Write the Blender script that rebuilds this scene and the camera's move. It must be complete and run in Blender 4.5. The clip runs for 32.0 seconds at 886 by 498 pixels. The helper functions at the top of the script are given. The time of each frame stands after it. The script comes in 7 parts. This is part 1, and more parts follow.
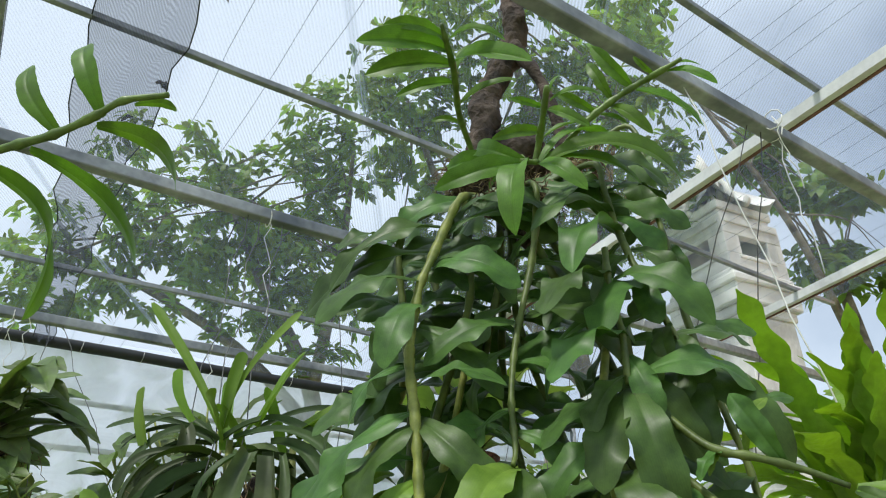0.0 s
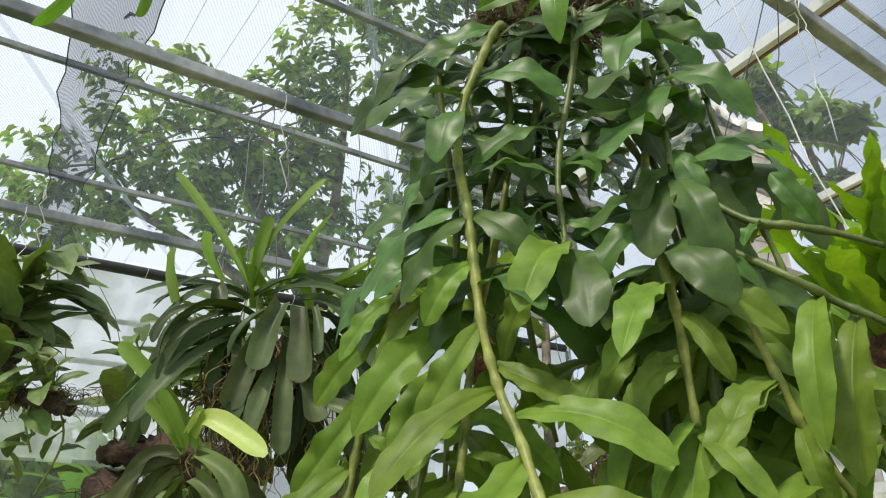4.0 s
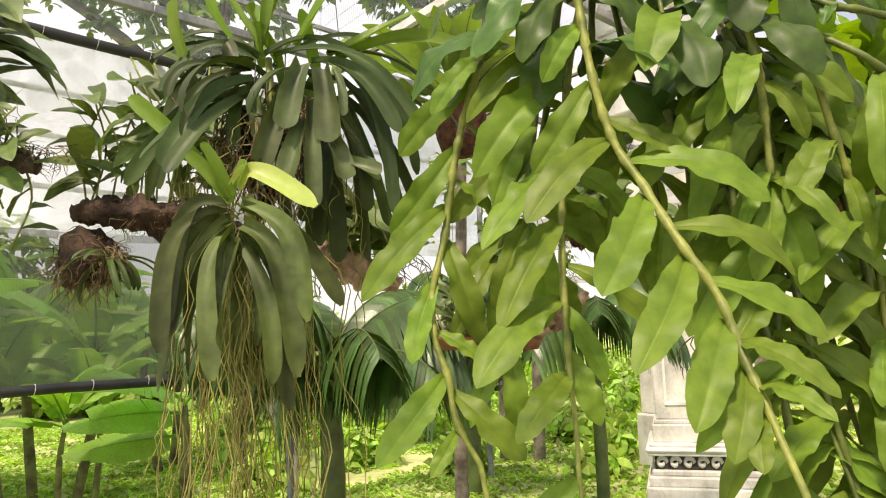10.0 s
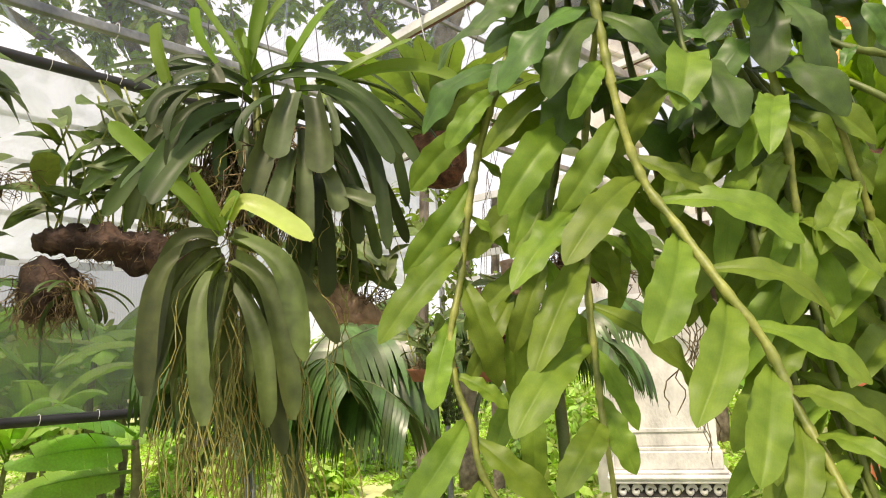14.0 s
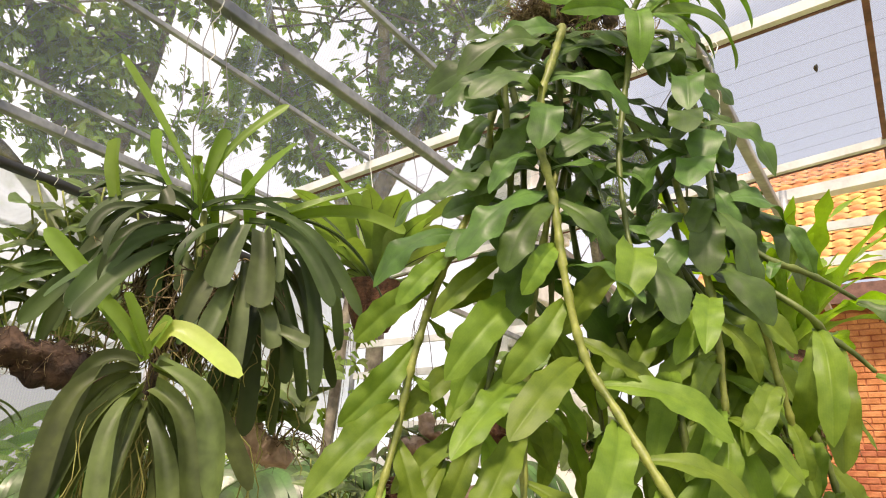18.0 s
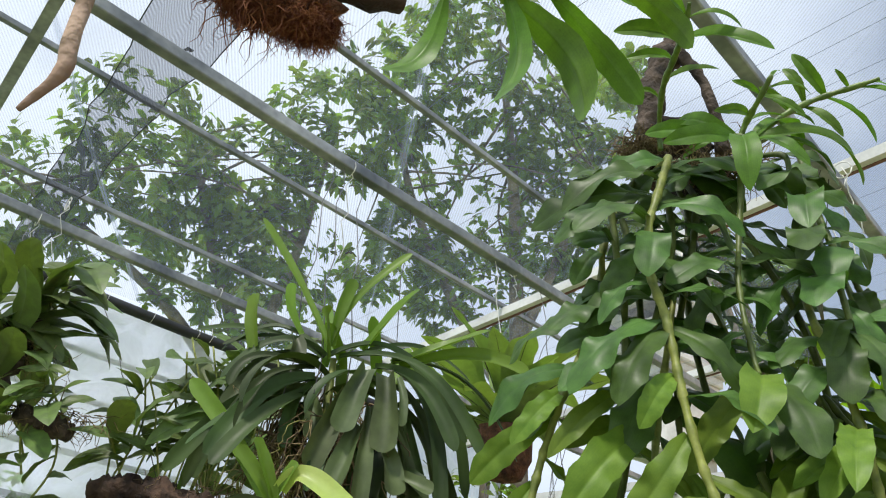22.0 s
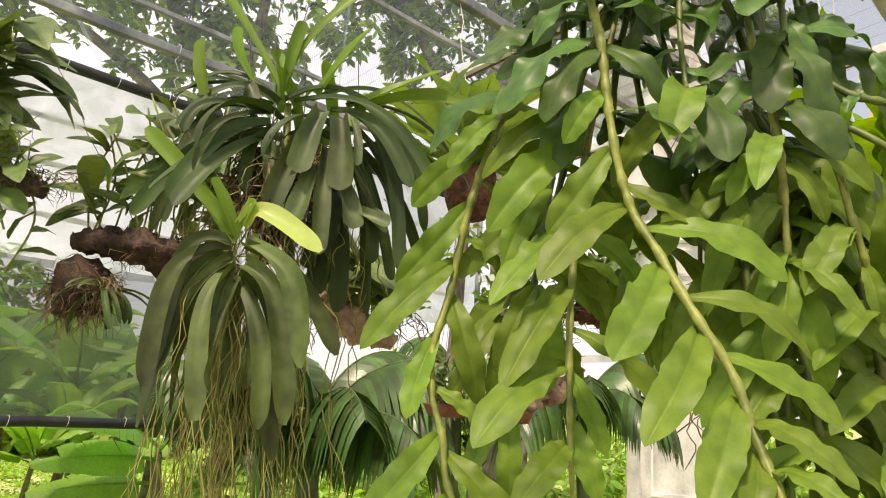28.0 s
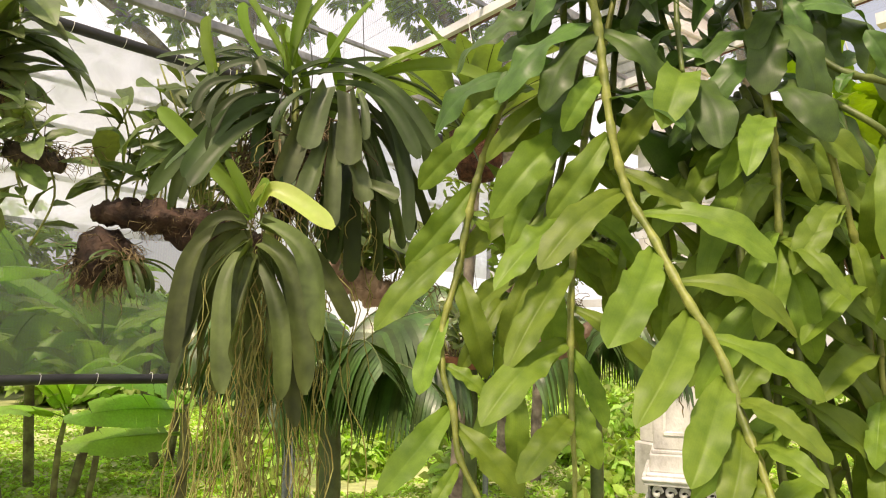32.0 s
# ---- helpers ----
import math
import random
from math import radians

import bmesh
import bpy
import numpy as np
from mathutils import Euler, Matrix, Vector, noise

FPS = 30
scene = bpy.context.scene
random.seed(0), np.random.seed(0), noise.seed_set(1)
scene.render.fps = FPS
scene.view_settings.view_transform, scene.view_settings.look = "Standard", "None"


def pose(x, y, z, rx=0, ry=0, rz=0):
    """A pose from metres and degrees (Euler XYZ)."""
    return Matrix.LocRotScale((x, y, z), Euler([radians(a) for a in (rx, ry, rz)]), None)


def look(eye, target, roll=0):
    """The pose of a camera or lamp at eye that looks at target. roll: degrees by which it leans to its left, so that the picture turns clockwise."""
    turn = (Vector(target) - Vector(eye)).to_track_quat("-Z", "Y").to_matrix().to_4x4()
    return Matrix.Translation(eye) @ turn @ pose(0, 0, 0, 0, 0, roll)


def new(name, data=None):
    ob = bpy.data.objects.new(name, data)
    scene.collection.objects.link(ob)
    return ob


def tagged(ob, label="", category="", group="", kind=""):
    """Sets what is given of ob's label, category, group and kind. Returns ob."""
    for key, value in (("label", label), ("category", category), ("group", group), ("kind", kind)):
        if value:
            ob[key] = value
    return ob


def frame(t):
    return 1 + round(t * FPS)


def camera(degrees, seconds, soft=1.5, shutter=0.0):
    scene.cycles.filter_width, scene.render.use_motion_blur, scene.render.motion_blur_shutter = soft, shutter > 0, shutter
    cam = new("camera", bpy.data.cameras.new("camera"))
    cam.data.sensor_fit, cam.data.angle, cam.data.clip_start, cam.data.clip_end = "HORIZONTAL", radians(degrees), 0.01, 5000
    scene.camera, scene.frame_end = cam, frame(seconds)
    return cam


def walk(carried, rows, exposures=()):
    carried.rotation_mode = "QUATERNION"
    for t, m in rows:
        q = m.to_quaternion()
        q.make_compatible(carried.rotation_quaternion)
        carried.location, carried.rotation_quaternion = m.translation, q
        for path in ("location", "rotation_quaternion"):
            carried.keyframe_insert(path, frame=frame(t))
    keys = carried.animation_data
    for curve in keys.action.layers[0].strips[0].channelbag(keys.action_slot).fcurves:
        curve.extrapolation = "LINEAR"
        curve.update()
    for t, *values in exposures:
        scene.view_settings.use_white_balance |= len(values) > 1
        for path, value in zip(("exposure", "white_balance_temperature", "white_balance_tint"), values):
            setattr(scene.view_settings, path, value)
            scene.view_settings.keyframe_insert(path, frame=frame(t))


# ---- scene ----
cam = camera(63.1, 32.0, 1.1)
METRES, EYE, TILT, LEAN, TURN = 1.25, 1.6, 28.0, 1.5, 0.0
ROWS = [
    (0.0, 0.0, 0.0, 0.0, 0.0, 0.0, -0.0),
    (0.5, 0.0144, -0.0034, 0.0, 2.42, -0.29, 0.69),
    (1.0, 0.0217, -0.009, -0.014, 1.65, -0.17, 0.75),
    (1.5, 0.0124, -0.013, -0.0364, 1.64, 0.17, 1.1),
    (2.0, -0.0001, -0.024, -0.0656, 1.6, -0.52, 1.16),
    (2.5, -0.0222, -0.0302, -0.1012, 0.28, -2.09, -0.17),
    (3.0, -0.0333, -0.0228, -0.1234, 0.29, -2.99, -0.07),
    (3.5, -0.0487, -0.0315, -0.1405, 0.22, -3.87, 0.17),
    (5.5, -0.1225, -0.0396, -0.1935, -5.81, -7.76, -1.35),
    (6.0, -0.1465, -0.047, -0.2063, -6.35, -10.11, -1.52),
    (6.5, -0.1753, -0.0609, -0.2069, -6.6, -12.35, -1.9),
    (7.0, -0.2022, -0.0753, -0.2029, -6.84, -13.86, -2.58),
    (7.5, -0.2217, -0.0832, -0.2114, -7.26, -15.97, -2.23),
    (8.0, -0.2395, -0.0925, -0.2117, -7.54, -17.05, -2.07),
    (8.5, -0.2585, -0.1007, -0.2055, -8.32, -18.11, -2.21),
    (9.0, -0.2802, -0.102, -0.2014, -8.4, -19.61, -2.38),
    (9.5, -0.2995, -0.1032, -0.1922, -8.58, -20.56, -3.41),
    (10.0, -0.3197, -0.1042, -0.1834, -9.35, -21.05, -4.09),
    (10.5, -0.3442, -0.0896, -0.1829, -10.08, -21.1, -4.8),
    (11.0, -0.3568, -0.0871, -0.1803, -10.45, -20.62, -4.75),
    (11.5, -0.363, -0.0959, -0.1741, -11.65, -19.92, -5.37),
    (12.0, -0.3658, -0.0832, -0.18, -12.19, -19.79, -5.81),
    (12.5, -0.3647, -0.0674, -0.1864, -12.93, -19.94, -5.57),
    (13.0, -0.3707, -0.062, -0.1916, -12.69, -20.58, -5.33),
    (13.5, -0.3855, -0.0654, -0.1827, -12.96, -19.15, -5.81),
    (14.0, -0.39, -0.054, -0.1862, -12.95, -18.74, -5.57),
    (14.5, -0.3928, -0.0457, -0.1902, -13.76, -17.52, -7.12),
    (16.5, -0.4215, -0.0483, -0.1678, -15.76, -12.53, -10.65),
    (17.0, -0.4284, -0.0563, -0.1616, -15.82, -11.93, -11.63),
    (17.5, -0.4276, -0.0522, -0.1643, -17.32, -9.46, -12.88),
    (18.0, -0.4307, -0.0472, -0.1708, -17.86, -6.67, -14.03),
    (18.5, -0.4334, -0.0509, -0.1697, -18.53, -4.12, -15.7),
    (19.0, -0.4354, -0.0524, -0.1688, -19.15, -2.86, -16.46),
    (19.5, -0.44, -0.0564, -0.1687, -17.2, -0.79, -15.79),
    (20.0, -0.4374, -0.072, -0.1666, -14.44, -0.07, -15.06),
    (20.5, -0.4269, -0.0768, -0.1664, -11.76, -0.33, -13.94),
    (21.0, -0.4071, -0.0736, -0.1731, -9.24, -0.25, -11.75),
    (21.5, -0.3876, -0.0668, -0.1844, -7.77, -0.5, -10.34),
    (22.0, -0.3922, -0.0645, -0.1782, -6.65, 2.7, -10.98),
    (22.5, -0.3956, -0.0643, -0.1745, -7.01, 4.03, -10.8),
    (23.0, -0.3854, -0.0675, -0.1732, -6.08, 3.8, -9.65),
    (23.5, -0.3673, -0.0719, -0.1733, -6.52, 3.29, -9.54),
    (24.0, -0.3515, -0.0696, -0.178, -7.63, 2.08, -9.81),
    (24.5, -0.3361, -0.0666, -0.1879, -8.5, -0.32, -9.39),
    (25.0, -0.3276, -0.0673, -0.1976, -9.85, -2.7, -9.7),
    (25.5, -0.3326, -0.066, -0.2003, -10.2, -4.19, -10.26),
    (27.5, -0.3348, -0.0886, -0.2063, -8.14, -12.22, -9.23),
    (28.0, -0.328, -0.092, -0.2079, -7.95, -15.76, -9.13),
    (28.5, -0.3234, -0.0973, -0.2093, -7.58, -17.77, -8.8),
    (29.0, -0.324, -0.1064, -0.2036, -8.15, -18.12, -9.32),
    (29.5, -0.3279, -0.1124, -0.1992, -7.94, -19.09, -9.21),
    (30.0, -0.3225, -0.1167, -0.1969, -8.39, -19.62, -9.26),
    (30.5, -0.3257, -0.1233, -0.1895, -8.34, -20.5, -9.24),
    (31.0, -0.3336, -0.122, -0.1749, -7.97, -21.03, -9.05),
    (31.5, -0.3413, -0.1133, -0.161, -7.11, -21.67, -7.99),
    (32.0, -0.3322, -0.116, -0.1483, -7.44, -20.34, -7.29),
]
EXPOSURES = [(0, -0.14, 6300, 6), (2, -0.12, 6400, 6), (3.5, -0.01, 6600, 7), (6, 0.27, 7900, 15), (9, 0.44, 8200, 16), (14, 0.46, 8000, 17), (16.5, 0.52, 8100, 18), (18, 0.51, 8000, 20), (19, 0.14, 7400, 15), (20.5, 0.01, 6700, 10), (22, -0.01, 6500, 9), (23, -0.18, 6400, 8), (25.5, -0.01, 6700, 8), (27.5, 0.36, 8000, 15), (30, 0.39, 8400, 18), (32, 0.41, 8400, 20)]
walk(cam, [(t, pose(0, 0, EYE, TILT, LEAN, TURN) @ pose(METRES * x, METRES * y, METRES * z, 90 + pitch, roll, yaw)) for t, x, y, z, yaw, pitch, roll in ROWS], EXPOSURES)

# ---- world and light ----
world = bpy.data.worlds.new("sky")
scene.world = world
world.use_nodes = True
wn, wl = world.node_tree.nodes, world.node_tree.links
wn.clear()
SUN_EL, SUN_AZ = radians(60), radians(215)
sky = wn.new("ShaderNodeTexSky")
sky.sky_type, sky.sun_disc, sky.sun_elevation, sky.sun_rotation = "NISHITA", False, SUN_EL, SUN_AZ
sky_map = wn.new("ShaderNodeTexCoord")
cloud = wn.new("ShaderNodeTexNoise")
cloud.inputs["Scale"].default_value, cloud.inputs["Detail"].default_value = 2.2, 7.0
cloud_axis, cloud_lean = wn.new("ShaderNodeSeparateXYZ"), wn.new("ShaderNodeMath")
cloud_lean.operation = "MULTIPLY_ADD"
cloud_lean.inputs[1].default_value = -0.22
cloud_ramp = wn.new("ShaderNodeValToRGB")
cloud_ramp.color_ramp.elements[0].position, cloud_ramp.color_ramp.elements[1].position = 0.3, 0.58
cloud_mix = wn.new("ShaderNodeMix")
cloud_ramp.color_ramp.elements[0].color = (0.32, 0.32, 0.32, 1)
cloud_mix.data_type = "RGBA"
cloud_mix.inputs["B"].default_value = (7.9, 8.75, 10.1, 1)
sky_out, sky_bg = wn.new("ShaderNodeOutputWorld"), wn.new("ShaderNodeBackground")
sky_bg.inputs["Strength"].default_value = 0.115
wl.new(sky_map.outputs["Generated"], cloud.inputs["Vector"])
wl.new(sky_map.outputs["Generated"], cloud_axis.inputs["Vector"])
wl.new(cloud_axis.outputs["X"], cloud_lean.inputs[0])
wl.new(cloud.outputs["Fac"], cloud_lean.inputs[2])
wl.new(cloud_lean.outputs["Value"], cloud_ramp.inputs["Fac"])
wl.new(cloud_ramp.outputs["Color"], cloud_mix.inputs["Factor"])
wl.new(sky.outputs["Color"], cloud_mix.inputs["A"])
wl.new(cloud_mix.outputs["Result"], sky_bg.inputs["Color"])
wl.new(sky_bg.outputs["Background"], sky_out.inputs["Surface"])
sun = new("sun", bpy.data.lights.new("sun", "SUN"))
sun.data.energy, sun.data.angle, sun.data.color = 4.0, radians(6), (1.0, 0.95, 0.86)
sun.matrix_world = look((-0.57 * 20, -0.82 * 20, 36), (0, 0, 0))


# ---- materials ----
def mat(name, base, rough=0.6, vary=0.25, scale=8.0, metal=0.0, bump=0.0, fine=60.0, translucent=0.0, hue=0.0, second=None, gloss=0.5, tint=None, random_by="object", veins=0.0):
    """A procedural surface: two scales of variation, a per-piece shift, fine relief and, for leaves, light that passes through."""
    m = bpy.data.materials.new(name)
    m.use_nodes = True
    n, l = m.node_tree.nodes, m.node_tree.links
    bsdf, out = n["Principled BSDF"], n["Material Output"]
    coord = n.new("ShaderNodeTexCoord")
    big, small = n.new("ShaderNodeTexNoise"), n.new("ShaderNodeTexNoise")
    big.inputs["Scale"].default_value, big.inputs["Detail"].default_value = scale, 4.0
    small.inputs["Scale"].default_value, small.inputs["Detail"].default_value = fine, 3.0
    for t in (big, small):
        l.new(coord.outputs["Object"], t.inputs["Vector"])
    ramp = n.new("ShaderNodeValToRGB")
    lo = [max(0.0, c * (1 - vary)) for c in base]
    hi = [min(1.0, c * (1 + vary)) for c in (second or base)]
    ramp.color_ramp.elements[0].position, ramp.color_ramp.elements[1].position = 0.32, 0.68
    ramp.color_ramp.elements[0].color, ramp.color_ramp.elements[1].color = (*lo, 1), (*hi, 1)
    l.new(big.outputs["Fac"], ramp.inputs["Fac"])
    hsv = n.new("ShaderNodeHueSaturation")
    l.new(ramp.outputs["Color"], hsv.inputs["Color"])
    if hue:
        if random_by == "object":
            info = n.new("ShaderNodeObjectInfo")
            rnd = info.outputs["Random"]
        else:
            info = n.new("ShaderNodeNewGeometry")
            rnd = info.outputs["Random Per Island"]
        r1, r2 = n.new("ShaderNodeMapRange"), n.new("ShaderNodeMapRange")
        r1.inputs["To Min"].default_value, r1.inputs["To Max"].default_value = 0.5 - hue * 0.05, 0.5 + hue * 0.05
        r2.inputs["To Min"].default_value, r2.inputs["To Max"].default_value = 1 - hue, 1 + hue
        l.new(rnd, r1.inputs["Value"])
        l.new(rnd, r2.inputs["Value"])
        l.new(r1.outputs["Result"], hsv.inputs["Hue"])
        l.new(r2.outputs["Result"], hsv.inputs["Value"])
    grain = n.new("ShaderNodeMix")
    grain.data_type, grain.blend_type = "RGBA", "OVERLAY"
    grain.inputs["Factor"].default_value = min(1.0, vary)
    l.new(hsv.outputs["Color"], grain.inputs["A"])
    texture = small.outputs["Fac"]
    if veins:
        # fine veins along the blade
        wave, blend = n.new("ShaderNodeTexWave"), n.new("ShaderNodeMix")
        wave.bands_direction = "X"
        wave.inputs["Scale"].default_value, wave.inputs["Distortion"].default_value, wave.inputs["Detail"].default_value = 17.0, 1.2, 2.0
        blend.inputs["Factor"].default_value = veins
        l.new(coord.outputs["Object"], wave.inputs["Vector"])
        l.new(texture, blend.inputs["A"])
        l.new(wave.outputs["Fac"], blend.inputs["B"])
        texture = blend.outputs["Result"]
    l.new(texture, grain.inputs["B"])
    colour = grain.outputs["Result"]
    l.new(colour, bsdf.inputs["Base Color"])
    rr = n.new("ShaderNodeMapRange")
    rr.inputs["To Min"].default_value, rr.inputs["To Max"].default_value = max(0.02, rough - 0.12), min(1.0, rough + 0.12)
    l.new(small.outputs["Fac"], rr.inputs["Value"])
    l.new(rr.outputs["Result"], bsdf.inputs["Roughness"])
    bsdf.inputs["Metallic"].default_value = metal
    bsdf.inputs["Specular IOR Level"].default_value = gloss
    if bump:
        b = n.new("ShaderNodeBump")
        b.inputs["Strength"].default_value, b.inputs["Distance"].default_value = bump, 0.01
        l.new(small.outputs["Fac"], b.inputs["Height"])
        l.new(b.outputs["Normal"], bsdf.inputs["Normal"])
    if translucent:
        tr, mix = n.new("ShaderNodeBsdfTranslucent"), n.new("ShaderNodeMixShader")
        through_tint = n.new("ShaderNodeMix")
        through_tint.data_type, through_tint.blend_type = "RGBA", "MULTIPLY"
        through_tint.inputs["Factor"].default_value = 1.0
        through_tint.inputs["B"].default_value = (*(tint or (1.3, 1.5, 0.5)), 1)
        l.new(colour, through_tint.inputs["A"])
        l.new(through_tint.outputs["Result"], tr.inputs["Color"])
        mix.inputs["Fac"].default_value = translucent
        l.new(bsdf.outputs["BSDF"], mix.inputs[1])
        l.new(tr.outputs["BSDF"], mix.inputs[2])
        l.new(mix.outputs["Shader"], out.inputs["Surface"])
    return m


def net_mat(name, colour, cover, pitch, lines, weave=0.16, crumple=0.0):
    """Knitted shade cloth: threads that stop part of the light, with darker seams."""
    m = bpy.data.materials.new(name)
    m.use_nodes = True
    n, l = m.node_tree.nodes, m.node_tree.links
    n.remove(n["Principled BSDF"])
    out = n["Material Output"]
    coord = n.new("ShaderNodeTexCoord")
    thread, seam, stain = n.new("ShaderNodeTexWave"), n.new("ShaderNodeTexNoise"), n.new("ShaderNodeTexNoise")
    thread.inputs["Scale"].default_value, thread.bands_direction = pitch, "X"
    thread.inputs["Distortion"].default_value, thread.inputs["Detail"].default_value = 0.6, 1.0
    stretch = n.new("ShaderNodeMapping")
    stretch.inputs["Rotation"].default_value = (0, 0, -radians(35))
    stretch.inputs["Scale"].default_value = (lines, 0.002, 0.002)
    l.new(coord.outputs["Object"], stretch.inputs["Vector"])
    l.new(stretch.outputs["Vector"], seam.inputs["Vector"])
    l.new(stretch.outputs["Vector"], thread.inputs["Vector"])
    seam.inputs["Scale"].default_value, seam.inputs["Detail"].default_value = 9.0, 3.0
    stain.inputs["Scale"].default_value = 0.9
    l.new(coord.outputs["Object"], stain.inputs["Vector"])
    seam_ramp = n.new("ShaderNodeValToRGB")
    seam_ramp.color_ramp.elements[0].position, seam_ramp.color_ramp.elements[0].color = 0.69, (0, 0, 0, 1)
    seam_ramp.color_ramp.elements[1].position, seam_ramp.color_ramp.elements[1].color = 0.715, (1, 1, 1, 1)
    l.new(seam.outputs["Fac"], seam_ramp.inputs["Fac"])
    fac = n.new("ShaderNodeMath")
    fac.operation = "MULTIPLY_ADD"
    l.new(thread.outputs["Fac"], fac.inputs[0])
    fac.inputs[1].default_value, fac.inputs[2].default_value = weave, cover - weave / 2
    if crumple:
        # creases that scatter more or less of the light
        fold, swing = n.new("ShaderNodeTexNoise"), n.new("ShaderNodeMath")
        fold.inputs["Scale"].default_value, fold.inputs["Detail"].default_value, fold.inputs["Distortion"].default_value = 3.2, 5.0, 1.4
        l.new(coord.outputs["Object"], fold.inputs["Vector"])
        swing.operation = "MULTIPLY_ADD"
        l.new(fold.outputs["Fac"], swing.inputs[0])
        swing.inputs[1].default_value, swing.inputs[2].default_value = crumple, cover - crumple / 2
        l.new(swing.outputs["Value"], fac.inputs[2])
    add = n.new("ShaderNodeMath")
    add.operation = "MULTIPLY_ADD"
    add.use_clamp = True
    l.new(seam_ramp.outputs["Color"], add.inputs[0])
    add.inputs[1].default_value = 0.3
    l.new(fac.outputs["Value"], add.inputs[2])
    dif, tra, clear = n.new("ShaderNodeBsdfDiffuse"), n.new("ShaderNodeBsdfTranslucent"), n.new("ShaderNodeBsdfTransparent")
    dif.inputs["Color"].default_value = tra.inputs["Color"].default_value = (*colour, 1)
    both, mix = n.new("ShaderNodeMixShader"), n.new("ShaderNodeMixShader")
    both.inputs["Fac"].default_value = 0.5
    l.new(dif.outputs["BSDF"], both.inputs[1])
    l.new(tra.outputs["BSDF"], both.inputs[2])
    l.new(add.outputs["Value"], mix.inputs["Fac"])
    l.new(clear.outputs["BSDF"], mix.inputs[1])
    l.new(both.outputs["Shader"], mix.inputs[2])
    l.new(mix.outputs["Shader"], out.inputs["Surface"])
    return m


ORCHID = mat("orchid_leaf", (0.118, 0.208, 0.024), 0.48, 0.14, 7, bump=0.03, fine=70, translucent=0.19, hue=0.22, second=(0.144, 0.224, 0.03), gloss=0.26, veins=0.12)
# upper leaves: older, darker green, with the dense mass's shade in the colour
ORCHID_OLD_SHADED = mat("old_shaded_orchid_leaf", (0.056, 0.118, 0.024), 0.45, 0.24, 5, bump=0.025, fine=60, translucent=0.16, hue=0.25, second=(0.07, 0.138, 0.028), gloss=0.32, veins=0.15)
ORCHID_YOUNG = mat("young_orchid_leaf", (0.1, 0.2, 0.022), 0.45, 0.24, 5, bump=0.025, fine=60, translucent=0.32, hue=0.16, gloss=0.35, veins=0.12)
SHOOT = mat("green_shoot", (0.08, 0.14, 0.02), 0.45, 0.25, 30, bump=0.2, fine=120, second=(0.12, 0.19, 0.03))
CANE = mat("cane_skin", (0.15, 0.2, 0.035), 0.5, 0.3, 30, bump=0.08, fine=160, second=(0.24, 0.26, 0.06))
CANE_GREEN = mat("green_cane_skin", (0.07, 0.11, 0.02), 0.5, 0.3, 30, bump=0.08, fine=160, second=(0.11, 0.145, 0.032))
VANDA = mat("vanda_leaf", (0.034, 0.064, 0.018), 0.52, 0.2, 6, bump=0.025, fine=40, translucent=0.16, hue=0.3, second=(0.056, 0.09, 0.026), gloss=0.3)
VANDA_LIGHT = mat("light_vanda_leaf", (0.16, 0.27, 0.035), 0.45, 0.12, 6, bump=0.025, translucent=0.28, hue=0.15, gloss=0.35)
LEAFLET = mat("small_orchid_leaf", (0.125, 0.175, 0.065), 0.45, 0.14, 8, bump=0.03, fine=40, translucent=0.25, hue=0.3, second=(0.13, 0.19, 0.055), gloss=0.4)
VANDA_OLIVE = mat("olive_vanda_leaf", (0.058, 0.084, 0.026), 0.55, 0.42, 7, bump=0.025, fine=40, translucent=0.16, hue=0.28, second=(0.1, 0.132, 0.04), gloss=0.36)
# front leaves: their grey sheen is mixed into this paler base colour
VANDA_SHEEN = mat("sheen_vanda_leaf", (0.074, 0.104, 0.04), 0.5, 0.35, 7, bump=0.03, fine=40, translucent=0.16, hue=0.25, second=(0.115, 0.15, 0.06), gloss=0.45)
YELLOW = mat("yellowed_leaf", (0.5, 0.58, 0.15), 0.45, 0.15, 8, bump=0.1, translucent=0.3, second=(0.42, 0.55, 0.13))
NEST = mat("nest_fern_frond", (0.19, 0.27, 0.08), 0.4, 0.2, 6, bump=0.05, translucent=0.3, hue=0.15)
CREST = mat("crested_fern_frond", (0.2, 0.33, 0.025), 0.4, 0.22, 10, bump=0.3, fine=80, translucent=0.4, hue=0.12)
RIB = mat("dark_midrib", (0.02, 0.015, 0.01), 0.6, 0.2)
ROOT = mat("aerial_root", (0.33, 0.26, 0.07), 0.65, 0.4, 30, bump=0.4, hue=0.4, second=(0.2, 0.21, 0.06), random_by="island")
DARKROOT = mat("root_mat", (0.09, 0.06, 0.03), 0.9, 0.5, 40, bump=0.8, hue=0.4, second=(0.2, 0.145, 0.075), random_by="island")
WOOD = mat("weathered_wood", (0.03, 0.02, 0.015), 0.9, 0.5, 18, bump=1.0, fine=70, second=(0.085, 0.062, 0.05))
DARKWOOD = mat("dark_wet_wood", (0.015, 0.008, 0.006), 0.85, 0.5, 18, bump=1.0, fine=70, second=(0.055, 0.03, 0.022))
RUSTWOOD = mat("reddish_wood", (0.026, 0.013, 0.009), 0.88, 0.5, 16, bump=1.0, fine=60, second=(0.06, 0.034, 0.022))
PALEWOOD = mat("pale_driftwood", (0.3, 0.17, 0.115), 0.85, 0.4, 12, bump=0.9, fine=45, second=(0.36, 0.26, 0.2))
BARK = mat("tree_bark", (0.13, 0.105, 0.08), 0.9, 0.4, 6, bump=1.0, fine=25, second=(0.22, 0.19, 0.15))
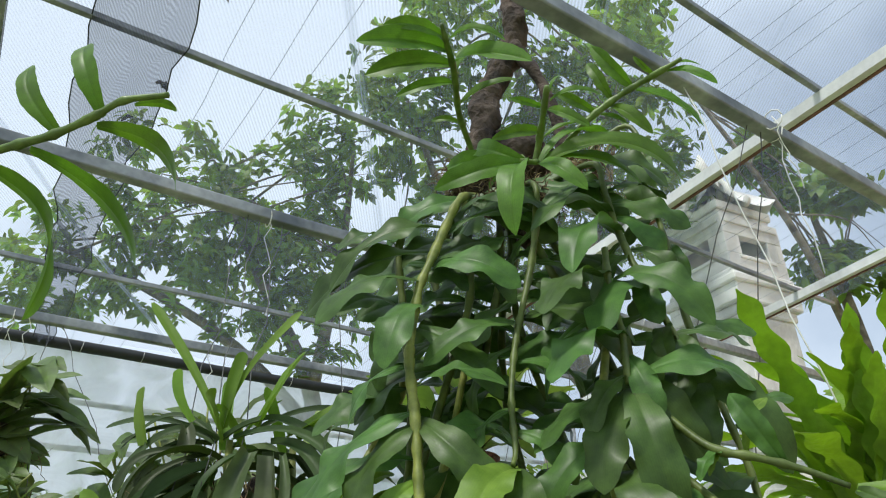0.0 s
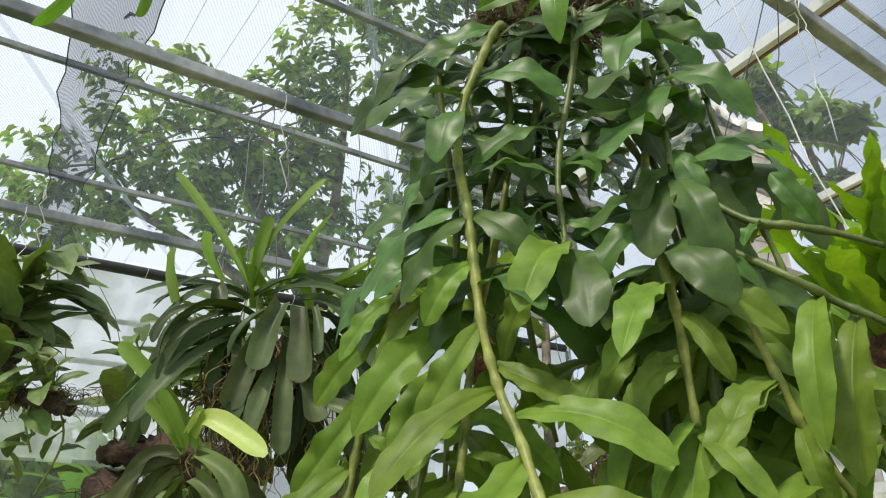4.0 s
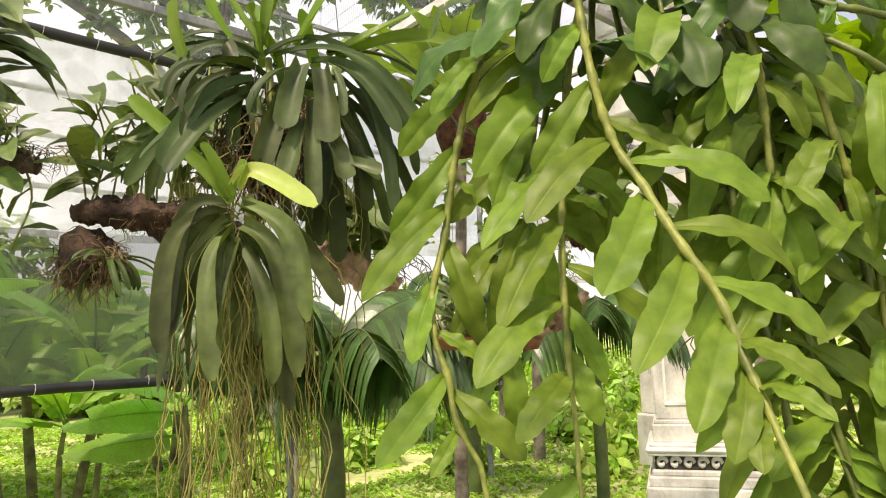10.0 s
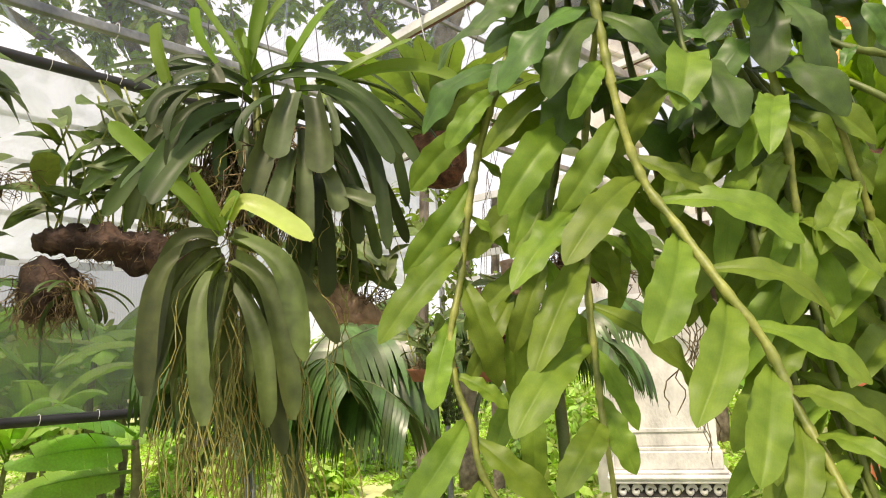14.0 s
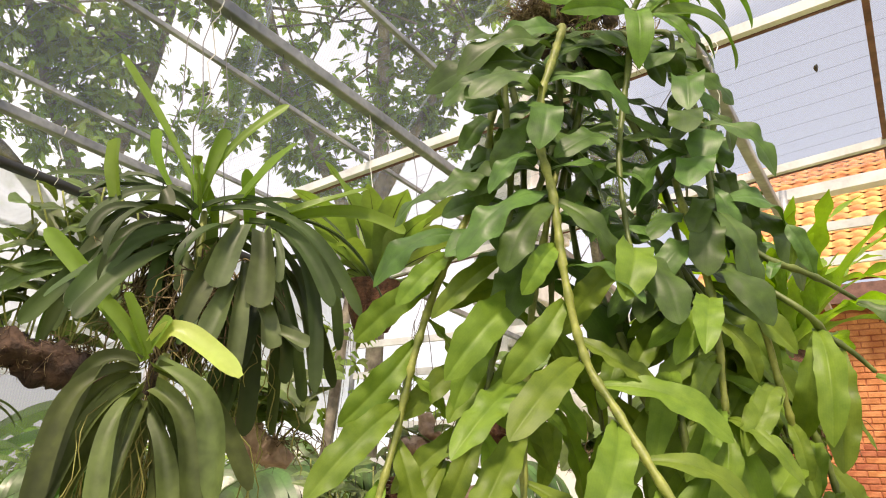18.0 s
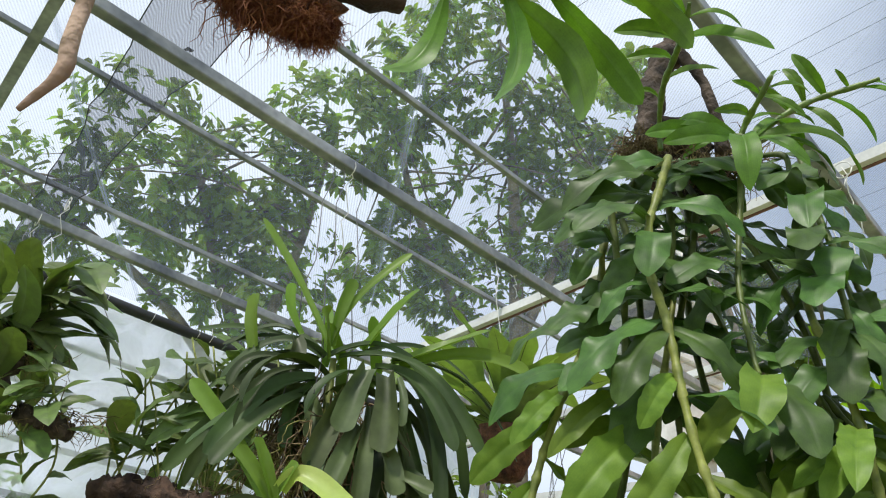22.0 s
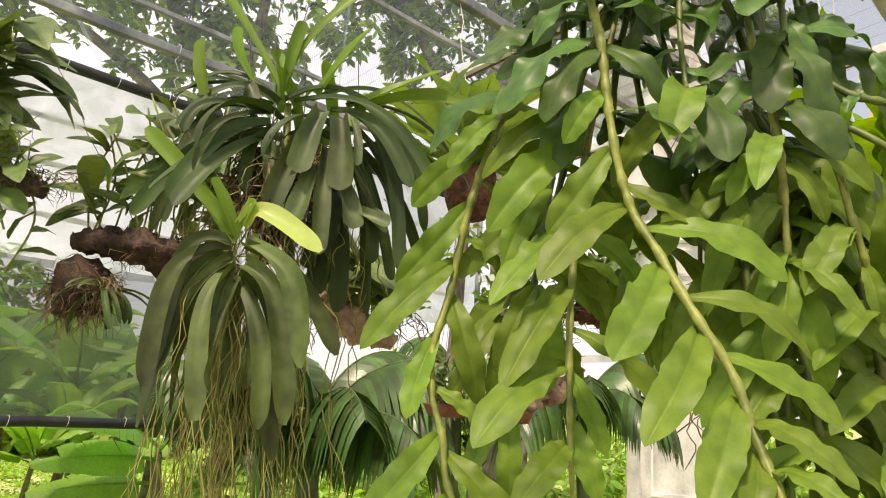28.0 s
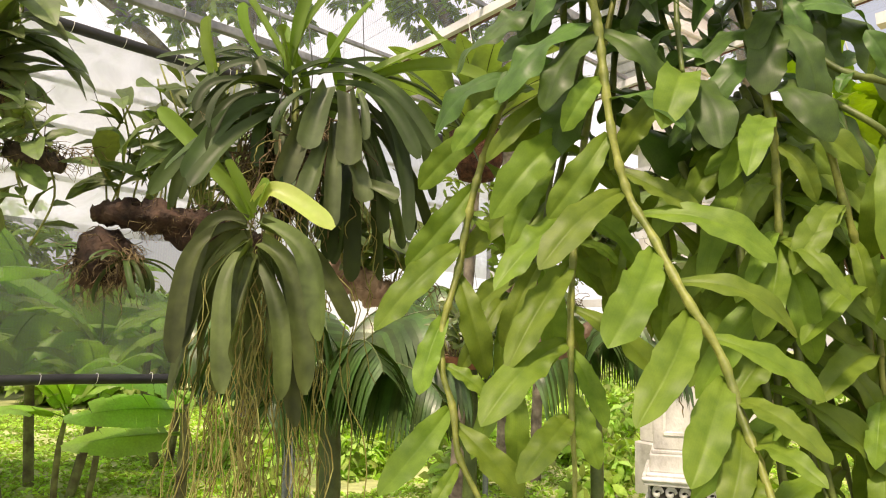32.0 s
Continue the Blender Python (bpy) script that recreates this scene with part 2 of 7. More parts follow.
MOSS = mat("dry_moss", (0.36, 0.12, 0.035), 0.95, 0.4, 40, bump=0.5, hue=0.3, second=(0.1, 0.03, 0.015), random_by="island")
COIR = mat("coir_pot", (0.085, 0.03, 0.015), 0.95, 0.5, 40, bump=1.0, fine=140, second=(0.12, 0.05, 0.027))
STEEL = mat("galvanised_steel", (0.2, 0.225, 0.26), 0.45, 0.3, 5, metal=0.25, bump=0.15, fine=40, second=(0.31, 0.325, 0.34))
WHITE_STEEL = mat("white_painted_steel", (0.62, 0.63, 0.64), 0.5, 0.2, 4, bump=0.15, fine=40)
RUST = mat("rust_red_steel", (0.16, 0.075, 0.06), 0.7, 0.3, 12, bump=0.3)
BLACK_PIPE = mat("black_pipe", (0.018, 0.02, 0.022), 0.5, 0.3, 8)
WIRE = mat("wire", (0.1, 0.1, 0.1), 0.5, 0.2, metal=0.3)
SEAM = mat("seam_thread", (0.2, 0.24, 0.31), 0.8, 0.2)
# dark base colour stands in for the shade inside the frieze's openings
SHADE_STONE = mat("shade_dark_stone", (0.05, 0.045, 0.04), 0.9, 0.4, 10, bump=0.4)
STRING = mat("white_string", (0.7, 0.7, 0.68), 0.8, 0.1)
STONE = mat("pale_render", (0.6, 0.585, 0.56), 0.9, 0.26, 2.2, bump=0.5, fine=25, second=(0.68, 0.67, 0.65))
TILE = mat("terracotta_tile", (0.53, 0.185, 0.06), 0.8, 0.3, 6, bump=0.4, hue=0.2, second=(0.6, 0.28, 0.095))
CLAY = mat("old_clay", (0.2, 0.075, 0.04), 0.85, 0.35, 9, bump=0.5, second=(0.27, 0.12, 0.07))
BRICK = mat("orange_brick", (0.5, 0.14, 0.055), 0.85, 0.3, 6, bump=0.4, hue=0.2, second=(0.45, 0.17, 0.08))
GRASS = mat("grass_blade", (0.3, 0.46, 0.11), 0.6, 0.3, 2, translucent=0.35, hue=0.45, second=(0.36, 0.5, 0.11), random_by="island")
EARTH = mat("grassy_earth", (0.3, 0.4, 0.13), 0.95, 0.45, 1.2, bump=1.0, fine=12, second=(0.36, 0.37, 0.17))
TREE_LEAF = mat("tree_leaf", (0.13, 0.19, 0.05), 0.5, 0.25, 1.5, translucent=0.55, hue=0.5, second=(0.19, 0.25, 0.08), random_by="island", gloss=0.3)
SHRUB = mat("shrub_leaf", (0.17, 0.28, 0.05), 0.5, 0.25, 1.5, translucent=0.4, hue=0.4, second=(0.24, 0.34, 0.07), random_by="island", gloss=0.3)
BANANA = mat("banana_leaf", (0.27, 0.42, 0.09), 0.42, 0.25, 3, bump=0.2, translucent=0.45, hue=0.25, second=(0.22, 0.4, 0.08))
DRY_LEAF = mat("dry_leaf", (0.06, 0.045, 0.03), 0.85, 0.3, 20, bump=0.4)
PALM = mat("palm_leaflet", (0.036, 0.08, 0.024), 0.36, 0.25, 4, translucent=0.16, hue=0.4, second=(0.075, 0.14, 0.036), random_by="island")
PALM_STEM = mat("palm_stem", (0.055, 0.095, 0.022), 0.5, 0.3, 6, bump=0.3, second=(0.085, 0.12, 0.035))
BANANA_STEM = mat("banana_stem", (0.1, 0.06, 0.04), 0.7, 0.35, 7, bump=0.4, fine=40, second=(0.17, 0.18, 0.07))
def ground_mat():
    """Unseen net-house floor: assumed grey-brown earth against green bounce, turning into lawn outside."""
    m = EARTH.copy()
    m.name = "ground_cover"
    n, l = m.node_tree.nodes, m.node_tree.links
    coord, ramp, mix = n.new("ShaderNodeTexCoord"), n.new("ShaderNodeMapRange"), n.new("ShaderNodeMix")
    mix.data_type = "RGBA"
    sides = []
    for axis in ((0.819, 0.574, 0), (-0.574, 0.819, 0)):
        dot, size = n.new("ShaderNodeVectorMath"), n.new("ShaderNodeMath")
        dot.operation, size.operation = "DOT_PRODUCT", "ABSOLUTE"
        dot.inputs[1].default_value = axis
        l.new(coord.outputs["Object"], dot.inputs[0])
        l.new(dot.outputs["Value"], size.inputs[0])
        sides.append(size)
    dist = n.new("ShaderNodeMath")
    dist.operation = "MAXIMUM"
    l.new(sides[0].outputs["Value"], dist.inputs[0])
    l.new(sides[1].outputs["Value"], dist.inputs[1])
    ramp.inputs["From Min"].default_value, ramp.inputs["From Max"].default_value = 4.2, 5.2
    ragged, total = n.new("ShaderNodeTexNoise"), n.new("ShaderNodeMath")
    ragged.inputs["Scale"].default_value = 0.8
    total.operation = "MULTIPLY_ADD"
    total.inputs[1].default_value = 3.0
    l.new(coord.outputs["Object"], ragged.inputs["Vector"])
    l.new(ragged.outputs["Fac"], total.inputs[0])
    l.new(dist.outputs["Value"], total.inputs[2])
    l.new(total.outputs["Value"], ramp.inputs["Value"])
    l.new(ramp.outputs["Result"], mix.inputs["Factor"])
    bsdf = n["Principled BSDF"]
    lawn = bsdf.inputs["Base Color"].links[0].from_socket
    # assumed floor colour, picked to keep green bounce light off the tubes
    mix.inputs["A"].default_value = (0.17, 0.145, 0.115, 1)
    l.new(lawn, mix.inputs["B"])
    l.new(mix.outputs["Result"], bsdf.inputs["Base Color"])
    return m


GROUND = ground_mat()
NET_WHITE = net_mat("pale_shade_net", (0.36, 0.43, 0.54), 0.135, 26.0, 1.0, 0.13)
NET_DARK = net_mat("dark_shade_net", (0.08, 0.09, 0.115), 0.54, 30.0, 1.0)
NET_SIDE = net_mat("dark_side_net", (0.14, 0.15, 0.145), 0.62, 40.0, 0.6, 0.03)
FILM = net_mat("cloudy_film", (0.8, 0.83, 0.88), 0.6, 14.0, 0.4, 0.02, 1.1)


# ---- mesh helpers ----
def mesh(name, verts, faces, smooth=True):
    me = bpy.data.meshes.new(name)
    me.from_pydata([tuple(map(float, p)) for p in verts], [], faces)
    if smooth:
        me.polygons.foreach_set("use_smooth", [True] * len(me.polygons))
    me.update()
    return me


def part(name, data, material, parent=None, label="", m=None):
    """One mesh object, under a thing or a part if there is one."""
    if material and not data.materials:
        data.materials.append(material)
    ob = new(name, data)
    if parent:
        ob.parent = parent
    if m is not None:
        ob.matrix_basis = m
    if label:
        ob["label"] = label
    return ob


def thing(name, place, label, category, group="", kind=""):
    ob = new(name)
    ob.empty_display_size = 0.1
    ob.location = place
    return tagged(ob, label, category, group, kind)


def join(pieces):
    verts, faces = [], []
    for pv, pf in pieces:
        k = len(verts)
        verts.extend(pv)
        faces.extend([tuple(i + k for i in f) for f in pf])
    return verts, faces


def spline(pts, per=5):
    """Points along a smooth line through pts, and their running number."""
    p = [np.array(q, float) for q in pts]
    p = [2 * p[0] - p[1]] + p + [2 * p[-1] - p[-2]]
    out, run = [], []
    for i in range(1, len(p) - 2):
        a, b, c, d = p[i - 1:i + 3]
        for k in range(per):
            t = k / per
            out.append(0.5 * (2 * b + (c - a) * t + (2 * a - 5 * b + 4 * c - d) * t * t + (3 * b - a - 3 * c + d) * t ** 3))
            run.append(i - 1 + t)
    out.append(p[-2])
    run.append(len(pts) - 1.0)
    return out, run


def tube(pts, radius, sides=8, rough=0.0, rng=None):
    """A closed tube along pts; radius is a number or one for each point."""
    pts = [np.array(p, float) for p in pts]
    rad = [radius] * len(pts) if isinstance(radius, (int, float)) else radius
    verts, faces = [], []
    side = None
    for i, p in enumerate(pts):
        d = pts[min(i + 1, len(pts) - 1)] - pts[max(i - 1, 0)]
        d = d / (np.linalg.norm(d) + 1e-9)
        if side is None:
            side = np.cross(d, (0.31, 0.17, 0.93) if abs(d[2]) < 0.9 else (1, 0.1, 0))
        side = side - d * (side @ d)
        side = side / (np.linalg.norm(side) + 1e-9)
        up = np.cross(d, side)
        for k in range(sides):
            a = 2 * math.pi * k / sides
            r = rad[i] * (1 + (rng.uniform(-rough, rough) if rng else 0))
            verts.append(p + r * (math.cos(a) * side + math.sin(a) * up))
    n = len(pts)
    for i in range(n - 1):
        for k in range(sides):
            a, b = i * sides + k, i * sides + (k + 1) % sides
            faces.append((a, b, b + sides, a + sides))
    faces.append(tuple(range(sides))[::-1])
    faces.append(tuple(range((n - 1) * sides, n * sides)))
    return verts, faces


def box(x0, x1, y0, y1, z0, z1):
    v = [(x, y, z) for z in (z0, z1) for y in (y0, y1) for x in (x0, x1)]
    return v, [(0, 2, 3, 1), (4, 5, 7, 6), (0, 1, 5, 4), (2, 6, 7, 3), (0, 4, 6, 2), (1, 3, 7, 5)]


def bevelled(x0, x1, y0, y1, z0, z1, b=0.01):
    bm = bmesh.new()
    v, f = box(x0, x1, y0, y1, z0, z1)
    vs = [bm.verts.new(p) for p in v]
    for q in f:
        bm.faces.new([vs[i] for i in q])
    bmesh.ops.bevel(bm, geom=bm.edges[:], offset=b, segments=1, affect="EDGES")
    out = [tuple(p.co) for p in bm.verts], [tuple(q.index for q in fc.verts) for fc in bm.faces]
    bm.verts.index_update()
    out = [tuple(p.co) for p in bm.verts], [tuple(q.index for q in fc.verts) for fc in bm.faces]
    bm.free()
    return out


def leaf_blade(width, arc, fold, ruffle, tipness, rng, rows=25, twist=0.0, sweep=0.05, blunt=1.9, waves=(9, 15)):
    """A lance-shaped leaf of length 1 along +y with its face to +z: arched, creased at the midrib and softly waved at the margin.
    tipness: where it is widest; blunt: how round its tip is."""
    verts, faces = [], []
    ph, fr = rng.uniform(0, 6.28), rng.uniform(*waves)
    spread = (-1, -0.72, -0.4, -0.09, 0, 0.09, 0.4, 0.72, 1)
    bend = rng.uniform(-sweep, sweep)
    for i in range(rows):
        t = 1 - (1 - i / (rows - 1)) ** 1.15
        q = max(0.0, (t - tipness) / (1 - tipness))
        body = 0.3 + 0.7 * math.sin(min(1.0, t / tipness) * math.pi / 2) ** 0.9
        w = width * 0.5 * body * max(0.012, 1 - q ** blunt) ** 0.78
        tw = twist * t
        for s in spread:
            edge = abs(s) ** 2
            lag = 2.1 if s < 0 else 0
            ruf = math.sin(fr * t + ph + lag) + 0.3 * math.sin(1.8 * fr * t + 2 * ph + lag)
            x = s * w * (1 + edge * (0.045 * math.sin(fr * 1.3 * t + ph * 2 + lag) + 0.025 * math.sin(41 * t + lag)))
            z = arc * 4 * t * (1 - t) + fold * abs(s) * w * (1 - 0.5 * t) + ruffle * width * edge * ruf * min(1, 3 * t) * min(1, 3.3 * (1 - t))
            z -= 0.01 * math.exp(-(s / 0.09) ** 2) * min(1, 6 * (1 - t))
            verts.append((x * math.cos(tw) + bend * math.sin(3.14 * t), t, z + x * math.sin(tw)))
    c = len(spread)
    for i in range(rows - 1):
        for j in range(c - 1):
            a = i * c + j
            faces.append((a, a + 1, a + c + 1, a + c))
    return verts, faces


def strap_curve(base, bend, tip, width, rng, rows=21, channel=0.6, facing=(-0.1, -0.75, 0.65), turn=0.25, hook=1.25):
    """A strap leaf that springs from base, turns at bend and ends bluntly at tip."""
    b, m, e = Vector(base), Vector(bend), Vector(tip)
    verts, faces = [], []
    ph = rng.uniform(0, 6.28)
    tilt = Vector((rng.uniform(-0.3, 0.3), rng.uniform(-0.2, 0.2), rng.uniform(-0.2, 0.2)))
    screw = rng.uniform(-turn, turn)

    def at(t):
        q = 2 * hook * t * (1 - t)
        return (b * (1 - t) ** 2 + m * q + e * t * t) / ((1 - t) ** 2 + q + t * t)
    steps = [i / (rows - 6) * 0.92 for i in range(rows - 5)] + [0.945, 0.965, 0.983, 0.995, 1.0]
    for t in steps:
        p = at(t)
        d = (at(min(1, t + 0.02)) - at(max(0, t - 0.02))).normalized()
        n = Matrix.Rotation(screw * (2 * t - 0.6), 3, d) @ (Vector(facing) + tilt)
        n = (n - d * n.dot(d)).normalized()
        side = d.cross(n)
        w = width * 0.5 * (0.7 + 0.36 * min(1, t * 1.6) ** 1.2)
        if t > 0.92:
            w *= max(0.12, 1 - ((t - 0.92) / 0.08) ** 2) ** 0.5
        for j in (-2, -1, 0, 1, 2):
            k = j / 2
            lift = channel * abs(k) * w * (1.5 - 1.1 * t) + 0.08 * w * math.sin(t * 9 + ph + j) * abs(k)
            verts.append(p + side * (k * w) + n * lift)
    for i in range(rows - 1):
        for j in range(4):
            a = i * 5 + j
            faces.append((a, a + 1, a + 6, a + 5))
    return verts, faces


def strap_blade(length, width, rise, fall, power, rng, rows=14, channel=0.35, blunt=True, crest=0.0, side=0.0, wave=0.0, vase=False):
    """A strap leaf from the origin out along +y: it leaves at the angle rise and bends down by fall degrees towards its tip."""
    verts, faces = [], []
    y = z = x = 0.0
    step = length / (rows - 1)
    ph = rng.uniform(0, 6.28)
    for i in range(rows):
        t = i / (rows - 1)
        a = radians(rise - fall * t ** power)
        w = width * 0.5 * (0.55 + 0.45 * min(1, t * 4)) * (1.0 if blunt else 1 - 0.55 * t)
        if vase:
            w = width * 0.5 * (0.28 + 0.72 * min(1.0, t / 0.5) ** 1.3) * (1 + 0.1 * math.sin(t * 23 + ph) * t)
        if t > 0.85 and not vase:
            w *= max(0.12, 1 - ((t - 0.85) / 0.15) ** 2 * (0.75 if blunt else 0.95))
        if vase and t > 0.6:
            w *= max(0.05, 1 - ((t - 0.6) / 0.4) ** 2.2)
        if crest:
            w *= 1 + crest * math.sin(t * 34 + ph) * min(1, 2 * t) + 0.9 * crest * t
        up = np.array((0, -math.sin(a), math.cos(a)))
        for j in (-2, -1, 0, 1, 2):
            s = j / 2
            off = channel * abs(s) * w * (1.25 - t * 0.6) + wave * w * math.sin(t * 15 + ph + j) * abs(s)
            verts.append((x + s * w, y + up[1] * off, z + up[2] * off))
        y += math.cos(a) * step
        z += math.sin(a) * step
        x += side * t * step
    for i in range(rows - 1):
        for j in range(4):
            a = i * 5 + j
            faces.append((a, a + 1, a + 6, a + 5))
    return verts, faces


def aim(base, tip, facing, length=1.0, width=1.0, roll=0.0):
    """The pose that lays a leaf blade from base to tip, with its face to facing."""
    base, tip = Vector(base), Vector(tip)
    y = tip - base
    n = y.length
    y.normalize()
    z = Vector(facing) - y * Vector(facing).dot(y)
    z.normalize()
    x = y.cross(z)
    m = Matrix((x, y, z)).transposed().to_4x4()
    return Matrix.Translation(base) @ m @ pose(0, 0, 0, 0, roll, 0) @ Matrix.Diagonal((n * width, n * length, n, 1))


AZ = radians(55)


def hall(u, v, z):
    """A place in the net house: u along its tubes, v across them."""
    return (u * math.sin(AZ) - v * math.cos(AZ), u * math.cos(AZ) + v * math.sin(AZ), z)


def hall_box(u0, u1, v0, v1, z0, z1):
    v, f = box(u0, u1, v0, v1, z0, z1)
    return [hall(*p) for p in v], f


# ---- the setting ----
def sheet(name, corners, nu, nv, material, label, category, sag=0.0, seed=0):
    rng = random.Random(seed)
    verts, faces = [], []
    a, b, c, d = [np.array(q, float) for q in corners]
    for i in range(nu + 1):
        for j in range(nv + 1):
            s, t = i / nu, j / nv
            p = (a * (1 - s) + b * s) * (1 - t) + (d * (1 - s) + c * s) * t
            p = p + np.array((0, 0, -sag * (math.sin(math.pi * s * 6) ** 2 * 0.6 + rng.random() * 0.3)))
            verts.append(p)
    for i in range(nu):
        for j in range(nv):
            k = i * (nv + 1) + j
            faces.append((k, k + 1, k + nv + 2, k + nv + 1))
    return tagged(part(name, mesh(name, verts, faces), material), label, category, kind="structure")


def roof_z(v):
    return 4.0 - 0.1 * v


def ground_height(x, y):
    far = min(1, max(0, (math.hypot(x, y) - 3) / 3))
    return 0.12 * noise.noise(Vector((x * 0.25, y * 0.25, 0))) * far - 0.24 * far


gv, gf = [], []
edges = [-400, -120, -40, -20] + [i * 1.0 - 14 for i in range(34)] + [24, 40, 80, 160, 500]
for yy in edges:
    for xx in edges:
        gv.append((xx, yy, ground_height(xx, yy) if abs(xx) < 30 and abs(yy) < 30 else -0.24))
ne = len(edges)
for i in range(ne - 1):
    for j in range(ne - 1):
        k = i * ne + j
        gf.append((k, k + 1, k + ne + 1, k + ne))
tagged(part("ground", mesh("ground", gv, gf), GROUND), "weedy green lawn with bare earth patches and an assumed earth floor", "ground", kind="structure")

# shade cloth: the roof, its fallen dark strip, the side
sheet("roof_net", [hall(-3, -3.2, roof_z(-3.2) + 0.07), hall(5.5, -3.2, roof_z(-3.2) + 0.07), hall(5.5, 5.4, roof_z(5.4) + 0.07), hall(-3, 5.4, roof_z(5.4) + 0.07)], 34, 24, NET_WHITE, "pale knitted shade net stretched over the roof tubes", "shade net", 0.05, 3)
sv, sf = [], []
for i in range(25):
    t = i / 24
    v = 5.35 - 3.6 * t
    mid = 0.46 - 0.12 * math.sin(1.9 * t) - 0.09 * t * t
    wd = 0.1 + 0.24 * min(1, t * 1.3) ** 0.8 + 0.02 * math.sin(t * 11)
    for j in range(9):
        s = j / 8 - 0.5
        sv.append(hall(mid + wd * s + 0.014 * math.sin(t * 37 + 3 * s) + 0.01 * math.sin(t * 61), v + 0.05 * s, roof_z(v) - 0.03 - 0.06 * math.sin(t * 13) ** 2 * (1 - 4 * s * s) + 0.03 * math.sin(j * 1.9 + t * 9) + 0.012 * math.sin(j * 4.1 + t * 23)))
for i in range(24):
    for j in range(8):
        k = i * 9 + j
        sf.append((k, k + 1, k + 10, k + 9))
strip = tagged(part("net_strip", mesh("net_strip", sv, sf), NET_DARK), "loose strip of dark shade net draped across the roof tubes", "shade net", kind="structure")
for k in (0, 8):
    part("hem", mesh("hem", *tube([sv[i * 9 + k] for i in range(25)], 0.003, 5)), BLACK_PIPE, strip, "doubled black hem of the net")


def hung_sheet(name, u0, u1, z0, z1, material, label, fold, seed, v=5.43):
    """A sheet hung from the eave, with soft folds."""
    rng = random.Random(seed)
    a = rng.uniform(0, 9)
    verts, faces = [], []
    nu, nv = int((u1 - u0) * 14), 9
    for i in range(nu + 1):
        for j in range(nv + 1):
            u, z = u0 + (u1 - u0) * i / nu, z0 + (z1 - z0) * j / nv
            d = fold * (noise.noise(Vector((u * 2.2 + a, z * 0.9, 0))) + 0.6 * noise.noise(Vector((u * 6 + z * 2.5, z * 2.0, a))))
            verts.append(hall(u, v + d * min(1, 4 * (1 - j / nv)), z + 0.02 * math.sin(u * 3) * (1 if j == 0 else 0)))
    for i in range(nu):
        for j in range(nv):
            k = i * (nv + 1) + j
            faces.append((k, k + 1, k + nv + 2, k + nv + 1))
    tagged(part(name, mesh(name, verts, faces), material), label, "side sheet", "side sheets", "structure")


hung_sheet("side_film", -5, 3.05, 2.06, 3.44, FILM, "cloudy white plastic film hung in soft folds", 0.05, 4)
hung_sheet("side_film", 3.1, 5.5, 2.06, 3.44, FILM, "cloudy white plastic film hung in soft folds", 0.05, 6)
hung_sheet("side_net", -5, 3.05, 1.06, 2.1, NET_SIDE, "dark see-through shade net below the film", 0.015, 8)



def tube_beam(name, a, b, r, material, label, sides=10, category="roof tube", group="roof tubes"):
    a, b = Vector(a), Vector(b)
    n = 14
    pts = [a.lerp(b, i / n) + Vector((0, 0, 0.006 * math.sin(i * 1.9))) for i in range(n + 1)]
    return tagged(part(name, mesh(name, *tube(pts, r, sides)), material), label, category, group, "structure")


def channel_beam(name, a, b, w, h, material, label, category="roof beam", group="roof beams"):
    """A rectangular section from a to b."""
    a, b = np.array(a, float), np.array(b, float)
    d = (b - a) / np.linalg.norm(b - a)
    s = np.cross(d, (0, 0, 1))
    s /= np.linalg.norm(s) + 1e-9
    u = np.cross(s, d)
    prof = [(-1, -1), (-0.75, -1.0), (0.75, -1.0), (1, -1), (1, 1), (-1, 1)]
    verts = [p + s * w / 2 * x + u * h / 2 * y for p in (a, b) for x, y in prof]
    k = len(prof)
    faces = [(i, (i + 1) % k, k + (i + 1) % k, k + i) for i in range(k)] + [tuple(range(k))[::-1], tuple(range(k, 2 * k))]
    tagged(part(name, mesh(name, verts, faces, False), material), label, category, group, "structure")


def square_tube(name, a, b, w, material, label, category="roof tube", group="roof tubes"):
    """A slightly sagging square steel tube with rounded corners."""
    a, b = Vector(a), Vector(b)
    d = (b - a).normalized()
    s = d.cross(Vector((0, 0, 1))).normalized()
    u = s.cross(d)
    prof = [(-1, -0.78), (-0.92, -0.92), (-0.78, -1), (0.78, -1), (0.92, -0.92), (1, -0.78), (1, 0.78), (0.92, 0.92), (0.78, 1), (-0.78, 1), (-0.92, 0.92), (-1, 0.78)]
    n, k = 14, len(prof)
    verts, faces = [], []
    for i in range(n + 1):
        p = a.lerp(b, i / n) + Vector((0, 0, 0.004 * math.sin(i * 1.9)))
        verts += [p + s * (x * w / 2) + u * (y * w / 2) for x, y in prof]
    for i in range(n):
        faces += [(i * k + j, i * k + (j + 1) % k, (i + 1) * k + (j + 1) % k, (i + 1) * k + j) for j in range(k)]
    faces += [tuple(range(k))[::-1], tuple(range(n * k, n * k + k))]
    return tagged(part(name, mesh(name, verts, faces, False), material), label, category, group, "structure")


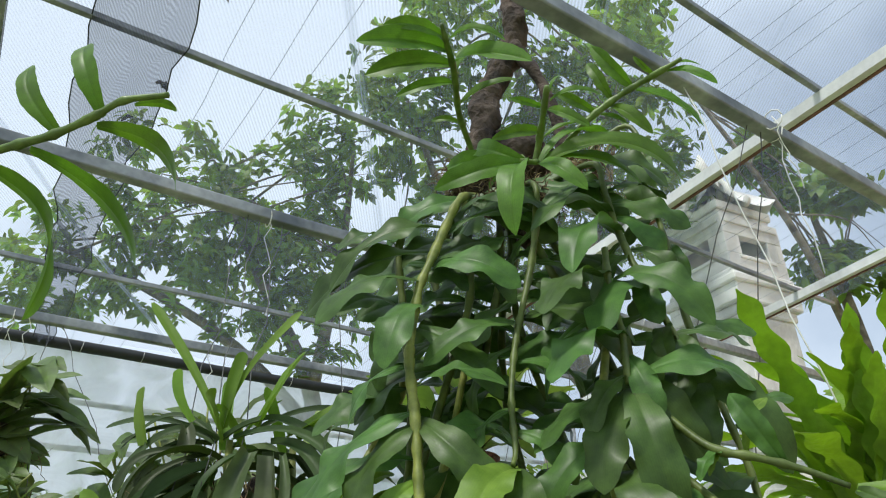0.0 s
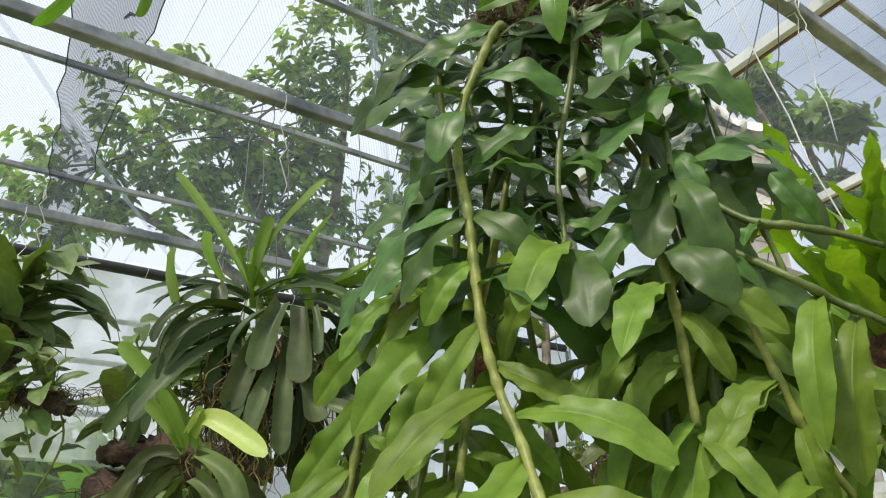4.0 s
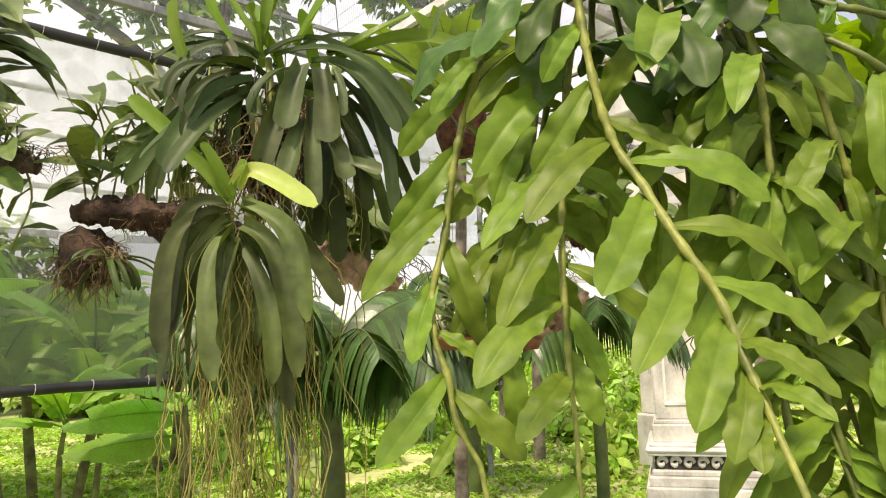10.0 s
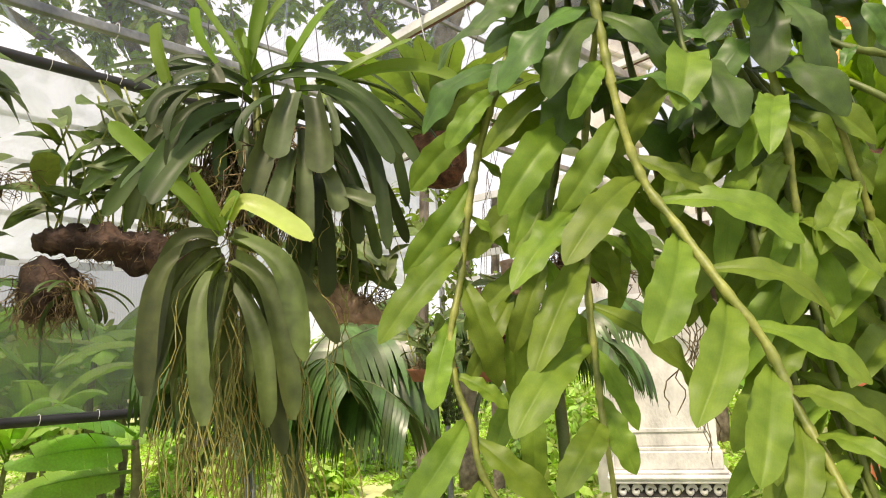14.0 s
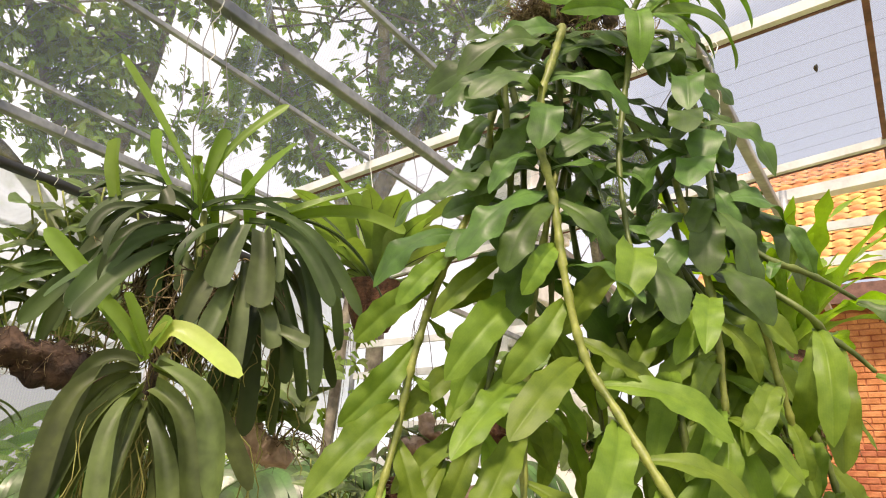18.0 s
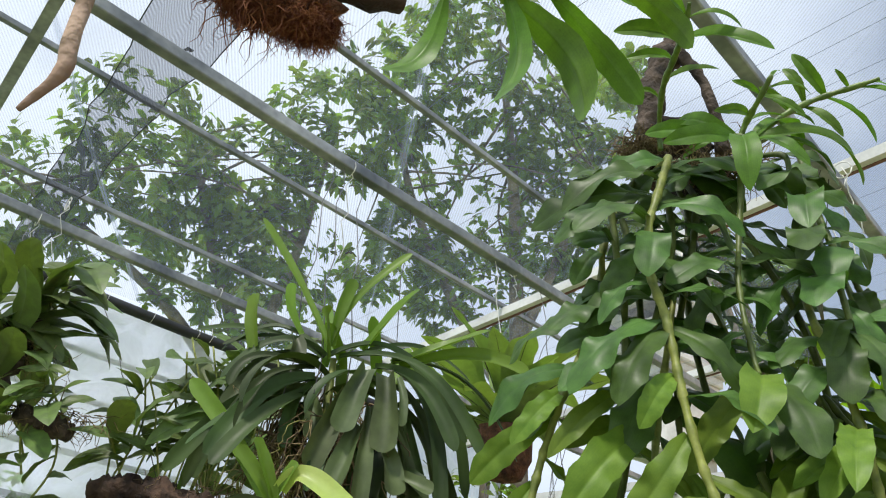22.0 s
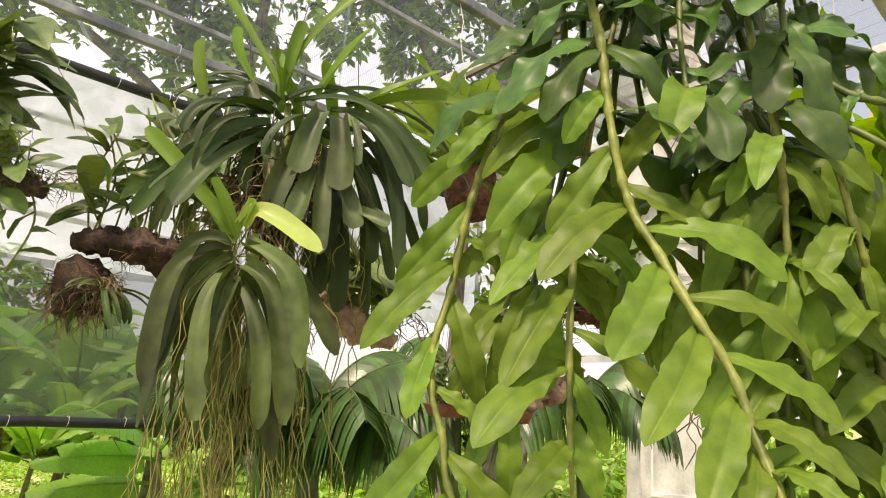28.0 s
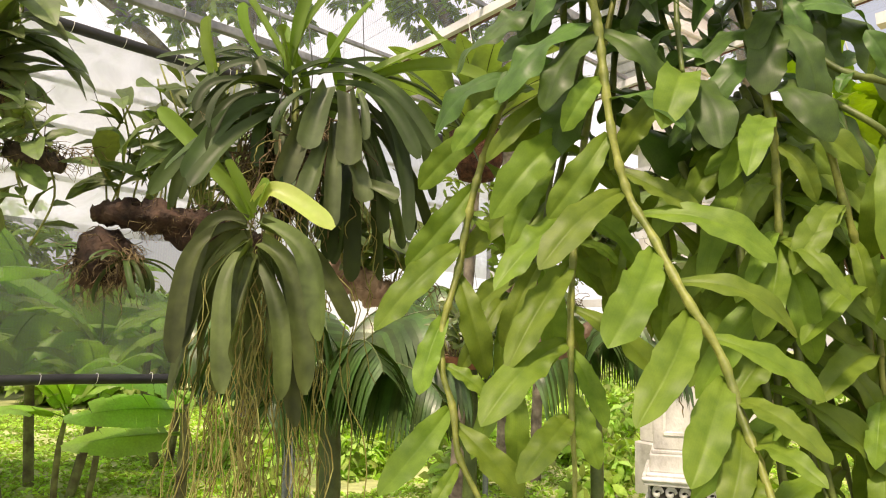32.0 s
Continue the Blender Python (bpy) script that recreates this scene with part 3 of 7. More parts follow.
# the thick hanging tubes and the thin roof tubes above them
for v, z in ((0.81, 2.84), (2.04, 2.86), (3.36, 2.85)):
    square_tube("hanging_tube", hall(-2.6, v, z), hall(5.4, v, z), 0.042, STEEL, "thick square galvanised steel tube on which plants hang")
for v in (1.16, 2.43, 3.38, 4.37):
    square_tube("roof_tube", hall(-2.8, v, roof_z(v)), hall(5.45, v, roof_z(v)), 0.03, STEEL, "thin square galvanised steel tube under the roof net")
for u in (-2.6, 3.12, 4.95):
    channel_beam("roof_beam", hall(u, -3.2, roof_z(-3.2) - 0.05), hall(u, 5.4, roof_z(5.4) - 0.05), 0.045, 0.06, WHITE_STEEL, "white painted square steel beam across the tubes")
    channel_beam("roof_angle", hall(u + 0.034, -3.2, roof_z(-3.2) - 0.072), hall(u + 0.034, 5.4, roof_z(5.4) - 0.072), 0.016, 0.03, RUST, "rust-brown steel angle along the white beam")
eave = tube_beam("eave_pipe", hall(-5, 5.4, 3.45), hall(5.45, 5.4, 3.45), 0.04, BLACK_PIPE, "black plastic pipe that carries the net's edge", 10, "pipe", "net pipes")
hem = tube_beam("net_pipe", hall(-5, 5.4, 1.06), hall(3.02, 5.4, 1.05), 0.035, BLACK_PIPE, "black plastic pipe that weighs down the side net", 10, "pipe", "net pipes")
for pipe, z, r in ((eave, 3.45, 0.043), (hem, 1.057, 0.038)):
    for k in range(15):
        u = -2.6 + 0.41 * k + 0.05 * math.sin(k * 5)
        ring = [hall(u + 0.006 * math.sin(q), 5.4 + r * math.cos(q), z + r * math.sin(q)) for q in [i * math.tau / 10 for i in range(11)]]
        part("tie", mesh("tie", *tube(ring + [hall(u, 5.4 + r + 0.01, z - 0.05)], 0.0018, 5)), STRING, pipe, "thin white tie")
channel_beam("roof_beam", hall(-0.27, 1.2, roof_z(1.2) - 0.04), hall(-0.03, 5.4, roof_z(5.4) - 0.04), 0.05, 0.05, STEEL, "dark steel bar across the roof tubes")
seam_rng = random.Random(12)
for u in (0.62, 0.82, 0.97, 1.4, 2.2, 2.32, 2.58, 2.72, 2.84, 3.31, 3.55, 3.72, 3.91, 4.08, 4.27, 4.5, 4.7, 4.85, 5.1, 5.25):
    line = [hall(u + 0.012 * math.sin(k * 0.9 + u * 7) + seam_rng.uniform(-0.004, 0.004), v, roof_z(v) + 0.035 - 0.02 * math.sin(math.pi * u / 8.5 * 6) ** 2) for k, v in [(k, -3.1 + k * 0.34) for k in range(26)]]
    tagged(part("net_seam", mesh("net_seam", *tube(line, 0.0012, 4)), SEAM), "thin dark seam line in the shade net", "seam", "net seams", "structure")
for u, v, z in ((3.06, 5.36, 3.5), (-2.6, 5.36, 3.5), (5.5, 5.4, 3.5), (2.78, 5.0, 2.2), (5.5, 1.05, 3.9), (5.5, -3.1, 4.3), (-2.6, -3.1, 4.3)):
    tube_beam("post", (*hall(u, v, 0)[:2], -0.45), hall(u, v, z), 0.03, STEEL, "galvanised steel post of the net house", 10, "post", "posts")

# the end frame with its rails and gutter
for z, v0, v1 in ((3.55, -3, 1.0), (3.27, -3, 1.0), (2.95, 1.1, 5.4), (2.62, 1.1, 5.4), (2.36, 1.1, 5.4), (2.1, 1.1, 5.4), (1.75, 1.1, 5.4)):
    channel_beam("end_rail", hall(5.5, v0, z + 0.04), hall(5.5, v1, z), 0.03, 0.07, WHITE_STEEL, "pale flat steel rail of the end frame", "rail", "end rails")
for v, w in ((1.75, 0.03), (3.1, 0.03), (4.3, 0.03)):
    channel_beam("end_upright", (*hall(5.53, v, 0)[:2], -0.45), hall(5.53, v, 3.6), w, 0.03, WHITE_STEEL, "slim pale steel upright of the end frame", "upright", "end uprights")
channel_beam("gutter", hall(5.56, -3.2, 4.12), hall(5.56, 1.6, 3.84), 0.12, 0.09, WHITE_STEEL, "white sheet metal gutter at the net's edge", "gutter", "gutters")
for v in (0.3, -0.9):
    channel_beam("rafter", hall(2.4, v, roof_z(v) - 0.0), hall(5.4, v, roof_z(v) - 0.02), 0.035, 0.05, RUST, "rust-red steel rafter under the roof net", "rafter", "rafters")
for z in (3.1, 2.78, 2.42):
    tube_beam("side_rail", hall(-5, 5.56, z), hall(5.4, 5.56, z), 0.02, STEEL, "thin galvanised tube behind the side net", 8, "rail", "side rails")


# ---- buildings ----
def stone_tower():
    t = thing("stone_tower", (3.42, 7.62, -0.02), "tall pale rendered shrine tower with carved cornice and roof", "shrine tower")
    t.rotation_euler = (0, 0, radians(27))
    t.scale = (0.84, 0.84, 1.12)

    def block(name, w, d, z0, z1, b=0.015, label=""):
        part(name, mesh(name, *bevelled(-w / 2, w / 2, -d / 2, d / 2, z0, z1, b), False), STONE, t, label)
    for nm, w, z0, z1 in (("foot", 0.7, -0.6, 0.3), ("pier", 0.6, 0.3, 3.3)):
        part(nm, mesh(nm, *bevelled(0.13 - w / 2, 0.13 + w / 2, -0.07 - w / 2, -0.07 + w / 2, z0, z1, 0.015), False), STONE, t)
    block("shaft", 0.98, 0.98, 3.3, 4.05)
    block("lower_cornice", 1.06, 1.06, 4.05, 4.15)
    block("cornice", 1.2, 1.2, 4.15, 4.34)
    block("ledge", 1.3, 1.3, 4.34, 4.42)
    block("chamber_floor", 1.16, 1.16, 4.42, 4.5)
    for k in range(4):
        turn = Matrix.Rotation(k * math.pi / 2, 4, "Z")
        for nm, x0, x1, z0, z1, y0 in (("chamber_sill", -0.55, 0.55, 4.5, 4.68, -0.555), ("chamber_lintel", -0.55, 0.55, 4.9, 5.12, -0.555), ("sill_moulding", -0.34, 0.34, 4.63, 4.67, -0.58), ("lintel_moulding", -0.5, 0.5, 5.02, 5.06, -0.58), ("chamber_post", -0.553, -0.27, 4.68, 4.9, -0.552), ("chamber_post", 0.27, 0.45, 4.68, 4.9, -0.552)):
            part(nm, mesh(nm, *bevelled(x0, x1, y0, -0.44, z0, z1, 0.008), False), STONE, t, m=turn)
    block("chamber_top", 0.98, 0.98, 5.12, 5.2)
    block("eave", 1.06, 1.06, 5.2, 5.3)
    # hipped roof with upturned corners
    rv, rf = [], []
    n = 8
    for k in range(7):
        h = k / 6
        r = 0.52 * (1 - h) ** 1.3 + 0.1
        for i in range(4 * n):
            e, f = divmod(i, n)
            s = f / n * 2 - 1
            lift = 0.16 * abs(s) ** 3 * (1 - h)
            c = [(s, -1), (1, s), (-s, 1), (-1, -s)][e]
            rv.append((c[0] * r, c[1] * r, 5.3 + 0.5 * h + lift))
    m = 4 * n
    for k in range(6):
        for i in range(m):
            rf.append((k * m + i, k * m + (i + 1) % m, (k + 1) * m + (i + 1) % m, (k + 1) * m + i))
    rf.append(tuple(range(6 * m, 7 * m)))
    part("roof", mesh("roof", rv, rf), STONE, t, "weathered upturned stone roof")
    rng = random.Random(8)
    for k in range(20):
        a = k * math.pi / 10 + 0.1
        q = 0.5 if k % 5 else 0.62
        c, n = math.cos(a) * q, math.sin(a) * q
        pts = [(c * (1 - 0.16 * i), n * (1 - 0.16 * i), 5.32 + 0.09 * i + 0.11 * math.sin(i * 1.5 + k)) for i in range(5)]
        part("ridge_carving", mesh("ridge_carving", *tube(spline(pts, 3)[0], [0.035 + 0.03 * math.sin(w) ** 2 for w in range(13)], 6, 0.35, rng)), STONE, t, "scrolled carved ornament")
    part("finial", mesh("finial", *tube([(0, 0, 5.7), (0, 0, 5.85), (0, 0, 5.95), (0, 0, 6.1), (0, 0, 6.2)], [0.14, 0.09, 0.13, 0.07, 0.015], 8)), STONE, t)


def shrine_pedestal():
    """The square pier in front of the tower: carved plinth, mouldings, panelled shaft."""
    t = thing("shrine_pedestal", (3.05, 6.1, 0.2), "pale rendered square pier with a carved plinth and framed panels", "pier")
    t.rotation_euler = (0, 0, radians(62))
    t.scale = (0.55, 0.55, 0.86)
    for name, w, z0, z1, b in (("foot", 1.9, -0.6, -0.3, 0.015), ("foot_step", 1.8, -0.3, -0.2, 0.015), ("plinth", 1.7, -0.2, -0.14, 0.015), ("plinth_cap", 1.8, 0.0, 0.03, 0.008), ("cap_moulding", 1.86, 0.03, 0.08, 0.02), ("cap_slope", 1.74, 0.08, 0.12, 0.02), ("base_moulding", 1.62, 0.12, 0.3, 0.015), ("base_fillet", 1.56, 0.3, 0.34, 0.01), ("shaft", 1.5, 0.34, 2.9, 0.015), ("top_moulding", 1.64, 2.9, 3.0, 0.02), ("top_slab", 1.76, 3.0, 3.1, 0.02)):
        part(name, mesh(name, *bevelled(-w / 2, w / 2, -w / 2, w / 2, z0, z1, b), False), STONE, t)
    # dark core: the shade between the scrolls is put into its colour
    part("frieze_recess", mesh("frieze_recess", *bevelled(-0.8, 0.8, -0.8, 0.8, -0.14, 0.0, 0.01), False), SHADE_STONE, t, "recess behind the carving, coloured dark for shade")
    for k in range(4):
        turn = Matrix.Rotation(k * math.pi / 2, 4, "Z")
        for q0, q1, z0, z1 in ((-0.6, 0.6, 0.48, 0.52), (-0.6, 0.6, 2.66, 2.7), (-0.6, -0.56, 0.52, 2.66), (0.56, 0.6, 0.52, 2.66)):
            part("panel_border", mesh("panel_border", *bevelled(q0, q1, -0.77, -0.74, z0, z1, 0.006), False), STONE, t, m=turn)
        for i in range(8):
            x = -0.7 + i * 0.2
            curl = [(x + 0.085 * math.cos(q) * (1 - q / 9), -0.81, -0.07 + 0.055 * math.sin(q) * (1 - q / 9)) for q in [w * 0.55 for w in range(13)]]
            part("carved_scroll", mesh("carved_scroll", *tube(curl, [0.026] * 12 + [0.018], 6)), STONE, t, "carved scroll of the frieze", m=turn)


shrine_pedestal()
stone_tower()


def tiled_house():
    """A house behind the end frame: brick wall, fascia, tiled slope."""
    u0 = 8.6
    h = thing("house", hall(u0, -2.5, 0), "orange brick house with a terracotta tiled roof", "house")
    inv = Matrix.Translation(hall(u0, -2.5, 0)).inverted()

    def put(name, vf, material, label="", smooth=False, parent=None):
        v = [inv @ Vector(p) for p in vf[0]]
        return part(name, mesh(name, v, vf[1], smooth), material, parent or h, label)
    put("wall", hall_box(u0 + 0.3, u0 + 0.5, -7.5, 2.3, -0.5, 3.85), BRICK, "orange brick wall")
    put("side_wall", hall_box(u0 + 0.5, u0 + 4, 2.1, 2.3, -0.5, 3.85), BRICK)
    put("fascia", hall_box(u0 - 0.04, u0, -7.6, 2.6, 3.74, 3.96), RUST, "dark brown fascia board")
    put("soffit", hall_box(u0, u0 + 0.5, -7.6, 2.6, 3.85, 3.89), RUST)
    a, b, c, d = hall(u0, -7.6, 4.0), hall(u0, 2.6, 4.0), hall(u0 + 4, 2.6, 7.4), hall(u0 + 4, -7.6, 7.4)
    slope = put("roof", ([a, b, c, d], [(0, 1, 2, 3)]), TILE, "terracotta tiled roof slope")
    # courses of tiles
    tv, tf = [], []
    for k in range(5):
        s = k / 4
        tv.append((0, -0.1 + 0.2 * s, 0.025 * math.sin(math.pi * s) + 0.03))
        tv.append((0.27, -0.1 + 0.2 * s, 0.025 * math.sin(math.pi * s) + 0.006))
    for k in range(4):
        tf.append((2 * k, 2 * k + 2, 2 * k + 3, 2 * k + 1))
    tf.append((0, 8, 6, 4, 2))
    tile = mesh("tile", tv, tf, True)
    ex, ey = (Vector(d) - Vector(a)).normalized(), (Vector(b) - Vector(a)).normalized()
    ez = ex.cross(ey)
    if ez.z < 0:
        ez = -ez
    rot = Matrix((ex, ey, ez)).transposed().to_4x4()
    far = []
    for r in range(21):
        for q in range(50):
            p = Vector(a) + ex * (r * 0.25) + ey * (0.12 + q * 0.2)
            m = inv @ Matrix.Translation(p) @ rot
            if q > 29 and r < 15:
                part("tile", tile, TILE, slope, m=m)
            else:
                far.append(([m @ Vector(x) for x in tv], tf))
    tagged(part("tiles", mesh("tiles", *join(far)), TILE, slope), kind="stuff")
    # brick courses on the wall front
    bv, bf = bevelled(-0.012, 0.0, -0.105, 0.105, -0.03, 0.03, 0.006)
    brick = mesh("brick", bv, bf, False)
    rot2 = Matrix.Rotation(math.pi / 2 - AZ, 4, "Z")
    wall = [o for o in h.children if o.name.startswith("wall")][0]
    for r in range(20):
        for q in range(14):
            p = hall(u0 + 0.3, 2.15 - 0.22 * q - 0.11 * (r % 2), 2.2 - 0.07 * r)
            part("brick", brick, BRICK, wall, m=inv @ Matrix.Translation(p) @ rot2)
    high = []
    for r in range(21):
        for q in range(26):
            m = inv @ Matrix.Translation(hall(u0 + 0.3, 2.15 - 0.22 * q - 0.11 * (r % 2), 3.67 - 0.07 * r)) @ rot2
            high.append(([m @ Vector(x) for x in bv], bf))
    tagged(part("bricks", mesh("bricks", *join(high), False), BRICK, wall), kind="stuff")


tiled_house()


# the canes of the large orchid: joints, and (place along the cane, leaf tip)
CANES = {}
JOINTS = [(0.05, 1.03, 2.245), (0.02, 1, 2.173), (-0.004, 0.985, 2.108), (-0.023, 0.975, 2.055), (-0.034, 0.965, 1.985), (-0.038, 0.95, 1.93), (-0.031, 0.93, 1.862), (-0.027, 0.92, 1.8), (-0.025, 0.91, 1.74), (-0.022, 0.895, 1.675), (-0.014, 0.885, 1.62), (-0.004, 0.87, 1.572), (0.009, 0.835, 1.52), (0.02, 0.78, 1.445), (0.045, 0.74, 1.37), (0.05, 0.71, 1.305), (0.048, 0.68, 1.266), (0.045, 0.65, 1.226)]
TIPS = [(7.5, -0.094, 0.895, 1.677), (7.9, -0.066, 0.961, 1.701), (8.9, -0.104, 0.922, 1.558), (10.5, -0.152, 0.81, 1.473), (12.1, -0.1, 0.722, 1.38), (13.2, -0.09, 0.672, 1.299), (14.2, -0.041, 0.654, 1.242), (15.1, -0.007, 0.647, 1.211), (16.2, 0.009, 0.624, 1.204), (8.1, 0.037, 0.799, 1.661), (9.9, 0.078, 0.834, 1.564), (11.3, 0.153, 0.785, 1.493), (12.7, 0.156, 0.754, 1.398), (13.6, 0.167, 0.723, 1.326), (14.6, 0.095, 0.622, 1.27), (15.6, 0.066, 0.592, 1.253), (0, -0.081, 1.06, 2.169), (1, -0.163, 1, 2.062), (1.7, -0.204, 1.04, 2.042), (2.8, -0.169, 0.927, 1.982)]
TIPS += [(3.4, -0.071, 0.891, 1.903), (3.6, -0.09, 1.008, 1.91), (5, -0.122, 0.95, 1.843), (6, -0.175, 0.931, 1.723), (6.3, -0.119, 0.897, 1.705), (0.5, 0.19, 0.975, 2.172), (1.3, 0.202, 1.045, 2.177), (1.9, 0.112, 0.956, 2.019), (4.7, 0.062, 1.005, 1.962), (5.5, 0.084, 0.89, 1.876), (6.3, 0.072, 0.897, 1.737), (6.9, 0.102, 0.981, 1.823)]
CANES['a'] = (JOINTS, TIPS)
JOINTS = [(-0.034, 1.13, 2.114), (-0.048, 1.125, 2.02), (-0.06, 1.12, 1.93), (-0.089, 1.11, 1.87), (-0.118, 1.09, 1.81), (-0.14, 1.085, 1.755), (-0.156, 1.09, 1.7), (-0.17, 1.085, 1.655), (-0.182, 1.083, 1.605), (-0.192, 1.083, 1.55), (-0.203, 1.077, 1.49), (-0.22, 1.062, 1.435), (-0.23, 1.055, 1.395), (-0.233, 1.03, 1.334), (-0.219, 1.01, 1.28), (-0.214, 0.99, 1.22), (-0.187, 0.97, 1.162)]
TIPS = [(4.6, -0.192, 1.087, 1.698), (4.4, -0.217, 1.068, 1.682), (7.4, -0.282, 1.1, 1.499), (9.1, -0.334, 1.037, 1.395), (11.1, -0.268, 1.011, 1.304), (13.9, -0.326, 0.962, 1.174), (6.5, -0.094, 1.117, 1.611), (8.4, -0.12, 1.083, 1.523), (10, -0.158, 1.057, 1.327), (12.8, -0.164, 1.005, 1.299), (14.2, -0.127, 0.956, 1.171), (15.1, -0.257, 0.948, 1.158), (4.7, -0.071, 1.107, 1.812), (5.2, -0.099, 1.116, 1.714), (0.2, -0.106, 1.109, 1.99), (1, -0.081, 1.065, 1.868), (1.4, -0.105, 1.143, 1.934), (1.6, 0.072, 1.172, 2.113), (1.9, 0.035, 1.151, 1.942)]
CANES['b'] = (JOINTS, TIPS)
JOINTS = [(0.165, 1, 2.25), (0.163, 0.985, 2.18), (0.147, 0.982, 2.09), (0.125, 0.965, 2.01), (0.113, 0.955, 1.965), (0.103, 0.94, 1.915), (0.096, 0.925, 1.86), (0.096, 0.915, 1.8), (0.09, 0.9, 1.778)]
TIPS = [(3.4, -0.02, 0.931, 1.919), (1.1, 0.091, 1.045, 2.217), (0.9, 0.312, 1.036, 2.269), (1.9, 0.272, 1.022, 2.059), (2.3, 0.272, 0.977, 1.917), (4.1, 0.046, 0.993, 1.861), (4.7, 0.201, 0.974, 1.886), (6, 0.04, 0.926, 1.787), (6.5, 0.167, 0.92, 1.759), (1.3, 0.119, 1.034, 2.109)]
CANES['n'] = (JOINTS, TIPS)
JOINTS = [(0.27, 1.02, 2.3), (0.28, 1, 2.235), (0.284, 0.98, 2.16), (0.296, 0.96, 2.08), (0.315, 0.953, 2.02), (0.332, 0.95, 1.965), (0.345, 0.94, 1.92)]
TIPS = [(1.7, 0.138, 0.898, 2.105), (2.2, 0.18, 0.854, 2.016), (3.7, 0.204, 0.864, 1.93), (2.6, 0.354, 0.948, 2.022), (5, 0.278, 0.92, 1.873), (5.8, 0.284, 0.902, 1.811), (5, 0.355, 0.92, 1.849), (1.8, 0.349, 0.984, 2.078), (1.4, 0.395, 0.972, 2.148), (2.7, 0.225, 0.946, 2.011), (3.2, 0.297, 0.898, 1.959), (4.7, 0.303, 0.901, 1.899), (1, 0.388, 1.03, 2.234), (0.2, 0.247, 1.045, 2.265), (2.4, 0.259, 1.012, 2.064), (5, 0.447, 0.98, 1.955)]
CANES['m'] = (JOINTS, TIPS)
JOINTS = [(0.24, 0.97, 1.95), (0.222, 0.935, 1.885), (0.208, 0.89, 1.81), (0.203, 0.872, 1.75), (0.205, 0.863, 1.7), (0.207, 0.86, 1.65), (0.206, 0.857, 1.59), (0.206, 0.855, 1.535)]
TIPS = [(1.1, 0.115, 0.899, 1.793), (2, 0.115, 0.88, 1.72), (3.7, 0.109, 0.775, 1.6), (5.4, 0.139, 0.839, 1.574), (2.8, 0.247, 0.792, 1.659), (4.5, 0.241, 0.821, 1.582), (1.5, 0.284, 0.903, 1.798), (7, 0.233, 0.756, 1.445), (6.7, 0.137, 0.826, 1.457), (3.8, 0.102, 0.825, 1.592), (2.8, 0.3, 0.826, 1.678), (5.6, 0.114, 0.818, 1.519)]
CANES['g'] = (JOINTS, TIPS)
JOINTS = [(0.249, 0.93, 2.089), (0.245, 0.92, 2.03), (0.247, 0.9, 1.945), (0.241, 0.885, 1.871)]
TIPS = [(0.7, 0.127, 0.8, 1.936), (2, 0.131, 0.81, 1.854), (2.4, 0.262, 0.864, 1.822), (2.7, 0.177, 0.859, 1.803), (2.9, 0.398, 0.886, 1.863)]
CANES['v'] = (JOINTS, TIPS)
JOINTS = [(0.275, 0.86, 1.72), (0.285, 0.845, 1.65), (0.297, 0.845, 1.6), (0.31, 0.845, 1.555), (0.324, 0.85, 1.52), (0.345, 0.858, 1.485), (0.37, 0.87, 1.45), (0.374, 0.875, 1.377), (0.38, 0.88, 1.313)]
TIPS = [(2.3, 0.206, 0.805, 1.482), (3.4, 0.312, 0.817, 1.449), (2.2, 0.184, 0.795, 1.479), (2.5, 0.188, 0.805, 1.488), (3.9, 0.312, 0.809, 1.431), (5.1, 0.203, 0.809, 1.389), (7, 0.233, 0.825, 1.312), (7.7, 0.319, 0.829, 1.228)]
CANES['k'] = (JOINTS, TIPS)
JOINTS = [(0.28, 0.9, 1.84), (0.319, 0.86, 1.785), (0.36, 0.84, 1.768), (0.405, 0.83, 1.752), (0.45, 0.82, 1.73)]
TIPS = [(1.3, 0.285, 0.824, 1.741), (1.2, 0.3, 0.836, 1.749), (1.8, 0.39, 0.844, 1.839), (2.6, 0.342, 0.834, 1.842)]
CANES['u'] = (JOINTS, TIPS)
JOINTS = [(0.29, 0.87, 1.75), (0.325, 0.81, 1.69), (0.372, 0.815, 1.662), (0.4, 0.8, 1.638), (0.43, 0.79, 1.61)]
TIPS = [(1.5, 0.287, 0.752, 1.496), (2.5, 0.329, 0.777, 1.466), (1.6, 0.354, 0.861, 1.516)]
CANES['i'] = (JOINTS, TIPS)
JOINTS = [(0.056, 1.04, 2.015), (0.02, 1.03, 1.851), (-0.023, 1, 1.692), (-0.043, 0.98, 1.568), (-0.056, 0.96, 1.485), (-0.066, 0.94, 1.407), (-0.072, 0.92, 1.334), (-0.078, 0.9, 1.28), (-0.081, 0.88, 1.216)]
TIPS = [(1.3, -0.098, 0.95, 1.64), (1.9, -0.183, 0.94, 1.556), (2.9, -0.186, 0.9, 1.452), (3.8, -0.173, 0.88, 1.346), (3.4, 0.015, 0.96, 1.501), (4.6, 0.075, 0.92, 1.311), (5.2, -0.215, 0.84, 1.28), (5.4, -0.028, 0.9, 1.271), (6.9, -0.173, 0.82, 1.215), (6.3, -0.047, 0.88, 1.221)]
CANES['c'] = (JOINTS, TIPS)
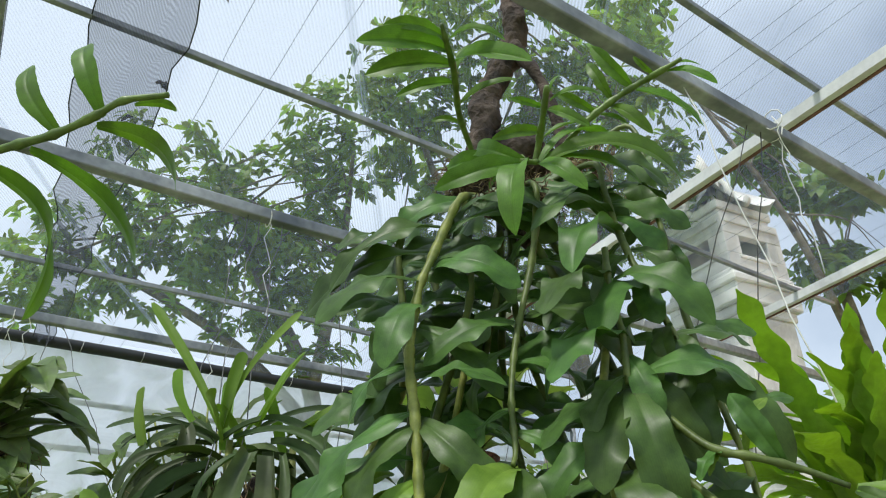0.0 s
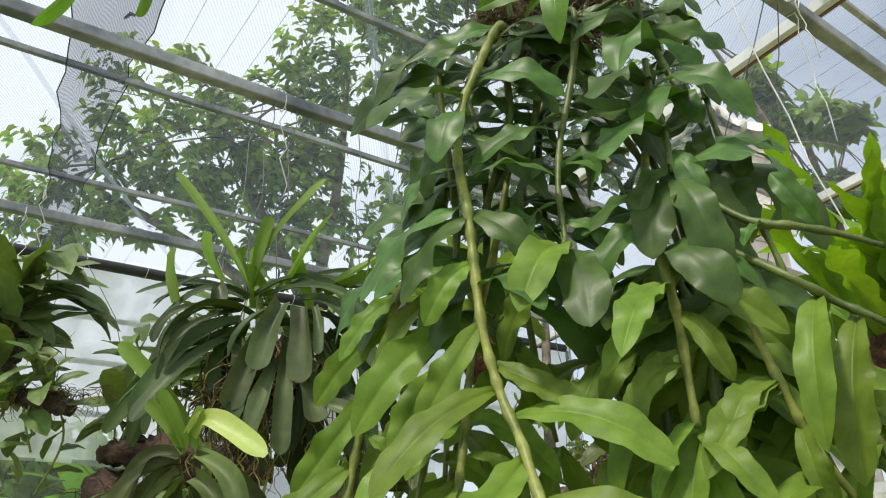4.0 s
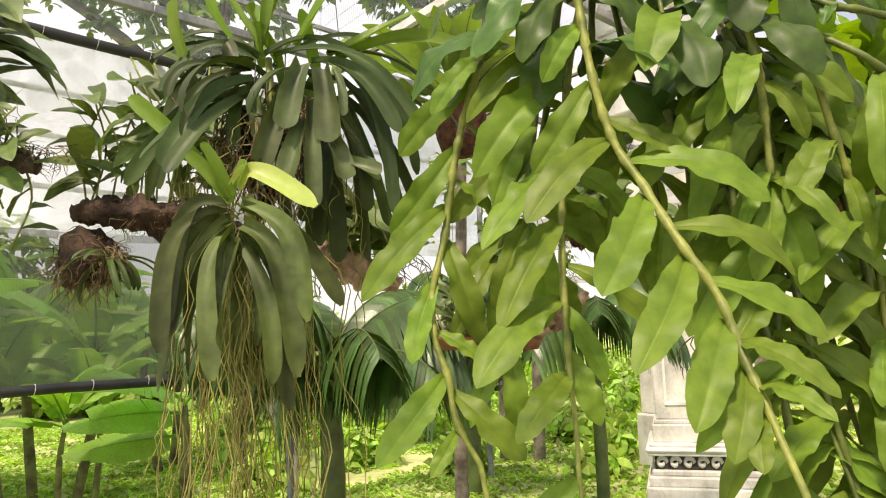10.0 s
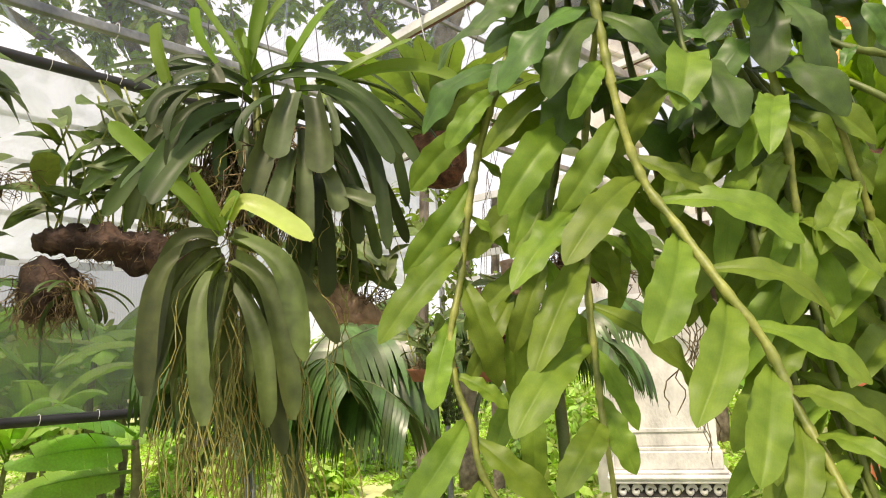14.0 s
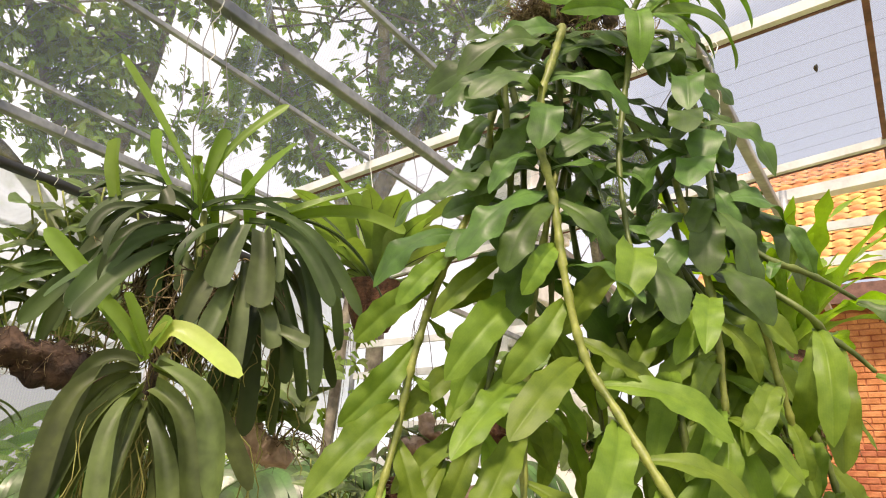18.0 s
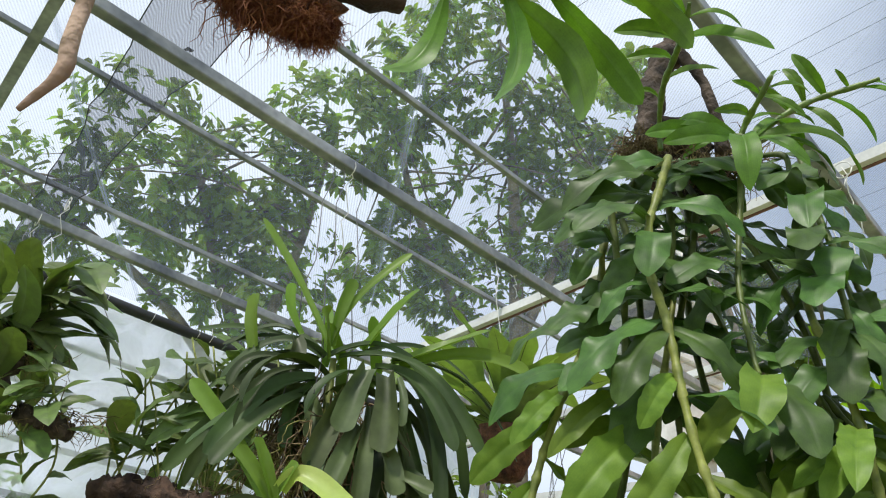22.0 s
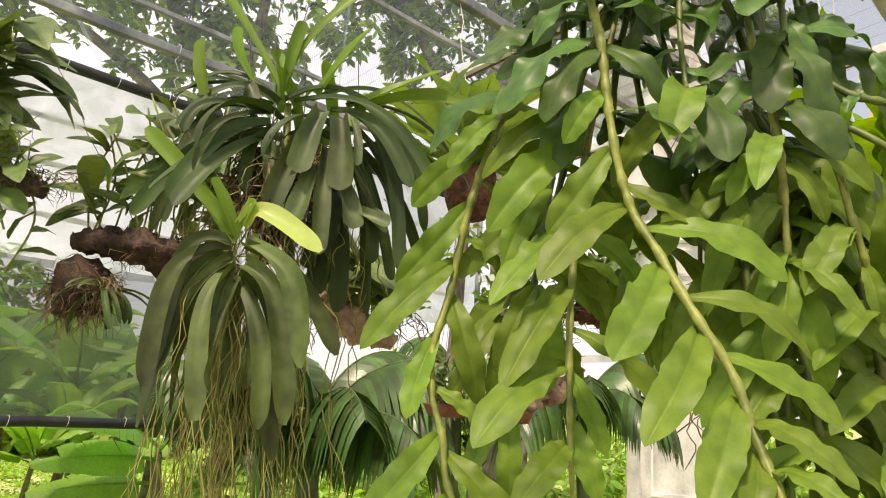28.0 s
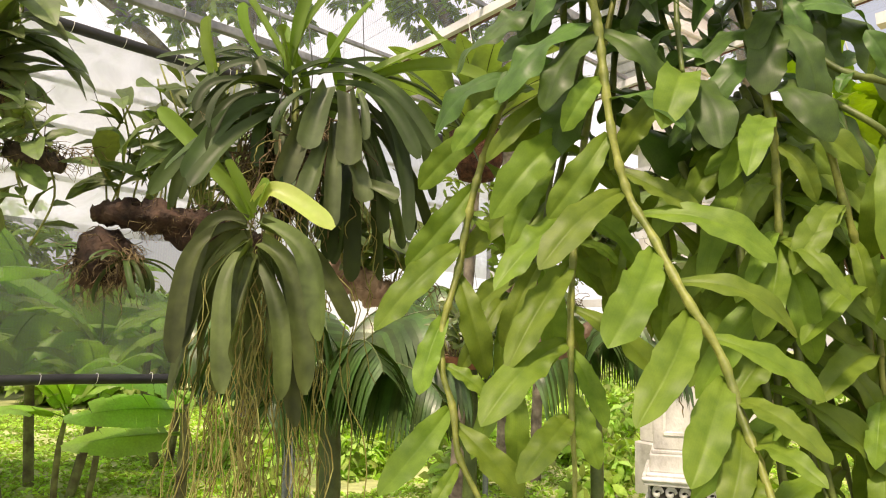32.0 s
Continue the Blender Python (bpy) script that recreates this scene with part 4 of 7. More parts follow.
JOINTS = [(0.375, 1.118, 2.454), (0.387, 1.087, 2.272), (0.392, 1.065, 2.14), (0.388, 1.044, 2.041), (0.407, 1.023, 1.887), (0.425, 1.012, 1.782), (0.423, 0.991, 1.663), (0.435, 0.981, 1.59), (0.428, 0.959, 1.481)]
TIPS = [(0.5, 0.366, 1.065, 2.225), (1.2, 0.317, 1.065, 2.163), (1.8, 0.398, 1.034, 2.084), (2.2, 0.301, 1.023, 2.013), (3.2, 0.481, 1.023, 1.988), (3.9, 0.327, 1.012, 1.85), (4.4, 0.501, 1.002, 1.882), (5, 0.322, 0.981, 1.684), (5.4, 0.485, 0.981, 1.685), (5.8, 0.321, 0.959, 1.535), (6.1, 0.47, 0.959, 1.574), (7, 0.341, 0.938, 1.489), (7.5, 0.461, 0.938, 1.482)]
CANES['h'] = (JOINTS, TIPS)
JOINTS = [(0.15, 1.02, 1.675), (0.174, 1, 1.574), (0.222, 0.98, 1.487), (0.245, 0.96, 1.429), (0.265, 0.94, 1.367), (0.279, 0.92, 1.288), (0.279, 0.9, 1.229)]
TIPS = [(0.1, 0.088, 0.98, 1.546), (0.8, 0.248, 0.97, 1.533), (1.6, 0.145, 0.95, 1.438), (2.1, 0.311, 0.93, 1.443), (3, 0.182, 0.92, 1.293), (3.4, 0.331, 0.92, 1.364), (4, 0.36, 0.9, 1.299), (4.7, 0.218, 0.88, 1.241), (5.2, 0.355, 0.88, 1.233)]
CANES['j'] = (JOINTS, TIPS)
JOINTS = [(0.085, 1.12, 2.34), (0.075, 1.1, 2.385), (0.05, 1.025, 2.419), (0.041, 0.941, 2.439), (0.028, 0.879, 2.447), (0.02, 0.85, 2.46)]
TIPS = [(3.8, -0.116, 0.841, 2.42), (4.3, -0.075, 0.84, 2.453), (3.3, -0.107, 0.892, 2.395), (2.7, -0.061, 0.946, 2.395), (1.8, -0.003, 1.04, 2.416), (4.2, 0.115, 0.843, 2.417), (3.4, 0.148, 0.816, 2.349), (2.3, 0.149, 0.977, 2.454), (3, 0.086, 0.961, 2.52)]
CANES['s1'] = (JOINTS, TIPS)
JOINTS = [(0.17, 0.98, 2.28), (0.177, 0.961, 2.31), (0.18, 0.92, 2.33), (0.183, 0.879, 2.353)]
TIPS = [(1.4, 0.092, 0.925, 2.288), (2.3, 0.125, 0.908, 2.355), (2.5, 0.265, 0.889, 2.341), (2.2, 0.239, 0.882, 2.277), (2.8, 0.209, 0.887, 2.382), (1.1, 0.249, 0.947, 2.334)]
CANES['s2'] = (JOINTS, TIPS)
JOINTS = [(0.2, 0.98, 2.28), (0.24, 0.97, 2.33), (0.276, 0.96, 2.361), (0.32, 0.94, 2.385), (0.375, 0.891, 2.391), (0.4, 0.87, 2.395)]
TIPS = [(3.2, 0.271, 0.92, 2.473), (2.6, 0.268, 0.948, 2.46), (3.7, 0.327, 0.886, 2.418), (4, 0.439, 0.861, 2.337), (3.9, 0.428, 0.876, 2.387), (3.2, 0.448, 0.96, 2.33), (2.5, 0.35, 0.93, 2.296), (2, 0.322, 0.96, 2.341), (2, 0.209, 0.95, 2.399)]
CANES['s3'] = (JOINTS, TIPS)
JOINTS = [(0.15, 1, 2.3), (0.142, 0.96, 2.267), (0.165, 0.93, 2.244)]
TIPS = [(1.4, 0.113, 0.888, 2.094), (1.4, 0.001, 0.948, 2.211), (0, 0.025, 1.06, 2.326), (1.9, 0.317, 0.932, 2.202), (1.9, 0.396, 0.962, 2.22), (1.9, 0.311, 0.992, 2.31), (1.9, 0.218, 0.871, 2.156), (1.9, 0.281, 0.952, 2.255), (0, 0.095, 1.05, 2.276), (1.4, 0.075, 1.028, 2.339)]
CANES['t'] = (JOINTS, TIPS)


# strap leaves: base, bend, tip and width
STRAPS = {}
STRAPS['light'] = [
    (-0.517, 1.72, 2.038, -0.619, 1.75, 2.201, -0.769, 1.77, 2.39, 0.026),
    (-0.513, 1.72, 2.045, -0.484, 1.72, 2.163, -0.342, 1.72, 2.301, 0.024),
    (-0.427, 1.72, 2.042, -0.376, 1.69, 2.13, -0.322, 1.67, 2.188, 0.04),
    (-0.513, 1.72, 2.045, -0.505, 1.72, 2.132, -0.476, 1.72, 2.21, 0.032),
    (-0.356, 1.72, 2.018, -0.258, 1.69, 2.068, -0.148, 1.67, 2.13, 0.036),
    (-0.333, 1.72, 2.011, -0.161, 1.708, 2.092, -0.013, 1.7, 2.029, 0.042),
    (-0.691, 1.72, 2.01, -0.718, 1.72, 2.072, -0.726, 1.72, 2.13, 0.04),
    (-0.589, 1.72, 2.06, -0.633, 1.72, 2.12, -0.627, 1.72, 2.184, 0.024),
    (-0.506, 1.72, 2.011, -0.53, 1.69, 2.088, -0.555, 1.67, 2.121, 0.026),
]
STRAPS['left'] = [
    (-0.522, 1.72, 2.013, -0.639, 1.702, 2.099, -0.749, 1.69, 1.945, 0.036),
    (-0.529, 1.72, 2.023, -0.664, 1.75, 2.082, -0.779, 1.77, 2.029, 0.03),
    (-0.535, 1.72, 2.003, -0.718, 1.72, 2.06, -0.774, 1.72, 1.688, 0.042),
    (-0.534, 1.72, 1.952, -0.648, 1.642, 1.926, -0.728, 1.59, 1.729, 0.05),
    (-0.537, 1.72, 1.917, -0.624, 1.624, 1.863, -0.698, 1.56, 1.719, 0.05),
    (-0.567, 1.72, 1.961, -0.734, 1.75, 1.931, -0.758, 1.77, 1.71, 0.045),
    (-0.54, 1.72, 1.979, -0.677, 1.66, 1.968, -0.668, 1.62, 1.821, 0.04),
    (-0.514, 1.72, 1.951, -0.585, 1.708, 1.908, -0.566, 1.7, 1.781, 0.04),
    (-0.562, 1.72, 1.985, -0.67, 1.78, 2.027, -0.725, 1.82, 1.888, 0.036),
]
STRAPS['right'] = [
    (-0.507, 1.72, 2.016, -0.36, 1.69, 2.135, -0.183, 1.67, 1.848, 0.042),
    (-0.486, 1.72, 2.016, -0.253, 1.66, 2.064, -0.115, 1.62, 1.784, 0.044),
    (-0.358, 1.72, 2.029, -0.151, 1.72, 2.048, -0.034, 1.72, 1.806, 0.04),
    (-0.354, 1.72, 2.006, -0.219, 1.672, 1.944, -0.212, 1.64, 1.636, 0.042),
    (-0.336, 1.72, 1.968, -0.245, 1.708, 1.879, -0.222, 1.7, 1.716, 0.042),
    (-0.329, 1.72, 1.994, -0.169, 1.756, 1.992, -0.139, 1.78, 1.753, 0.036),
    (-0.397, 1.72, 2.002, -0.291, 1.648, 2.003, -0.216, 1.6, 1.804, 0.04),
    (-0.445, 1.72, 2.026, -0.295, 1.78, 2.137, -0.145, 1.82, 2.03, 0.036),
    (-0.414, 1.72, 1.974, -0.284, 1.768, 1.983, -0.234, 1.8, 1.798, 0.04),
]
STRAPS['front'] = [
    (-0.423, 1.63, 1.964, -0.445, 1.6, 1.894, -0.46, 1.59, 1.802, 0.053),
    (-0.368, 1.63, 1.955, -0.355, 1.6, 1.857, -0.362, 1.59, 1.771, 0.059),
    (-0.459, 1.63, 1.898, -0.491, 1.6, 1.81, -0.515, 1.59, 1.719, 0.055),
    (-0.417, 1.63, 1.832, -0.439, 1.6, 1.744, -0.468, 1.59, 1.661, 0.047),
    (-0.403, 1.63, 1.878, -0.404, 1.6, 1.761, -0.4, 1.59, 1.622, 0.039),
    (-0.362, 1.63, 1.787, -0.34, 1.6, 1.739, -0.33, 1.59, 1.686, 0.047),
    (-0.327, 1.63, 1.734, -0.291, 1.6, 1.717, -0.246, 1.59, 1.704, 0.033),
    (-0.348, 1.63, 1.955, -0.33, 1.6, 1.901, -0.331, 1.59, 1.833, 0.022),
    (-0.557, 1.74, 1.928, -0.634, 1.71, 1.881, -0.742, 1.71, 1.749, 0.061),
    (-0.659, 1.74, 1.956, -0.707, 1.71, 1.907, -0.739, 1.71, 1.786, 0.042),
    (-0.541, 1.72, 1.9, -0.517, 1.7, 1.858, -0.514, 1.69, 1.804, 0.047),
    (-0.603, 1.72, 2.048, -0.587, 1.7, 2.022, -0.588, 1.69, 1.98, 0.037),
]
STRAPS['inner'] = [
    (-0.372, 1.72, 1.868, -0.344, 1.72, 1.72, -0.346, 1.72, 1.543, 0.05),
    (-0.345, 1.72, 1.896, -0.282, 1.702, 1.77, -0.288, 1.69, 1.642, 0.046),
    (-0.428, 1.72, 1.835, -0.421, 1.702, 1.694, -0.45, 1.69, 1.599, 0.046),
    (-0.321, 1.72, 1.767, -0.269, 1.69, 1.738, -0.234, 1.67, 1.707, 0.04),
    (-0.562, 1.72, 1.895, -0.562, 1.744, 1.771, -0.497, 1.76, 1.661, 0.042),
    (-0.402, 1.72, 1.862, -0.386, 1.738, 1.738, -0.389, 1.75, 1.565, 0.046),
    (-0.313, 1.72, 1.903, -0.247, 1.744, 1.741, -0.219, 1.76, 1.597, 0.042),
    (-0.328, 1.72, 1.923, -0.205, 1.756, 1.841, -0.146, 1.78, 1.652, 0.04),
    (-0.483, 1.72, 1.901, -0.467, 1.732, 1.786, -0.437, 1.74, 1.647, 0.044),
]
STRAPS['young'] = [
    (-0.58, 1.66, 1.648, -0.658, 1.684, 1.767, -0.81, 1.7, 1.905, 0.046),
    (-0.564, 1.5, 1.62, -0.603, 1.5, 1.682, -0.651, 1.5, 1.722, 0.04),
    (-0.564, 1.5, 1.631, -0.597, 1.482, 1.699, -0.62, 1.47, 1.736, 0.036),
    (-0.559, 1.5, 1.641, -0.544, 1.488, 1.68, -0.534, 1.48, 1.704, 0.03),
]
STRAPS['outer'] = [
    (-0.574, 1.5, 1.61, -0.665, 1.5, 1.65, -0.694, 1.5, 1.363, 0.045),
    (-0.571, 1.5, 1.6, -0.688, 1.476, 1.586, -0.685, 1.46, 1.333, 0.046),
    (-0.569, 1.5, 1.579, -0.632, 1.47, 1.545, -0.697, 1.45, 1.255, 0.052),
    (-0.559, 1.5, 1.564, -0.61, 1.44, 1.503, -0.585, 1.4, 1.276, 0.048),
    (-0.564, 1.5, 1.559, -0.598, 1.464, 1.466, -0.621, 1.44, 1.243, 0.046),
    (-0.549, 1.5, 1.61, -0.421, 1.452, 1.572, -0.414, 1.42, 1.387, 0.056),
    (-0.544, 1.5, 1.61, -0.43, 1.5, 1.558, -0.343, 1.5, 1.379, 0.05),
    (-0.539, 1.5, 1.574, -0.47, 1.458, 1.523, -0.448, 1.43, 1.248, 0.052),
    (-0.549, 1.5, 1.548, -0.51, 1.488, 1.426, -0.479, 1.48, 1.214, 0.048),
]
STRAPS['drooping'] = [
    (-0.544, 1.5, 1.548, -0.494, 1.446, 1.463, -0.498, 1.41, 1.259, 0.05),
    (-0.559, 1.5, 1.538, -0.576, 1.428, 1.406, -0.572, 1.38, 1.328, 0.044),
    (-0.549, 1.5, 1.543, -0.549, 1.512, 1.408, -0.535, 1.52, 1.263, 0.046),
    (-0.539, 1.5, 1.569, -0.451, 1.524, 1.467, -0.453, 1.54, 1.339, 0.046),
    (-0.583, 1.5, 1.589, -0.677, 1.53, 1.533, -0.684, 1.55, 1.348, 0.046),
    (-0.559, 1.5, 1.549, -0.608, 1.53, 1.41, -0.57, 1.55, 1.247, 0.046),
    (-0.569, 1.5, 1.569, -0.645, 1.512, 1.49, -0.653, 1.52, 1.293, 0.048),
    (-0.539, 1.5, 1.559, -0.491, 1.5, 1.406, -0.52, 1.5, 1.307, 0.044),
    (-0.564, 1.5, 1.579, -0.66, 1.548, 1.576, -0.692, 1.58, 1.434, 0.042),
]
STRAPS['yellow'] = [
    (-0.556, 1.5, 1.652, -0.528, 1.48, 1.706, -0.395, 1.44, 1.6, 0.058),
]


# ---- the large hanging orchid ----
lr = random.Random(11)


def blades(name, n, material, width, arc, fold, ruffle, tipness, twist=0.0, blunt=1.75, waves=(9, 15)):
    out = []
    for _ in range(n):
        me = mesh(name, *leaf_blade(lr.uniform(*width), lr.uniform(*arc), lr.uniform(*fold), lr.uniform(*ruffle), lr.uniform(*tipness), lr, twist=lr.uniform(-twist, twist), blunt=blunt, waves=waves))
        me.materials.append(material)
        out.append(me)
    return out


LEAVES = blades("leaf", 18, ORCHID, (0.27, 0.32), (0.05, 0.2), (0.05, 0.4), (0.06, 0.13), (0.5, 0.64), 0.4, 3.4, (15, 24))
SLIM = blades("slim_leaf", 14, ORCHID, (0.23, 0.28), (0.08, 0.24), (0.05, 0.4), (0.06, 0.13), (0.48, 0.62), 0.6, 3.2, (15, 24))
WAVY = blades("wavy_leaf", 18, ORCHID_OLD_SHADED, (0.32, 0.38), (0.12, 0.26), (-0.3, 0.2), (0.08, 0.16), (0.54, 0.66), 0.35, 3.4, (11, 17))
ROSETTE = blades("broad_young_leaf", 8, ORCHID_YOUNG, (0.23, 0.28), (0.12, 0.26), (0.1, 0.35), (0.03, 0.07), (0.45, 0.55), 0.2, 3.0)
YOUNG = blades("young_leaf", 8, ORCHID_YOUNG, (0.21, 0.26), (0.1, 0.22), (0.3, 0.6), (0.02, 0.05), (0.4, 0.5), 0.2, 3.6)
NEARBY = blades("near_leaf", 6, ORCHID_YOUNG, (0.22, 0.26), (0.16, 0.24), (0.05, 0.25), (0.01, 0.02), (0.5, 0.62), 0.08, 5.0)


def cane(parent, nodes, leaves, seed, r0=0.0072, young=False, name="cane", eye=(-0.35, -0.1, 1.75), fill=0.0, slim=False, grow=0, main=False):
    """A jointed stem through nodes, and its leaves: (place along the stem, tip)."""
    rng = random.Random(seed)
    o = Vector(parent.location)
    if nodes[0][2] > 2.1 and not young:
        # the foot of the cane, among the roots
        nodes = [(0.08 + 0.35 * nodes[0][0], 1.17, 2.33)] + list(nodes)
        leaves = [(q[0] + 1,) + tuple(q[1:]) for q in leaves]
    pts, run = spline(nodes, 8)
    last = run[-1]
    rad = []
    for s in run:
        b = max([math.exp(-((s - q[0]) / 0.14) ** 2) for q in leaves] + [0])
        rad.append(r0 * (0.86 + 0.32 * b) * (1 - 0.35 * (s / last) ** 2))
    leaves = list(leaves)
    if fill:
        # rows of leaves on both sides of the older, upper joints
        gone, k = 0.0, 0
        for i in range(1, len(pts)):
            p = Vector(pts[i])
            gone += (p - Vector(pts[i - 1])).length
            if gone < fill or p.z < 1.72:
                continue
            gone, k = 0.0, k + 1
            view = Vector((eye[0] - p.x, eye[1] - p.y, 0)).normalized()
            way = Vector((-view.y, view.x, 0)) * (1 if k % 2 else -1)
            if any(abs(q[0] - run[i]) < 0.4 and (Vector(q[1:]) - p).dot(way) > 0 for q in leaves):
                continue
            dip = radians(rng.uniform(8, 38) + 30 * max(0.0, (2.1 - p.z) / 0.4))
            tip = p + (way * math.cos(dip) + Vector((0, 0, -math.sin(dip)))) * rng.uniform(0.15, 0.18) + view * rng.uniform(-0.05, 0.02)
            leaves.append((run[i], tip.x, tip.y, tip.z))
    if grow:
        # the hanging end, with leaves on alternate sides
        p, d = Vector(nodes[-1]), (Vector(nodes[-1]) - Vector(nodes[-3])).normalized()
        for k in range(grow):
            d = (d + Vector((rng.uniform(-0.12, 0.12), rng.uniform(-0.1, 0.1), -0.25))).normalized()
            p = p + d * 0.055
            pts.append(p)
            run.append(run[-1] + 1)
            rad.append(rad[-1] * 0.96)
            sd = 1 if k % 2 else -1
            leaves.append((run[-1], p.x + sd * rng.uniform(0.06, 0.13), p.y - rng.uniform(0.0, 0.07), p.z - rng.uniform(0.07, 0.15)))
        last = run[-1]
    elif not young:
        d = (Vector(nodes[-1]) - Vector(nodes[-2])).normalized()
        for way, reach in ((-0.05, 0.13), (0.03, 0.16)):
            e = Vector(nodes[-1]) + d * reach + Vector((way, -0.02, -0.01))
            leaves.append((last, e.x, e.y, e.z))
    stem = part(name, mesh(name, *tube([Vector(p) - o for p in pts], rad, 8)), SHOOT if young else CANE if main else CANE_GREEN, parent)
    for s, *tip in leaves:
        k = min(range(len(run)), key=lambda i: abs(run[i] - s))
        base, tip = Vector(pts[k]), Vector(tip)
        back = (base - Vector(eye)).normalized() * 0.012
        base, tip = base + back + (tip - base).normalized() * r0 * 0.6, tip + back
        view, aside = (Vector(eye) - base).normalized(), (tip - base).normalized()
        out = aside.x * view.y - aside.y * view.x  # above zero on the one side of the cane, below on the other
        # leaves above about 1.72 m take the darker stock with shade in its colour
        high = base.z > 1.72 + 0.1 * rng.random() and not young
        if high:
            face = view * 0.6 + Vector((rng.uniform(-0.18, 0.18), rng.uniform(-0.1, 0.1), rng.uniform(0.45, 0.8)))
        elif out > -0.15:
            face = view * 0.95 + Vector((rng.uniform(-0.2, 0.2), rng.uniform(-0.1, 0.1), rng.uniform(0.1, 0.4)))
        else:
            face = view * 0.75 + Vector((rng.uniform(-0.2, 0.1), rng.uniform(-0.1, 0.1), rng.uniform(0.55, 0.8)))
        if young == "near" and tip.z < base.z:
            face = Vector((0.5, 0.4, 0.6)) + Vector((rng.uniform(-0.1, 0.1), rng.uniform(-0.1, 0.1), 0))
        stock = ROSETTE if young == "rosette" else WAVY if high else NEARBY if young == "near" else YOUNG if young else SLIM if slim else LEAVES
        w = rng.uniform(0.92, 1.08) * min(1.0, max(0.8, 0.165 / (tip - base).length))
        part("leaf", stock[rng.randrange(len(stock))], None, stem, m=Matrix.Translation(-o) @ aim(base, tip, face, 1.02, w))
    return stem


orchid = thing("hanging_orchid", (0.13, 1.0, 2.3), "large hanging orchid with long leafy canes trailing from a wooden mount", "orchid")
for i, key in enumerate(CANES):
    cane(orchid, *CANES[key], seed=100 + i, young="rosette" if key == "t" else key[0] == "s", r0=0.0065 if key[0] in "st" else 0.0074 if key in "abg" else 0.006, main=key in "abgck", slim=key in "kuivghj", fill=0.045 if key in "anmvgb" else 0.0, grow=4 if key in "abcjkh" else 0)
def trailing(top, foot, n, seed, reach=(0.14, 0.19), bow=0.03):
    """A cane that hangs from top to foot, with leaves on alternate sides."""
    rng = random.Random(seed)
    a, b = Vector(top), Vector(foot)
    nodes = []
    for k in range(n):
        t = k / (n - 1)
        nodes.append(tuple(a.lerp(b, t) + Vector((bow * math.sin(t * 5 + seed), -0.03 * math.sin(t * 3), 0.05 * math.sin(math.pi * t)))))
    leaves = []
    for k in range(int(2.4 * n) - 2):
        s = 0.2 + k * (n - 1.2) / (2.4 * n - 2)
        i = min(n - 2, int(s))
        q = Vector(nodes[i]).lerp(Vector(nodes[i + 1]), s - i)
        side = 1 if k % 2 else -1
        ln = rng.uniform(*reach)
        leaves.append((s, q.x + side * ln * rng.uniform(0.45, 0.9), q.y + rng.uniform(-0.07, 0.03), q.z - ln * (rng.uniform(0.1, 0.5) if q.z > 1.8 else rng.uniform(0.45, 0.95))))
    cane(orchid, nodes, leaves, seed, 0.0065, slim=True)


# older canes behind and at the side, which make the mass dense
br = random.Random(21)
for i in range(8):
    a = i / 10
    x0 = -0.02 + 0.34 * a
    trailing((x0, 1.05 + br.uniform(0, 0.08), 2.2), (x0 + (a - 0.35) * 0.3 + br.uniform(-0.05, 0.05), 1.08 + br.uniform(-0.05, 0.06), br.uniform(1.25, 1.7)), br.choice((5, 6, 7)), 300 + i)
for i, (x0, y0, x1, y1, z1) in enumerate(((0.31, 1.0, 0.44, 0.98, 1.15), (0.28, 0.98, 0.33, 0.88, 1.05), (0.27, 1.0, 0.24, 0.9, 1.0), (0.32, 1.05, 0.5, 1.0, 1.0), (0.33, 0.98, 0.5, 0.9, 1.25), (0.3, 0.97, 0.47, 0.93, 1.05), (0.26, 0.97, 0.3, 0.93, 1.1))):
    trailing((x0 - 0.03, y0 + 0.02, 1.8), (x1 - 0.02, y1, z1), 8, 340 + i, (0.14, 0.19), 0.03)


def stuff(*args):
    return tagged(part(*args), kind="stuff")


def fibres(n, centre, size, length, r, rng, drop=0.6):
    """A tangle of thin roots round a centre."""
    bits = []
    for _ in range(n):
        d = Vector((rng.gauss(0, 1), rng.gauss(0, 1), rng.gauss(0, 0.6))).normalized()
        p = Vector(centre) + Vector((d.x * size[0], d.y * size[1], d.z * size[2])) * rng.uniform(0.5, 1)
        pts = [p]
        w = Vector((rng.gauss(0, 1), rng.gauss(0, 1), rng.gauss(0, 1) - drop)).normalized()
        for _k in range(5):
            w = (w + 0.7 * Vector((rng.gauss(0, 1), rng.gauss(0, 1), rng.gauss(0, 1) - drop))).normalized()
            p = p + w * length / 5
            pts.append(p)
        bits.append(tube(pts, [r, r, r * 0.9, r * 0.8, r * 0.6, r * 0.3], 4))
    return join(bits)


def lump(centre, size, rng, seg=14, rings=9, rough=0.16, freq=6.0):
    verts, faces = [], []
    off = rng.uniform(0, 50)
    for i in range(rings + 1):
        th = math.pi * i / rings
        for j in range(seg):
            ph = 2 * math.pi * j / seg
            d = Vector((math.sin(th) * math.cos(ph), math.sin(th) * math.sin(ph), math.cos(th)))
            k = 1 + rough * noise.noise(d * freq * 0.4 + Vector((off, 0, 0))) * 2 + rough * 0.5 * noise.noise(d * freq + Vector((0, off, 0)))
            verts.append((centre[0] + d.x * size[0] * k, centre[1] + d.y * size[1] * k, centre[2] + d.z * size[2] * k))
    for i in range(rings):
        for j in range(seg):
            faces.append((i * seg + j, i * seg + (j + 1) % seg, (i + 1) * seg + (j + 1) % seg, (i + 1) * seg + j))
    return verts, faces


